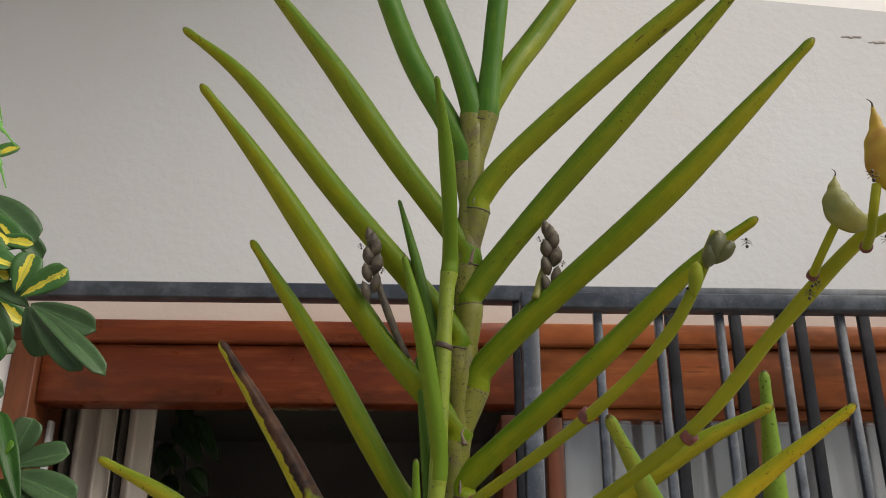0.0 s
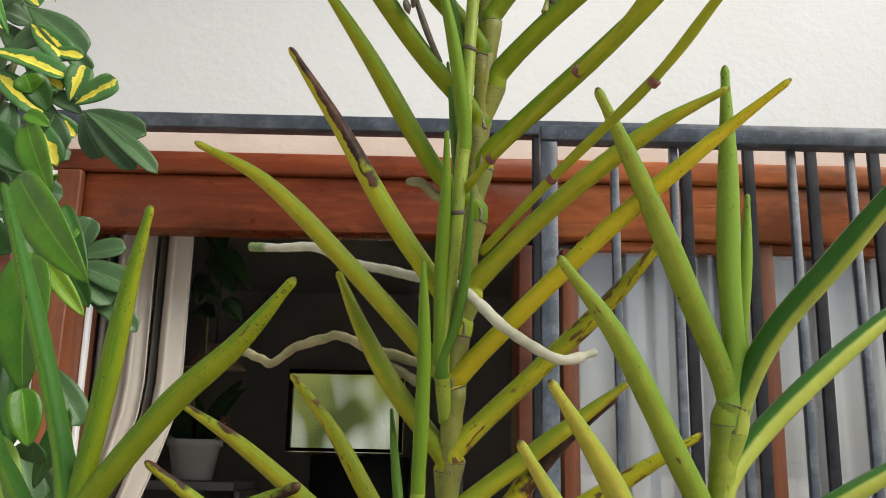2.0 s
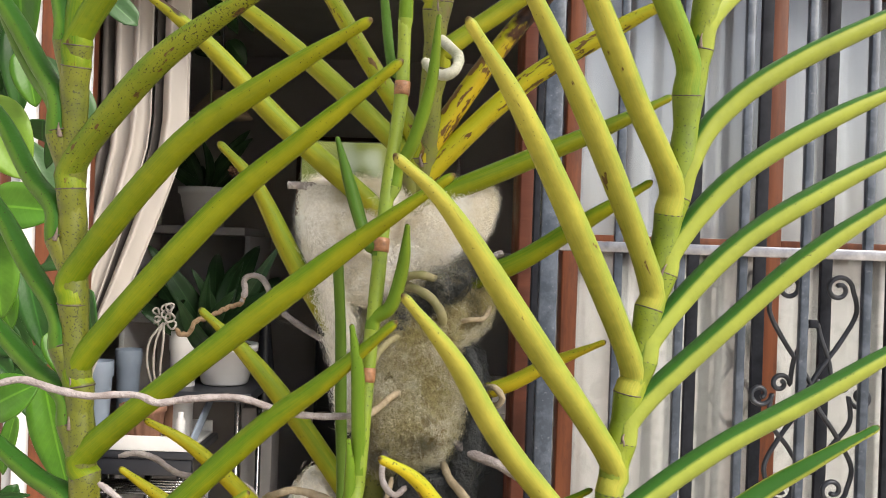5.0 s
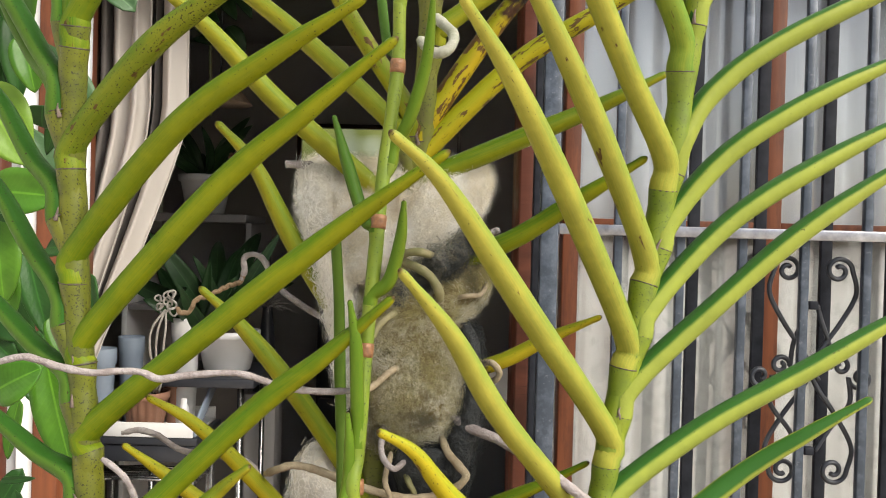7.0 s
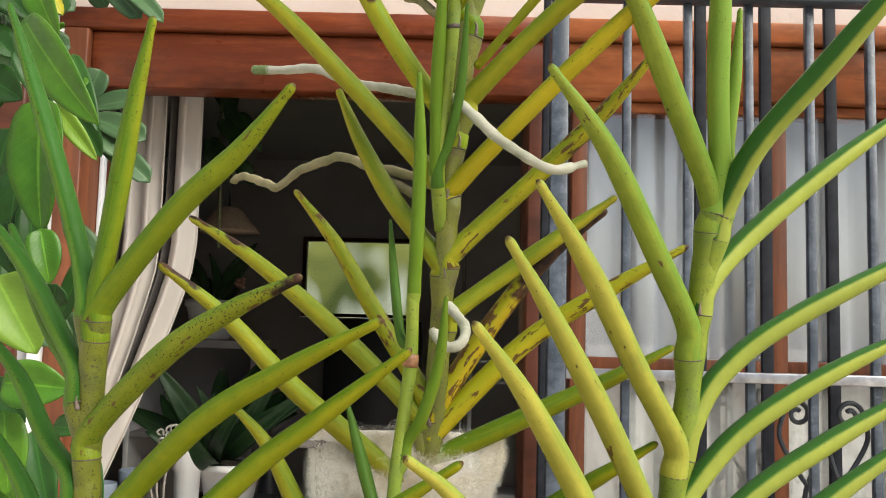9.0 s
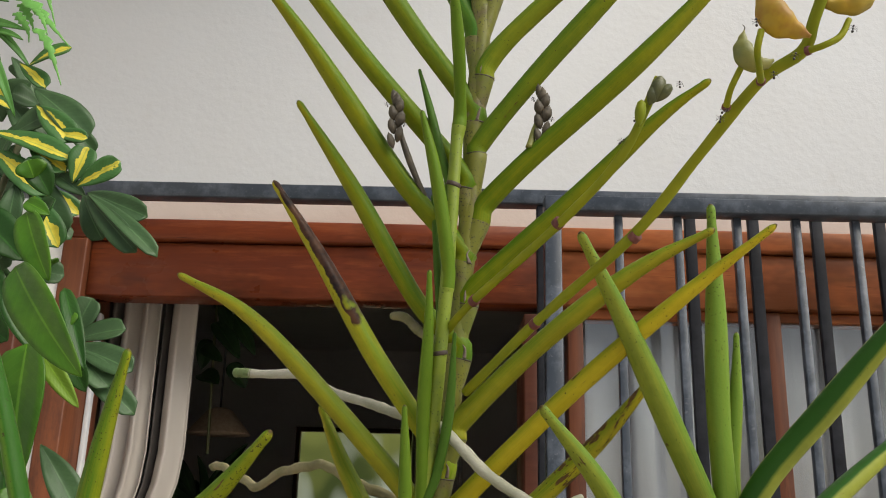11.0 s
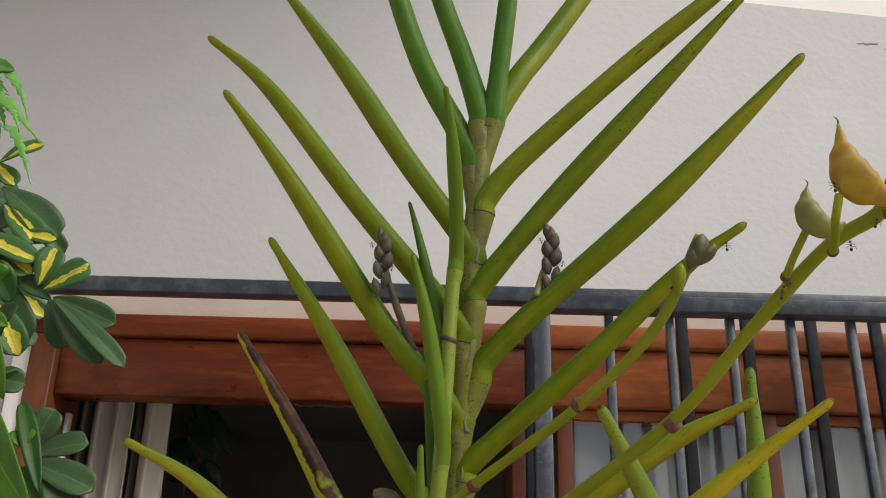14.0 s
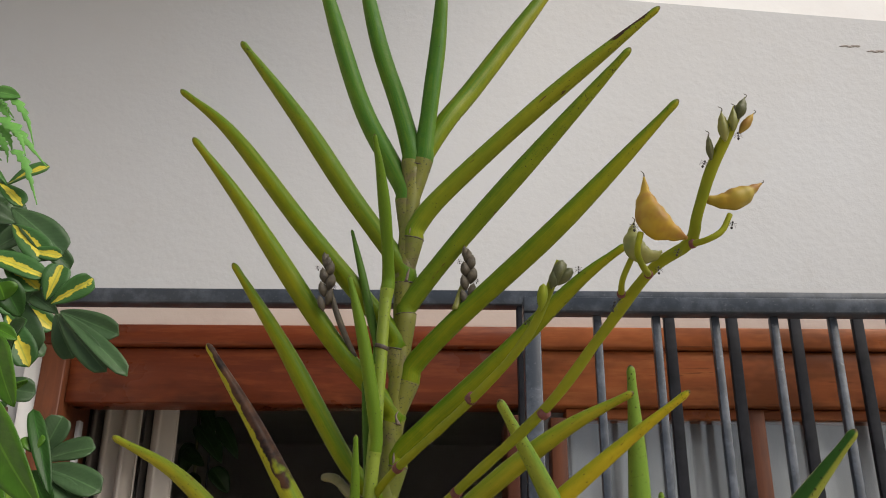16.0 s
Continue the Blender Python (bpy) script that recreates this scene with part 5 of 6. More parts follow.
spike_b = stalk("flower_stalk", [(0.0648, 0.4087, 1.716), (0.0841, 0.3837, 1.733), (0.1068, 0.3499, 1.75), (0.1204, 0.3343, 1.766), (0.1309, 0.318, 1.778), (0.1393, 0.312, 1.783), (0.1403, 0.3065, 1.788), (0.143, 0.3011, 1.797), (0.1469, 0.2975, 1.805), (0.1497, 0.2966, 1.8112)], orchid_c, (0.0015, 0.0014), M_SPIKE, 0.05, 90, "long flower stalk with yellow buds")
for owner, p, d in ((spike_a, (0.0665, 0.3899, 1.7409), (0.02, -0.03, 0.012)), (spike_a, (0.0878, 0.3557, 1.7545), (0.02, -0.025, 0.018)),
                    (spike_b, (0.0841, 0.3837, 1.7329), (0.022, -0.032, 0.017)), (spike_b, (0.1069, 0.3499, 1.7493), (0.022, -0.028, 0.018))):
    ring(owner, p, d, 0.0017, M_NODE2, 0.0010, "dark_node")


def bud(owner, foot, top, fat, mat, name="bud", beak=0.25, lean=0.0, label=""):
    """A closed bud: swollen below, drawn out to a beak."""
    foot, top = V(foot), V(top)
    pts = [foot.lerp(top, i / 16) + V((lean * math.sin(i / 16 * 3.1416), 0, 0)) for i in range(17)]
    bm = bmesh.new()

    def rad(u):
        body = math.sin(min(1, (u + 0.06) / (1 - beak) * 1.0) * 2.3) if u < 1 - beak else math.sin(2.3) * 1.06 * max(0.05, (1 - u) / beak) ** 1.2
        return fat * max(0.06, body)
    tube(bm, pts, rad, 14, V((0, 0, 1)), lambda a, u: 1 + 0.07 * math.cos(3 * a))
    return part(name, bm, mat, owner, label)


def ant(owner, p, d, s=0.0008):
    p, d = V(p), V(d).normalized()
    bm = bmesh.new()
    for o, r, l in ((-1.0, 0.42, 1.25), (0.0, 0.28, 1.1), (0.85, 0.36, 1.0)):
        bmesh.ops.create_icosphere(bm, subdivisions=1, radius=s * r, matrix=Matrix.Translation(p + d * (o * s)) @ V((0, 0, 1)).rotation_difference(d).to_matrix().to_4x4() @ Matrix.Diagonal((1, 1, l, 1)))
    side = d.cross(V((0, -1, 0.2))).normalized()
    for k in (-0.4, 0.0, 0.4):
        for sg in (-1, 1):
            a = p + d * (k * s)
            tube(bm, [a, a + side * (sg * s * 0.7) + V((0, -s * 0.5, 0)), a + side * (sg * s * 1.2) + d * (k * s)], lambda u: s * 0.06, 4)
    return part("ant", bm, M_ANT, owner)


# dark budded stalks beside the main stem
dark_l = stalk("flower_stalk", [(0.0501, 0.4069, 1.78), (0.0451, 0.4035, 1.791), (0.0411, 0.4021, 1.803), (0.0393, 0.4015, 1.815)], orchid_c, (0.0011, 0.0009), M_BUDB, 0.08, 24, "withered brown flower stalk")
dark_r = stalk("flower_stalk", [(0.0838, 0.3971, 1.794), (0.086, 0.3981, 1.801), (0.0878, 0.3982, 1.807), (0.0882, 0.3983, 1.814)], orchid_c, (0.0012, 0.0008), M_BUDG, 0.08, 24, "small budded flower stalk")
for own, (x, y, z) in ((dark_l, (0.0402, 0.4007, 1.8042)), (dark_r, (0.0882, 0.3977, 1.8057))):
    for dx, dz, s, q in ((-0.0024, -0.0070, 0.80, 0.4), (0.0020, -0.0048, 0.85, -0.3), (-0.0021, -0.0018, 0.95, 0.6), (0.0024, 0.0006, 1.05, -0.5), (-0.0017, 0.0030, 1.05, 0.3), (0.0018, 0.0052, 0.95, -0.4), (0.0002, 0.0074, 1.00, 0.1), (-0.0014, 0.0088, 0.80, 0.5)):
        bud(own, (x + dx * 0.25, y - 0.0005, z + dz - 0.0032), (x + dx * 0.95, y - 0.0018 + 0.0008 * q, z + dz + 0.0022), 0.0016 * s, M_BUDB, beak=0.22)
    for q in (-1, 1):
        ant(own, (x + 0.0030 * q, y - 0.0030, z + 0.001 - 0.0035 * q), (0.3 * q, 0, 1), 0.0007)

# short stalk: knobby green top
for foot, top, fat, mt in (((0.1086, 0.3310, 1.7783), (0.1110, 0.3300, 1.7854), 0.0019, M_BUDK), ((0.1096, 0.3310, 1.7788), (0.1134, 0.3300, 1.7831), 0.0014, M_BUDK), ((0.1049, 0.3310, 1.7718), (0.1058, 0.3300, 1.7788), 0.0014, M_SPIKE), ((0.1078, 0.3310, 1.7778), (0.1091, 0.3300, 1.7825), 0.0014, M_BUDK)):
    bud(spike_a, foot, top, fat, mt, beak=0.10)
for p, d in (((0.1053, 0.3335, 1.7749), (1, 0, 0.4)), ((0.1145, 0.3265, 1.7814), (0, 0, 1)), ((0.1022, 0.3386, 1.7712), (1, 0, 1))):
    ant(spike_a, p, d)


def pouch(owner, pts, radii, label, mat):
    """A closed pouched bud: beaked tip, swollen belly, then a tapering spur; a dry curl of sepal sits on the beak."""
    line = spline(pts, 36)
    bm = bmesh.new()

    def rad(u):
        k = u * (len(radii) - 1)
        i = min(len(radii) - 2, int(k))
        w = k - i
        w = w * w * (3 - 2 * w)
        return radii[i] + (radii[i + 1] - radii[i]) * w
    tube(bm, line, rad, 20, V((0, -1, 0.2)), lambda a, u: 1 + 0.055 * math.cos(3 * a + 0.6) + 0.02 * math.sin(7 * a + 4 * u))
    ob = part("bud", bm, mat, owner, label)
    tip, way = line[0], (line[0] - line[3]).normalized()
    stalk("bract_hair", [tip - way * 0.0004, tip + way * 0.0009, tip + way * 0.0015 + V((-0.0007, 0, 0.0001))], ob, (0.00022, 0.00006), M_BUDB, 0.0, 8, sides=5)
    return ob


# long stalk: three pouched buds and a budded top
pouch(spike_b, [(0.1256, 0.2952, 1.7921), (0.1256, 0.2952, 1.7898), (0.1256, 0.2952, 1.7869), (0.1260, 0.2952, 1.7836), (0.1273, 0.2952, 1.7808), (0.1299, 0.2952, 1.7789), (0.1341, 0.2952, 1.7770)], [0.00028, 0.00099, 0.00241, 0.00340, 0.00326, 0.00184, 0.00042], "plump yellow flower bud with a spur", M_BUDY)
pouch(spike_b, [(0.1264, 0.3126, 1.7884), (0.1259, 0.3126, 1.7863), (0.1258, 0.3126, 1.7837), (0.1264, 0.3126, 1.7815), (0.1280, 0.3126, 1.7801), (0.1303, 0.3126, 1.7798), (0.1326, 0.3126, 1.7809)], [0.00024, 0.00109, 0.00228, 0.00264, 0.00228, 0.00132, 0.00037], "small green flower bud", M_BUDG)
pouch(spike_b, [(0.1562, 0.3057, 1.7959), (0.1546, 0.3057, 1.7948), (0.1519, 0.3057, 1.7930), (0.1489, 0.3057, 1.7917), (0.1459, 0.3057, 1.7912), (0.1433, 0.3057, 1.7915), (0.1413, 0.3057, 1.7919)], [0.00030, 0.00120, 0.00240, 0.00270, 0.00195, 0.00120, 0.00045], "plump yellow flower bud with a spur", M_BUDY)
for way in ([(0.1283, 0.3100, 1.7740), (0.1252, 0.3020, 1.7731), (0.1229, 0.2960, 1.7740), (0.1238, 0.2952, 1.7783)], [(0.1240, 0.3220, 1.7733), (0.1235, 0.3160, 1.7752), (0.1263, 0.3126, 1.7813)], [(0.1392, 0.3090, 1.7814), (0.1419, 0.3060, 1.7813), (0.1455, 0.3057, 1.7835), (0.1478, 0.3057, 1.7877)]):
    stalk("bud_stalk", way, spike_b, (0.0008, 0.0007), M_SPIKE, 0.03, 16)
    ring(spike_b, way[0], V(way[1]) - V(way[0]), 0.0011, M_NODE2, 0.0005, "dark_node")
for foot, top, fat, mt in (((0.1485, 0.2955, 1.8075), (0.1509, 0.2945, 1.8131), 0.0014, M_BUDK), ((0.1455, 0.2960, 1.8020), (0.1450, 0.2950, 1.8096), 0.0013, M_BUDG), ((0.1425, 0.2985, 1.7983), (0.1421, 0.2975, 1.8047), 0.0009, M_BUDK), ((0.1490, 0.2960, 1.8042), (0.1527, 0.2950, 1.8091), 0.0011, M_BUDY), ((0.1472, 0.2950, 1.8042), (0.1477, 0.2940, 1.8100), 0.0010, M_BUDG)):
    bud(spike_b, foot, top, fat, mt, beak=0.28)
    tip = V(top) - V(foot)
    stalk("bract_hair", [V(foot).lerp(V(top), 0.92), V(top) + tip * 0.06 + V((0.0003, 0, 0)), V(top) + tip * 0.14 + V((-0.0006, 0, 0))], spike_b, (0.00016, 0.00006), M_BUDB, 0.0, 6, sides=5)
for p, d in (((0.1407, 0.2985, 1.7974), (0.5, 0, 1)), ((0.1479, 0.2940, 1.8024), (0, 0, 1)), ((0.1471, 0.3030, 1.7838), (0.3, 0, 1)), ((0.1341, 0.3040, 1.7773), (0.4, 0, 1)), ((0.1298, 0.3060, 1.7736), (0, 0, 1)), ((0.1211, 0.3180, 1.7683), (0.2, 0, 1)), ((0.1220, 0.3170, 1.7698), (1, 0, 0.6)), ((0.1217, 0.2920, 1.7783), (0, 0, 1))):
    ant(spike_b, p, d)

# aerial roots
root_line = [(-0.0206, 0.4631, 1.7290), (-0.0076, 0.4590, 1.7280), (0.0058, 0.4531, 1.7270), (0.0193, 0.4452, 1.7200), (0.0344, 0.4320, 1.7144), (0.0482, 0.4180, 1.7084), (0.0564, 0.4100, 1.7057), (0.0644, 0.4035, 1.6980), (0.0715, 0.4015, 1.6910), (0.0836, 0.4025, 1.6836), (0.0908, 0.4055, 1.6819), (0.1006, 0.4100, 1.6851)]
r1 = root("aerial_root", root_line, orchid_c, 1.7, M_ROOTC, "silvery aerial root")
root("root_tip", spline(root_line, 60)[:4], r1, 1.75, M_ROOTTIP, "green growing tip")
root("aerial_root", [(-0.0465, 0.5465, 1.699), (-0.0367, 0.5258, 1.698), (-0.0227, 0.5068, 1.692), (-0.015, 0.4972, 1.689), (-0.0056, 0.4878, 1.694), (0.0074, 0.4737, 1.696), (0.0154, 0.4642, 1.696), (0.0269, 0.4498, 1.69), (0.0448, 0.4307, 1.683), (0.0526, 0.4211, 1.677)], orchid_c, 1.8, M_ROOT, "silvery wavy aerial root", 0.0002)
root("aerial_root", [(0.0298, 0.445, 1.684), (0.0379, 0.4354, 1.681), (0.048, 0.423, 1.674)], orchid_c, 1.7, M_ROOT)
root("aerial_root", [(0.0401, 0.4183, 1.742), (0.0448, 0.4163, 1.741), (0.0499, 0.4142, 1.736), (0.0565, 0.4111, 1.731)], orchid_c, 1.6, M_ROOT)
root("aerial_root", [(0.0524, 0.4126, 1.63), (0.057, 0.4077, 1.625), (0.0616, 0.4067, 1.626), (0.063, 0.4105, 1.631), (0.0595, 0.4162, 1.636), (0.0567, 0.4201, 1.639)], orchid_c, 1.7, M_ROOTC, "curled white root stub")
root("aerial_root", [(-0.0738, 0.3855, 1.526), (-0.0642, 0.3855, 1.5294), (-0.0582, 0.3864, 1.5308), (-0.0536, 0.3871, 1.5298), (-0.049, 0.3878, 1.5282), (-0.0398, 0.3892, 1.5263), (-0.032, 0.3903, 1.5268), (-0.0257, 0.3912, 1.5265), (-0.0206, 0.392, 1.5245), (-0.013, 0.393, 1.5256), (-0.0018, 0.3947, 1.5264), (0.0047, 0.3956, 1.5256), (0.0146, 0.3969, 1.5223), (0.0246, 0.3983, 1.521), (0.0333, 0.3995, 1.5211), (0.0387, 0.4131, 1.519)], orchid_c, 1.05, M_ROOTW, "long bleached aerial root")
kinked = root("aerial_root", [(-0.007, 0.4360, 1.5515), (-0.006, 0.4364, 1.555), (-0.0065, 0.4374, 1.559), (-0.0036, 0.4383, 1.5605), (0.0002, 0.4381, 1.5585), (0.0049, 0.4378, 1.550), (0.0151, 0.4355, 1.543), (0.0286, 0.4277, 1.537), (0.0375, 0.4227, 1.534)], orchid_c, 1.05, M_ROOTW, "kinked grey aerial root")
root("dry_end", [(-0.0270, 0.4291, 1.5424), (-0.0252, 0.4298, 1.5405), (-0.0228, 0.4309, 1.5411), (-0.0212, 0.4316, 1.5447), (-0.0185, 0.4328, 1.5458), (-0.0146, 0.4346, 1.5477), (-0.0112, 0.4361, 1.5496), (-0.0072, 0.4362, 1.5512), (-0.0062, 0.4364, 1.5552)], kinked, 0.85, M_ROOTB, "withered brown end of the root", 0.0002)
root("aerial_root", [(0.0045, 0.4271, 1.488), (0.0104, 0.42, 1.4917), (0.0149, 0.42, 1.4929), (0.0223, 0.42, 1.4916), (0.0372, 0.418, 1.487), (0.052, 0.416, 1.4843), (0.0645, 0.414, 1.487), (0.0705, 0.413, 1.4922), (0.0683, 0.414, 1.4956), (0.0646, 0.416, 1.4995), (0.0623, 0.423, 1.5035)], orchid_c, 1.3, M_ROOTT, "long tan root looping under the fibre")
root("aerial_root", [(0.0658, 0.4214, 1.51), (0.0713, 0.4184, 1.507), (0.0812, 0.4144, 1.504), (0.0926, 0.4102, 1.498), (0.1064, 0.406, 1.489), (0.1152, 0.4056, 1.482)], orchid_c, 1.6, M_ROOTW)
root("aerial_root", [(-0.0409, 0.4025, 1.498), (-0.0365, 0.4023, 1.495), (-0.0332, 0.4031, 1.491), (-0.0301, 0.4047, 1.483)], orchid_c, 1.0, M_ROOTW)
root("aerial_root", [(-0.0425, 0.424, 1.501), (-0.0372, 0.4248, 1.502), (-0.0312, 0.4264, 1.5), (-0.024, 0.428, 1.495), (-0.0131, 0.4295, 1.493), (-0.0016, 0.4292, 1.491), (0.0043, 0.4288, 1.482)], orchid_c, 1.0, M_ROOTW)
root("root_stub", [(0.0462, 0.421, 1.56), (0.049, 0.417, 1.5624), (0.0536, 0.415, 1.5633), (0.0575, 0.418, 1.5622), (0.0604, 0.427, 1.5611)], orchid_c, 1.35, M_ROOT, "olive root arching over the fibre")
root("root_stub", [(0.0471, 0.421, 1.5601), (0.0528, 0.416, 1.5585), (0.0577, 0.414, 1.5555), (0.0607, 0.416, 1.5501), (0.0601, 0.425, 1.5445)], orchid_c, 1.5, M_ROOT, "olive root arching over the fibre")
root("root_stub", [(0.0385, 0.404, 1.5202), (0.0416, 0.408, 1.522), (0.0457, 0.412, 1.5252), (0.0495, 0.421, 1.5265)], orchid_c, 1.1, M_ROOTT)
root("root_stub", [(0.0399, 0.41, 1.5358), (0.0415, 0.412, 1.5392), (0.0451, 0.415, 1.5426), (0.0493, 0.423, 1.5436)], orchid_c, 1.1, M_ROOT)
root("root_stub", [(0.0729, 0.430, 1.5252), (0.078, 0.424, 1.5274), (0.081, 0.424, 1.5241), (0.079, 0.426, 1.521), (0.0744, 0.431, 1.5219)], orchid_c, 1.1, M_ROOTT, "tan root looping out of the net")
root("root_stub", [(0.0649, 0.425, 1.5478), (0.0692, 0.4185, 1.5494), (0.0739, 0.4215, 1.5498), (0.0766, 0.431, 1.5530)], orchid_c, 0.8, M_ROOTT)
root("root_stub", [(0.0439, 0.422, 1.5066), (0.0435, 0.413, 1.5017), (0.0447, 0.411, 1.4976), (0.0479, 0.412, 1.4947), (0.051, 0.418, 1.4957)], orchid_c, 1.0, M_ROOTW, "curled white root")
root("root_stub", [(0.0464, 0.420, 1.498), (0.045, 0.414, 1.4905), (0.0466, 0.414, 1.4848), (0.0480, 0.418, 1.472)], orchid_c, 0.9, M_ROOTT)
root("root_stub", [(0.0495, 0.424, 1.4952), (0.0521, 0.418, 1.4896), (0.0546, 0.418, 1.4838), (0.0560, 0.420, 1.470)], orchid_c, 1.0, M_ROOT)
root("root_stub", [(0.0083, 0.4294, 1.591), (0.013, 0.4293, 1.591), (0.0174, 0.4311, 1.591)], orchid_c, 1.3, M_ROOTW)
root("root_stub", [(0.0681, 0.4273, 1.566), (0.0739, 0.4319, 1.568), (0.0778, 0.4346, 1.57), (0.0806, 0.4345, 1.571)], orchid_c, 1.2, M_ROOTW)

# the two flanking orchids
orchid_r = thing("orchid_plant", "orchid with lime-green cylindrical leaves on a freckled stem", "orchid", "orchids")
stem_r = [(0.1435, 0.4129, 1.672), (0.141, 0.4138, 1.66), (0.1397, 0.4156, 1.645), (0.1372, 0.4182, 1.623), (0.135, 0.4202, 1.599), (0.133, 0.4212, 1.587), (0.1305, 0.4221, 1.57), (0.1274, 0.4218, 1.554), (0.1243, 0.4215, 1.538), (0.1215, 0.4213, 1.525), (0.1187, 0.421, 1.511), (0.1159, 0.4206, 1.492), (0.1141, 0.4203, 1.476), (0.1121, 0.4199, 1.459)]
stalk("stem", stem_r + [(0.1141, 0.4439, 1.4562), (0.1133, 0.4435, 1.4384)], orchid_r, (0.0040, 0.0046), M_STEM_G, 0.05, 120)
leaf(orchid_r, (0.142, 0.4133, 1.665), (-0.015, -0.0142, 0.0389), (-0.0315, -0.0267, 0.0705), (-0.0454, -0.0368, 0.0941), 3.96, "s3")
leaf(orchid_r, (0.1367, 0.4181, 1.624), (-0.0137, -0.0122, 0.0318), (-0.0322, -0.0258, 0.0629), (-0.0514, -0.037, 0.085), 3.96, "s3")
leaf(orchid_r, (0.1329, 0.4212, 1.586), (-0.0159, -0.0165, 0.0333), (-0.0342, -0.0339, 0.0635), (-0.0515, -0.0501, 0.0866), 3.96, "y3")
leaf(orchid_r, (0.1275, 0.4218, 1.554), (-0.0189, -0.019, 0.0464), (-0.0381, -0.035, 0.0787), (-0.0542, -0.049, 0.1026), 3.96, "y3")
leaf(orchid_r, (0.1218, 0.4214, 1.528), (-0.0219, -0.0228, 0.0508), (-0.0415, -0.0411, 0.0836), (-0.0576, -0.0554, 0.1044), 4.18, "y3")
leaf(orchid_r, (0.1172, 0.4207, 1.497), (-0.0308, -0.0239, 0.0508), (-0.0554, -0.0441, 0.0852), (-0.0708, -0.0551, 0.099), 4.18, "y3")
leaf(orchid_r, (0.112, 0.4201, 1.466), (-0.0314, -0.0236, 0.0483), (-0.0474, -0.0382, 0.0748), (-0.0623, -0.0508, 0.0935), 3.85, "y3")
leaf(orchid_r, (0.1006, 0.4199, 1.444), (-0.0346, -0.0234, 0.0465), (-0.0457, -0.032, 0.0618), (-0.0565, -0.0382, 0.0693), 3.63, "yy")
leaf(orchid_r, (0.143, 0.413, 1.669), (-0.0012, -0.0092, 0.0412), (-0.0022, -0.0168, 0.0756), (-0.0037, -0.0233, 0.1044), 3.63, "g3")
leaf(orchid_r, (0.1439, 0.4129, 1.67), (0.0028, -0.0032, 0.0253), (0.0046, -0.0058, 0.0466), (0.0054, -0.0082, 0.0663), 2.42, "g3")
leaf(orchid_r, (0.1423, 0.4137, 1.662), (0.0115, -0.0121, 0.0293), (0.0288, -0.0242, 0.0517), (0.0555, -0.0455, 0.0873), 3.96, "gl")
leaf(orchid_r, (0.1379, 0.4164, 1.638), (0.0197, 0.0071, 0.0263), (0.0503, 0.0151, 0.0519), (0.0919, 0.0244, 0.082), 3.96, "gl")
leaf(orchid_r, (0.1337, 0.4208, 1.592), (0.0147, 0.0035, 0.0265), (0.041, 0.0072, 0.046), (0.1023, 0.014, 0.0771), 3.96, "gl")
leaf(orchid_r, (0.1302, 0.4221, 1.566), (0.0245, 0.004, 0.0326), (0.055, 0.0071, 0.0524), (0.0937, 0.0105, 0.071), 3.96, "gl")
leaf(orchid_r, (0.1246, 0.4215, 1.538), (0.0314, 0.0065, 0.0377), (0.0646, 0.0113, 0.0592), (0.1088, 0.0168, 0.0821), 3.96, "gl")
leaf(orchid_r, (0.1187, 0.421, 1.512), (0.0304, 0.0056, 0.0334), (0.0652, 0.0109, 0.063), (0.1132, 0.017, 0.0941), 3.96, "gl")
leaf(orchid_r, (0.1159, 0.4203, 1.478), (0.0342, 0.0057, 0.0306), (0.071, 0.0104, 0.0504), (0.119, 0.0165, 0.0775), 3.96, "gl")
leaf(orchid_r, (0.1149, 0.4198, 1.458), (0.0428, -0.0007, 0.0345), (0.0659, -0.0012, 0.0499), (0.0862, -0.0016, 0.062), 3.30, "gl")
orchid_l = thing("orchid_plant", "orchid with thick green cylindrical leaves on a speckled stem", "orchid", "orchids")
stem_l = [(-0.0557, 0.4103, 1.632), (-0.0557, 0.4124, 1.608), (-0.0564, 0.4143, 1.587), (-0.0545, 0.4135, 1.554), (-0.0522, 0.4128, 1.526), (-0.0493, 0.412, 1.499), (-0.0475, 0.4115, 1.48), (-0.046, 0.4111, 1.462)]
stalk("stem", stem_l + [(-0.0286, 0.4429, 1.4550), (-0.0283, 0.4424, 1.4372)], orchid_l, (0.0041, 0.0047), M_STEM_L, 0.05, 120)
leaf(orchid_l, (-0.0552, 0.4104, 1.63), (0.0073, -0.0078, 0.04), (0.013, -0.0133, 0.0683), (0.0192, -0.0185, 0.0945), 3.52, "s2")
leaf(orchid_l, (-0.0567, 0.4104, 1.631), (-0.0172, 0.0124, 0.0453), (-0.0352, 0.0226, 0.0851), (-0.0487, 0.0297, 0.1143), 3.23, "gg")
leaf(orchid_l, (-0.0589, 0.4127, 1.605), (-0.0107, 0.0064, 0.0203), (-0.0263, 0.0133, 0.0417), (-0.0504, 0.0216, 0.0665), 3.23, "gg")
leaf(orchid_l, (-0.0559, 0.4108, 1.625), (0.0287, -0.0153, 0.0392), (0.0501, -0.0246, 0.0573), (0.067, -0.0335, 0.0751), 4.07, "s2")
leaf(orchid_l, (-0.0576, 0.4143, 1.586), (0.03, -0.0185, 0.0352), (0.0522, -0.0298, 0.0485), (0.0737, -0.0403, 0.058), 4.07, "tipd")
leaf(orchid_l, (-0.0558, 0.4135, 1.552), (0.0377, -0.0188, 0.0468), (0.0674, -0.0311, 0.0658), (0.0951, -0.0431, 0.0802), 4.07, "a")
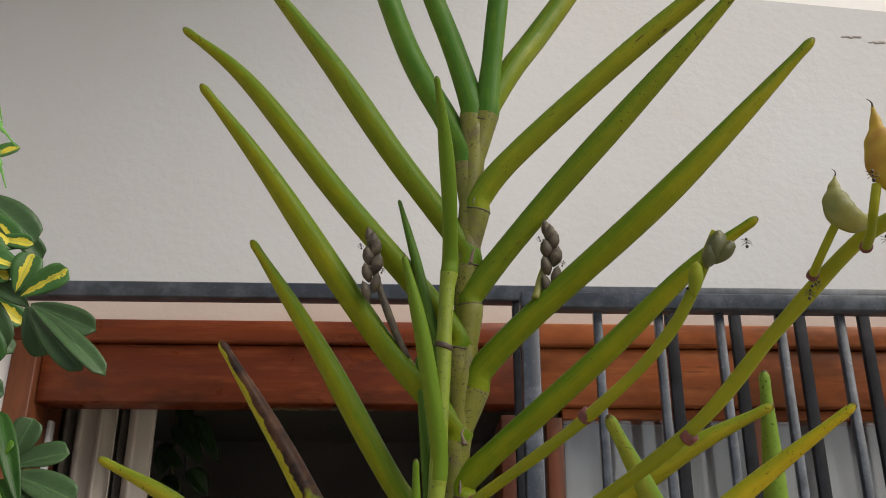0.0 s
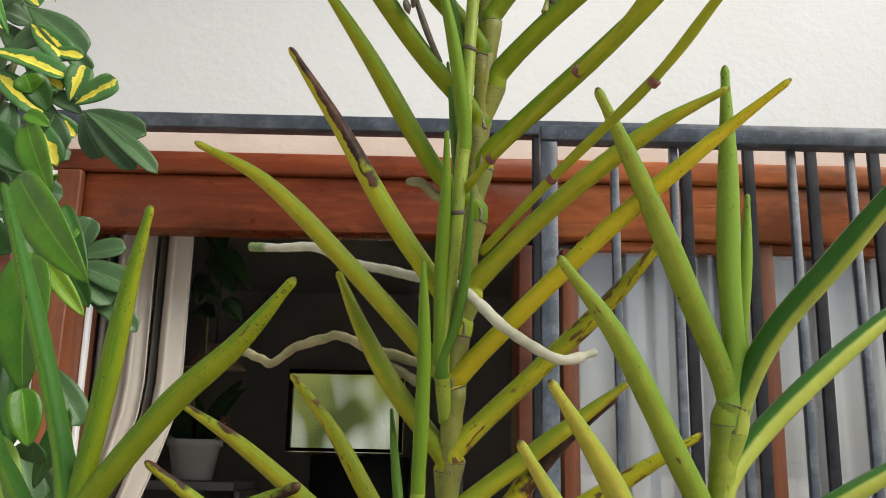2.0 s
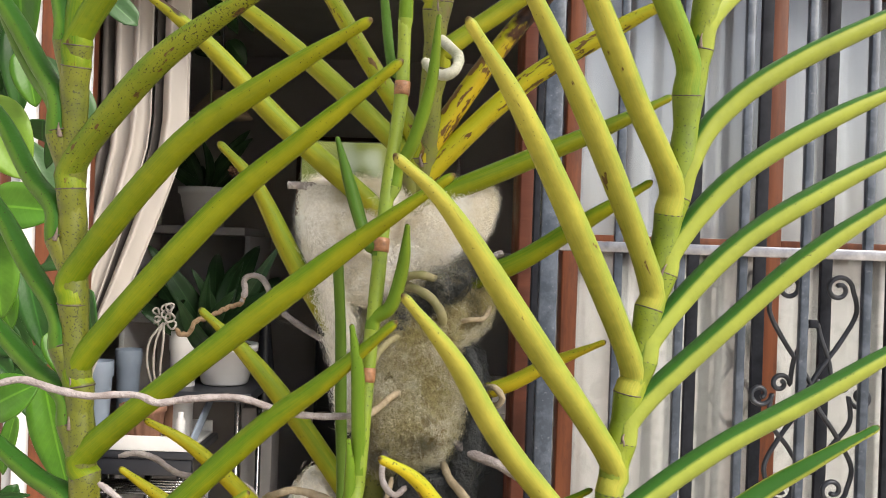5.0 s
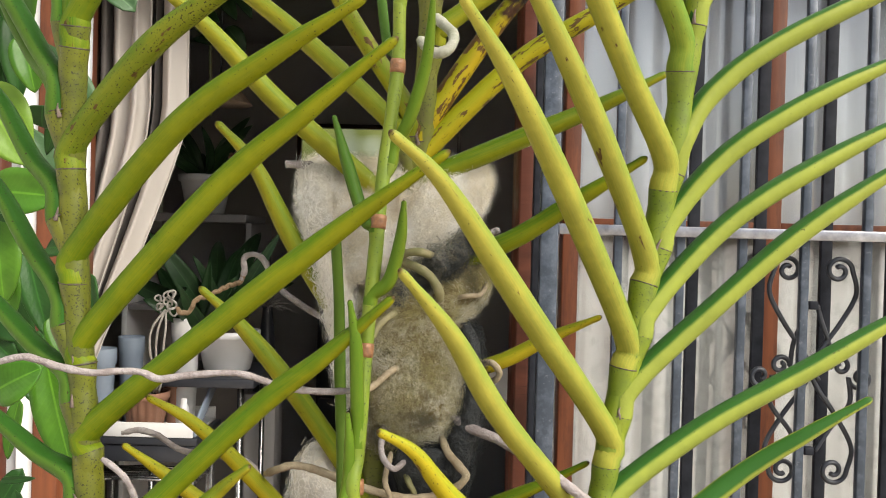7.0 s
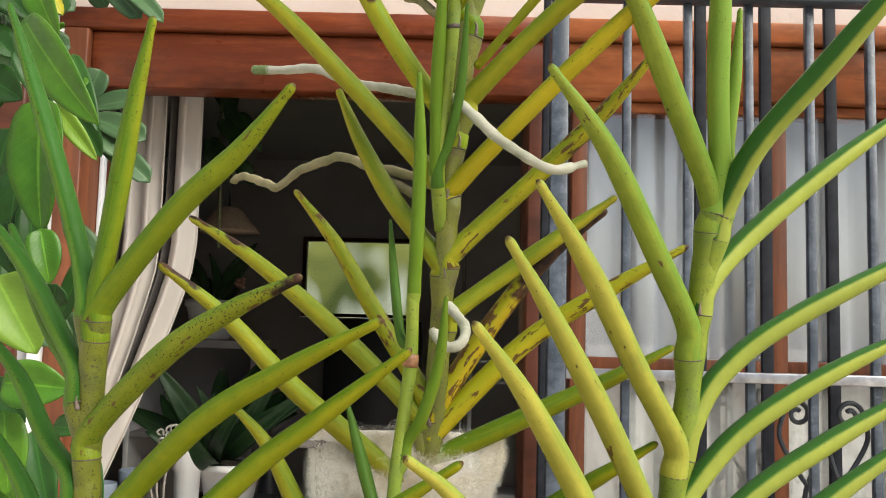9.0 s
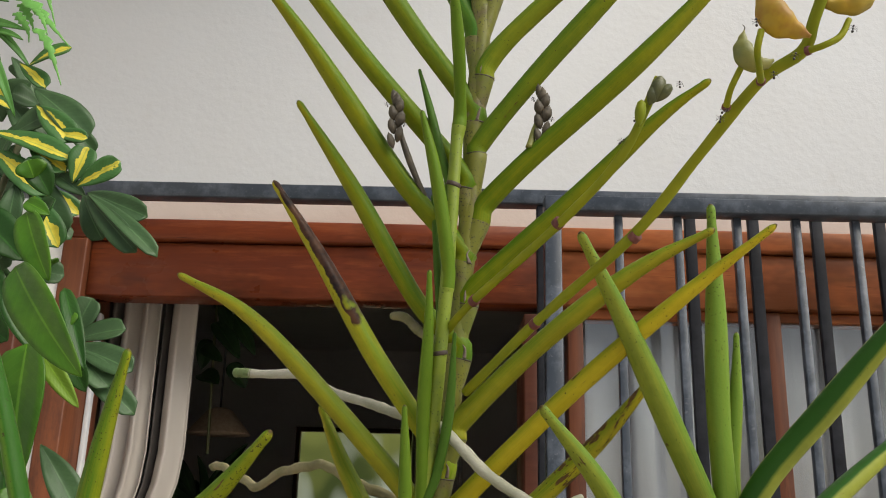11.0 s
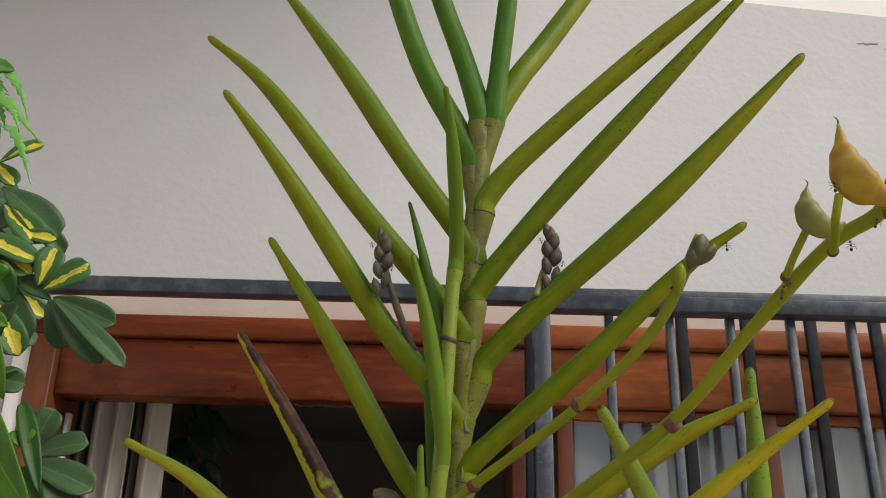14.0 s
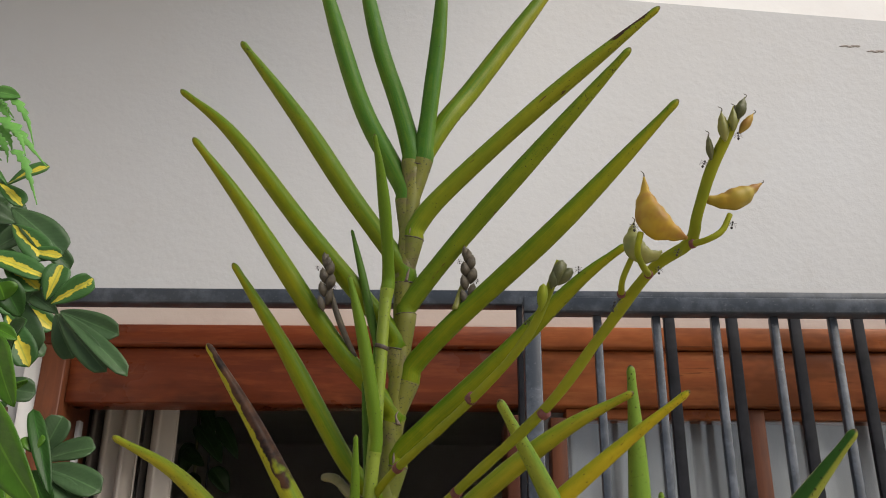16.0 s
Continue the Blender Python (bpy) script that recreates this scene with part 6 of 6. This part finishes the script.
leaf(orchid_l, (-0.0524, 0.4127, 1.525), (0.0449, -0.0136, 0.0557), (0.0735, -0.0214, 0.0791), (0.0996, -0.0289, 0.0994), 4.07, "a")
leaf(orchid_l, (-0.0494, 0.412, 1.497), (0.0531, -0.0139, 0.0514), (0.087, -0.0228, 0.0778), (0.1122, -0.0296, 0.0958), 4.07, "a")
leaf(orchid_l, (-0.0398, 0.4109, 1.462), (0.0442, -0.0125, 0.0514), (0.0665, -0.0184, 0.0698), (0.0877, -0.0244, 0.0889), 3.74, "a")
leaf(orchid_l, (-0.029, 0.4106, 1.461), (0.0215, -0.01, 0.0258), (0.029, -0.0132, 0.0329), (0.035, -0.0157, 0.0379), 3.08, "y")
leaf(orchid_l, (-0.059, 0.4129, 1.603), (-0.0134, 0.0104, 0.0203), (-0.0261, 0.0192, 0.0377), (-0.0416, 0.0303, 0.0615), 3.23, "gg")
leaf(orchid_l, (-0.0588, 0.414, 1.571), (-0.0152, 0.0102, 0.0201), (-0.0303, 0.0197, 0.0396), (-0.0486, 0.0285, 0.056), 3.23, "gg")
leaf(orchid_l, (-0.056, 0.4131, 1.537), (-0.0176, 0.0114, 0.0244), (-0.0322, 0.0199, 0.0429), (-0.0505, 0.0287, 0.0615), 3.23, "gg")
leaf(orchid_l, (-0.0524, 0.4124, 1.513), (-0.0179, 0.0104, 0.0161), (-0.0341, 0.0185, 0.028), (-0.0548, 0.0284, 0.0433), 3.23, "gg")
leaf(orchid_l, (-0.0502, 0.4116, 1.482), (-0.0167, 0.007, 0.0131), (-0.0324, 0.0127, 0.0224), (-0.0487, 0.0187, 0.0331), 3.23, "gg")


# ---- fibre bundle that the central orchid is rooted in ----
def bundle(rings, sides, seed, rough):
    """A lumpy body through rings of (z, centre x, half width, centre y, half depth)."""
    bm = bmesh.new()
    rows = []
    fine = []
    for a, b in zip(rings, rings[1:]):
        for k in range(6):
            fine.append([p + (q - p) * k / 6 for p, q in zip(a, b)])
    fine.append(list(rings[-1]))
    for z, cx, hx, cy, hy in fine:
        row = []
        for k in range(sides):
            a = 6.2832 * k / sides
            c, s = math.cos(a), math.sin(a)
            p = V((cx + hx * math.copysign(abs(c) ** 0.75, c), cy + hy * math.copysign(abs(s) ** 0.75, s), z))
            w = noise.noise(p * 90 + V((seed, 0, 0))) * rough + noise.noise(p * 260 + V((seed, 3, 0))) * rough * 0.45
            row.append(bm.verts.new(p + V((c, s, 0.3 * s)) * w))
        rows.append(row)
    for a, b in zip(rows, rows[1:]):
        for k in range(sides):
            bm.faces.new((a[k], a[(k + 1) % sides], b[(k + 1) % sides], b[k]))
    bm.faces.new(rows[0][::-1])
    bm.faces.new(rows[-1])
    bmesh.ops.recalc_face_normals(bm, faces=list(bm.faces))
    return bm


def fuzz(source, count, length, thick, seed, mat, owner, label, loft=1.0):
    """Woolly curled fibres lying on a body, joined into one part."""
    rnd = random.Random(seed)
    polys = [p for p in source.data.polygons if p.normal.y < 0.45]
    areas = np.cumsum([p.area for p in polys])
    vs, fs = [], []
    for _ in range(count):
        p = polys[int(np.searchsorted(areas, rnd.random() * areas[-1]))]
        n = p.normal
        c = p.center + V((rnd.gauss(0, 1), rnd.gauss(0, 0.6), rnd.gauss(0, 1))) * 0.0008
        a = n.cross(V((rnd.gauss(0, 1), rnd.gauss(0, 1), rnd.gauss(0, 1)))).normalized()
        b = n.cross(a)
        ang, turn = rnd.uniform(0, 6.283), rnd.choice((-1, 1)) * rnd.uniform(0.5, 1.5)
        step = length * rnd.uniform(0.6, 1.4) / 5
        rise = rnd.uniform(0.0, 0.0011) * loft
        base = len(vs)
        for i in range(6):
            h = n * (rise * math.sin(i * 0.63) + 0.0001)
            d = a * math.cos(ang) + b * math.sin(ang)
            s = a * -math.sin(ang) + b * math.cos(ang)
            q = c + h
            vs += [tuple(q + s * thick), tuple(q - s * thick * 0.5 + n * thick), tuple(q - s * thick * 0.5 - n * thick)]
            c = c + d * step
            ang += turn + rnd.gauss(0, 0.35)
        for i in range(5):
            for j in range(3):
                k, l = base + 3 * i + j, base + 3 * i + (j + 1) % 3
                fs.append((k, l, l + 3, k + 3))
    m2 = bpy.data.meshes.new("loose_fibre")
    m2.from_pydata(vs, [], fs)
    m2.materials.append(mat)
    ob = new("loose_fibre", m2)
    ob.parent = owner
    return tagged(ob, label, kind="stuff")


fibre = thing("fibre_bundle", "pale coconut-fibre bundle wrapped round the orchid roots", "plant mount")
upper = part("upper_wrap", bundle([(1.5935, 0.0453, 0.0290, 0.446, 0.010), (1.5905, 0.0453, 0.0305, 0.445, 0.014), (1.5866, 0.0451, 0.0305, 0.444, 0.016), (1.579, 0.0440, 0.0292, 0.443, 0.017), (1.5714, 0.0434, 0.0270, 0.442, 0.017), (1.5638, 0.0440, 0.0248, 0.441, 0.016), (1.552, 0.0450, 0.0215, 0.441, 0.015)], 64, 2.0, 0.0011), M_FIBRE, fibre, "cream fibre wrap")
lower = part("lower_body", bundle([(1.5662, 0.0600, 0.0110, 0.442, 0.012), (1.5586, 0.0590, 0.0170, 0.440, 0.016), (1.5528, 0.0565, 0.0196, 0.438, 0.018), (1.547, 0.0550, 0.0194, 0.437, 0.018), (1.5412, 0.0520, 0.0172, 0.436, 0.018), (1.5355, 0.0512, 0.0166, 0.436, 0.019), (1.5298, 0.0526, 0.0180, 0.436, 0.020), (1.5222, 0.0533, 0.0184, 0.436, 0.021), (1.5145, 0.0528, 0.0182, 0.436, 0.021), (1.505, 0.0523, 0.0168, 0.437, 0.018), (1.4992, 0.0517, 0.0140, 0.438, 0.014), (1.4943, 0.0480, 0.0075, 0.438, 0.008)], 64, 7.0, 0.0017), M_FIBRE_G, fibre, "mossy greenish fibre body")
flap = part("side_flap", bundle([(1.5915, 0.0190, 0.0055, 0.437, 0.008), (1.579, 0.0195, 0.0062, 0.434, 0.008), (1.5638, 0.0225, 0.0055, 0.432, 0.007), (1.547, 0.0270, 0.0042, 0.430, 0.006), (1.530, 0.0300, 0.0030, 0.430, 0.005), (1.512, 0.0315, 0.0016, 0.430, 0.004)], 28, 4.0, 0.0007), M_FIBRE_W, fibre, "white fibre flap")
lump = part("lower_flap", bundle([(1.495, 0.0210, 0.0045, 0.440, 0.006), (1.486, 0.0200, 0.0085, 0.440, 0.009), (1.474, 0.0205, 0.0105, 0.441, 0.010), (1.456, 0.0220, 0.0120, 0.441, 0.011), (1.430, 0.0250, 0.0130, 0.441, 0.011)], 32, 5.0, 0.0012), M_FIBRE_W, fibre, "white fibre flap")
net = part("net_patch", bundle([(1.540, 0.0690, 0.0016, 0.433, 0.008), (1.533, 0.0712, 0.0030, 0.432, 0.010), (1.524, 0.0728, 0.0030, 0.430, 0.011), (1.512, 0.0720, 0.0036, 0.429, 0.012), (1.502, 0.0690, 0.0050, 0.428, 0.011), (1.490, 0.0670, 0.0045, 0.428, 0.009), (1.482, 0.0655, 0.0040, 0.428, 0.008)], 32, 9.0, 0.0012), M_NET, fibre, "black shade-net patch")
net2 = part("net_patch", bundle([(1.4995, 0.0590, 0.0110, 0.4215, 0.005), (1.493, 0.0580, 0.0120, 0.4225, 0.006), (1.480, 0.0600, 0.0100, 0.430, 0.010), (1.455, 0.0600, 0.0100, 0.434, 0.012)], 32, 12.0, 0.0016), M_NET, fibre, "black shade-net patch")
band = bmesh.new()
tube(band, [p + V((0, 0.0012 * math.sin(9.1 * i), 0.0014 * math.sin(5.7 * i))) for i, p in enumerate(spline([(0.0722, 0.4290, 1.5693), (0.0645, 0.4225, 1.5618), (0.0564, 0.4205, 1.5552), (0.0492, 0.4215, 1.5494), (0.0446, 0.4250, 1.5416)], 40))], lambda u: 0.0052 * (0.75 + 0.3 * math.sin(u * 11) * math.sin(u * 23 + 1)), 16)
band = part("net_fold", band, M_NET, fibre, "black shade-net fold")
fuzz(upper, 52000, 0.0036, 0.000029, 1, M_WOOL, upper, "woolly cream fibres", 2.4)
fuzz(upper, 3200, 0.0100, 0.000018, 11, M_WOOL_W, upper, "stray white fibres standing off the wrap", 3.6)
fuzz(flap, 9000, 0.0042, 0.000042, 2, M_WOOL_W, flap, "woolly white fibres", 1.8)
fuzz(flap, 1100, 0.0100, 0.000018, 12, M_WOOL_W, flap, "stray white fibres standing off the flap", 3.2)
fuzz(lower, 52000, 0.0034, 0.000027, 3, M_WOOL_G, lower, "woolly mossy fibres", 2.0)
fuzz(lower, 900, 0.0080, 0.000018, 13, M_WOOL_W, lower, "stray pale fibres", 3.0)
fuzz(net, 1800, 0.0060, 0.000050, 5, M_NET, net, "frayed black net threads", 2.0)
fuzz(net2, 1500, 0.0050, 0.000055, 6, M_NET, net2, "frayed black net threads")
fuzz(band, 5200, 0.0042, 0.000036, 7, M_WOOL_N, band, "grey fibres caught on the net", 1.4)
fuzz(lump, 3000, 0.0045, 0.000055, 4, M_WOOL, lump, "woolly white fibres")


# stand that carries the three plants, below the view
stand = thing("plant_stand", "plain wooden plant stand carrying the orchids", "plant stand")
part("shelf", boxed(-0.16, 0.24, 0.32, 0.52, 1.375, 1.40, bevel=0.003), M_WOOD_D, stand)
for x in (-0.14, 0.22):
    for y in (0.34, 0.50):
        part("leg", boxed(x - 0.012, x + 0.012, y - 0.012, y + 0.012, 0.0, 1.3745, bevel=0.002), M_WOOD_D, stand)


# ---- foliage beside the door ----
umbrella_tree = thing("umbrella_tree", "variegated umbrella tree with green and yellow leaflets", "shrub")
climber = thing("climbing_plant", "bright green broad-leaved climber beside the door", "climber")
blade(umbrella_tree, (-0.301, 0.935, 1.979), (0.010, 0.000, 0.037), 0.024, M_UMB_V)
blade(umbrella_tree, (-0.294, 0.930, 1.974), (0.038, 0.000, 0.026), 0.021, M_UMB_V)
blade(umbrella_tree, (-0.289, 0.940, 1.968), (-0.029, 0.000, 0.020), 0.017, M_UMB)
blade(umbrella_tree, (-0.285, 0.925, 1.963), (0.024, 0.000, -0.043), 0.022, M_UMB)
blade(umbrella_tree, (-0.278, 0.915, 1.960), (0.060, -0.020, -0.060), 0.021, M_UMB)
blade(umbrella_tree, (-0.274, 0.910, 1.959), (0.077, -0.020, -0.064), 0.017, M_UMB)
blade(umbrella_tree, (-0.279, 0.920, 1.964), (0.062, -0.010, -0.026), 0.022, M_UMB)
blade(umbrella_tree, (-0.360, 0.950, 2.084), (0.062, 0.000, -0.051), 0.033, M_UMB)
blade(umbrella_tree, (-0.350, 0.940, 2.061), (0.042, 0.000, -0.038), 0.026, M_UMB_V)
blade(umbrella_tree, (-0.349, 0.935, 2.020), (0.040, 0.000, -0.030), 0.030, M_UMB_V)
blade(umbrella_tree, (-0.369, 0.950, 2.110), (0.040, 0.000, 0.021), 0.018, M_UMB_V)
blade(umbrella_tree, (-0.334, 0.930, 1.965), (0.031, 0.000, -0.052), 0.025, M_UMB_V)
blade(umbrella_tree, (-0.384, 0.960, 2.117), (0.030, 0.000, -0.027), 0.021, M_UMB_V)
blade(umbrella_tree, (-0.358, 0.960, 1.999), (0.034, 0.000, -0.010), 0.021, M_UMB)
blade(umbrella_tree, (-0.298, 0.975, 1.833), (0.051, 0.000, 0.014), 0.027, M_UMB)
blade(umbrella_tree, (-0.293, 0.965, 1.828), (0.064, -0.010, -0.024), 0.028, M_UMB)
blade(umbrella_tree, (-0.303, 0.985, 1.836), (0.016, 0.000, 0.043), 0.025, M_UMB)
blade(umbrella_tree, (-0.291, 0.960, 1.825), (0.044, -0.010, -0.037), 0.025, M_UMB)
blade(umbrella_tree, (-0.384, 0.935, 2.012), (0.060, 0.000, -0.046), 0.027, M_UMB_V)
blade(umbrella_tree, (-0.384, 0.930, 2.028), (0.081, 0.000, -0.027), 0.024, M_UMB_V)
blade(umbrella_tree, (-0.358, 0.945, 2.007), (0.054, 0.000, -0.075), 0.027, M_UMB)
blade(umbrella_tree, (-0.331, 0.940, 2.032), (0.036, 0.000, -0.005), 0.015, M_UMB_V)
blade(umbrella_tree, (-0.351, 0.930, 1.977), (-0.002, 0.000, -0.046), 0.021, M_UMB)
blade(umbrella_tree, (-0.377, 0.950, 2.031), (0.047, 0.000, 0.031), 0.025, M_UMB)
blade(umbrella_tree, (-0.301, 0.970, 1.823), (0.077, -0.010, -0.058), 0.024, M_UMB)
blade(umbrella_tree, (-0.314, 0.980, 1.738), (0.041, 0.000, -0.058), 0.028, M_UMB)
blade(umbrella_tree, (-0.316, 0.980, 1.652), (0.027, 0.000, -0.046), 0.040, M_UMB)
blade(umbrella_tree, (-0.326, 0.970, 1.660), (0.021, 0.000, -0.051), 0.034, M_UMB)
blade(climber, (-0.241, 0.730, 1.840), (0.064, -0.020, -0.078), 0.032, M_BROAD)
blade(climber, (-0.238, 0.760, 1.792), (0.006, 0.000, -0.098), 0.041, M_BROAD)
blade(climber, (-0.234, 0.770, 1.790), (0.034, 0.000, -0.041), 0.014, M_PALE)
blade(climber, (-0.224, 0.740, 1.695), (0.009, 0.000, -0.038), 0.022, M_BROAD)
blade(climber, (-0.264, 0.780, 1.897), (0.025, 0.000, -0.054), 0.025, M_BROAD)
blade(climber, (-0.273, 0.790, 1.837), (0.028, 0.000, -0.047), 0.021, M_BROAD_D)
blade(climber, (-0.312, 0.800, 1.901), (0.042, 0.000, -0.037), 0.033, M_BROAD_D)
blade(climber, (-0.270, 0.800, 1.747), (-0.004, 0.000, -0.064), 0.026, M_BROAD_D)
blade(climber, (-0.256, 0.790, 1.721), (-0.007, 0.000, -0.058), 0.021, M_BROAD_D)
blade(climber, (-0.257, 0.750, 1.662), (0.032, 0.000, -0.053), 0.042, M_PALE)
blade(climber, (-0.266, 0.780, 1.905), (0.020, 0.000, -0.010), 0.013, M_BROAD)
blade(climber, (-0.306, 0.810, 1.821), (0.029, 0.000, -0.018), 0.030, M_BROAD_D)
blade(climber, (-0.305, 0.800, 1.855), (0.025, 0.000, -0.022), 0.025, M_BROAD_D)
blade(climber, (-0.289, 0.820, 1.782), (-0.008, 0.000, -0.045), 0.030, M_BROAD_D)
blade(climber, (-0.238, 0.730, 1.590), (0.046, 0.000, -0.003), 0.032, M_BROAD)
blade(climber, (-0.247, 0.750, 1.546), (0.016, 0.000, -0.040), 0.026, M_BROAD)
blade(climber, (-0.255, 0.780, 1.504), (0.017, 0.000, -0.019), 0.023, M_BROAD_D)
blade(climber, (-0.230, 0.720, 1.458), (0.032, 0.000, 0.017), 0.031, M_BROAD)
blade(climber, (-0.213, 0.760, 1.476), (0.021, 0.000, -0.083), 0.029, M_BROAD)
blade(climber, (-0.240, 0.740, 1.571), (0.007, 0.000, -0.057), 0.028, M_BROAD)
blade(climber, (-0.199, 0.800, 1.533), (0.006, 0.000, -0.037), 0.014, M_BROAD_D)
blade(climber, (-0.222, 0.790, 1.502), (0.012, 0.000, -0.033), 0.018, M_BROAD)
blade(climber, (-0.251, 0.780, 1.721), (0.007, 0.000, -0.064), 0.021, M_BROAD_D)
blade(climber, (-0.272, 0.790, 1.706), (0.017, 0.000, -0.045), 0.028, M_BROAD_D)
blade(climber, (-0.260, 0.780, 1.485), (0.017, 0.000, -0.016), 0.018, M_BROAD_D)
blade(climber, (-0.243, 0.760, 1.389), (0.024, 0.000, 0.002), 0.005, M_BROAD_D)
frond(umbrella_tree, [(-0.3805, 0.930, 2.1988), (-0.3710, 0.930, 2.1991), (-0.3588, 0.930, 2.1863), (-0.3484, 0.930, 2.1683), (-0.3400, 0.930, 2.1456)], 0.0085)
frond(umbrella_tree, [(-0.3802, 0.925, 2.1733), (-0.3675, 0.925, 2.1660), (-0.3543, 0.925, 2.1555), (-0.3382, 0.925, 2.1383), (-0.3195, 0.925, 2.1178)], 0.0120)
frond(umbrella_tree, [(-0.3521, 0.915, 2.1309), (-0.3419, 0.915, 2.1232), (-0.3339, 0.915, 2.1100), (-0.3263, 0.915, 2.0934), (-0.3171, 0.915, 2.0712)], 0.0085)
frond(umbrella_tree, [(-0.3901, 0.935, 2.1964), (-0.3817, 0.935, 2.1887), (-0.3732, 0.935, 2.1804), (-0.3666, 0.935, 2.1761)], 0.0090)
frond(umbrella_tree, [(-0.3783, 0.930, 2.1674), (-0.3709, 0.930, 2.1586), (-0.3644, 0.930, 2.1486), (-0.3593, 0.930, 2.1349)], 0.0090)
frond(umbrella_tree, [(-0.3577, 0.920, 2.1556), (-0.3502, 0.920, 2.1482), (-0.3449, 0.920, 2.1383), (-0.3405, 0.920, 2.1273)], 0.0050)
frond(umbrella_tree, [(-0.3967, 0.940, 2.2061), (-0.3887, 0.940, 2.2010), (-0.3802, 0.940, 2.1933), (-0.3713, 0.940, 2.1830)], 0.0075)
frond(umbrella_tree, [(-0.3863, 0.940, 2.1635), (-0.3773, 0.940, 2.1528), (-0.3705, 0.940, 2.1415), (-0.3681, 0.940, 2.1302)], 0.0100)
blade(umbrella_tree, (-0.3915, 0.930, 2.2078), (0.028, 0.000, -0.006), 0.016, M_FERN)
for pts in ([(-0.50, 0.98, 0.0), (-0.47, 0.98, 1.0), (-0.42, 0.96, 1.75), (-0.36, 0.94, 2.02)], [(-0.47, 0.98, 1.0), (-0.45, 0.97, 1.5), (-0.38, 0.97, 1.90)], [(-0.42, 0.96, 1.75), (-0.44, 0.95, 2.0), (-0.42, 0.94, 2.2)]):
    bm = bmesh.new()
    tube(bm, spline(pts, 30), lambda u: 0.008 * (1 - 0.6 * u), 8)
    part("stem", bm, M_TWIG, umbrella_tree)
for pts in ([(-0.42, 0.80, 0.0), (-0.40, 0.79, 0.9), (-0.36, 0.77, 1.5), (-0.33, 0.76, 1.95)], [(-0.36, 0.77, 1.4), (-0.30, 0.76, 1.6), (-0.27, 0.75, 1.75)]):
    bm = bmesh.new()
    tube(bm, spline(pts, 30), lambda u: 0.005 * (1 - 0.5 * u), 8)
    part("stem", bm, M_TWIG, climber)
# depth of the two shrubs: more leaves further in
rnd = random.Random(4)
for k in range(70):
    z = rnd.uniform(1.1, 2.25)
    x = rnd.uniform(-0.62, -0.47) - 0.06 * (z < 1.7) + 0.10 * (z - 1.6)
    blade(umbrella_tree, (x, rnd.uniform(0.95, 1.12), z), (rnd.uniform(-0.02, 0.06), rnd.uniform(-0.05, 0.02), rnd.uniform(-0.08, 0.02)), rnd.uniform(0.022, 0.034), rnd.choice((M_UMB_V, M_UMB, M_UMB)))
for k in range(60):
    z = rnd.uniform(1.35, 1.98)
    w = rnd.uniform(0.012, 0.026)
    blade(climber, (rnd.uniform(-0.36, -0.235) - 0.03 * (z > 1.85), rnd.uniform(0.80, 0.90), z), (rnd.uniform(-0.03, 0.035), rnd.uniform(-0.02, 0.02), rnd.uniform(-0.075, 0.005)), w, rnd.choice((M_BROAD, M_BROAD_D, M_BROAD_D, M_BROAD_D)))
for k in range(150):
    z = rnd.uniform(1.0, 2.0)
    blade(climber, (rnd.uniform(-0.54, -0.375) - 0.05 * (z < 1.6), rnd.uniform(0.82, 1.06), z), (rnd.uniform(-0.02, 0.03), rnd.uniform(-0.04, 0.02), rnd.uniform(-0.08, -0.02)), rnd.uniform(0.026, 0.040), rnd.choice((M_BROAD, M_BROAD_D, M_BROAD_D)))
for k in range(30):
    blade(umbrella_tree, (rnd.uniform(-0.43, -0.345), rnd.uniform(0.97, 1.03), rnd.uniform(1.90, 2.12)), (rnd.uniform(-0.02, 0.045), rnd.uniform(-0.03, 0.02), rnd.uniform(-0.06, 0.02)), rnd.uniform(0.018, 0.028), rnd.choice((M_UMB_V, M_UMB, M_UMB)))
# a few ferny sprays over the top
for k in range(14):
    a = rnd.uniform(-0.9, 0.3)
    blade(umbrella_tree, (-0.47 + 0.004 * k, 0.95, 2.215 - 0.006 * k), (0.07 * math.cos(a) * rnd.uniform(0.5, 1), rnd.uniform(-0.02, 0.02), 0.08 * math.sin(a) - 0.03), 0.010, M_FERN, droop=0.25)
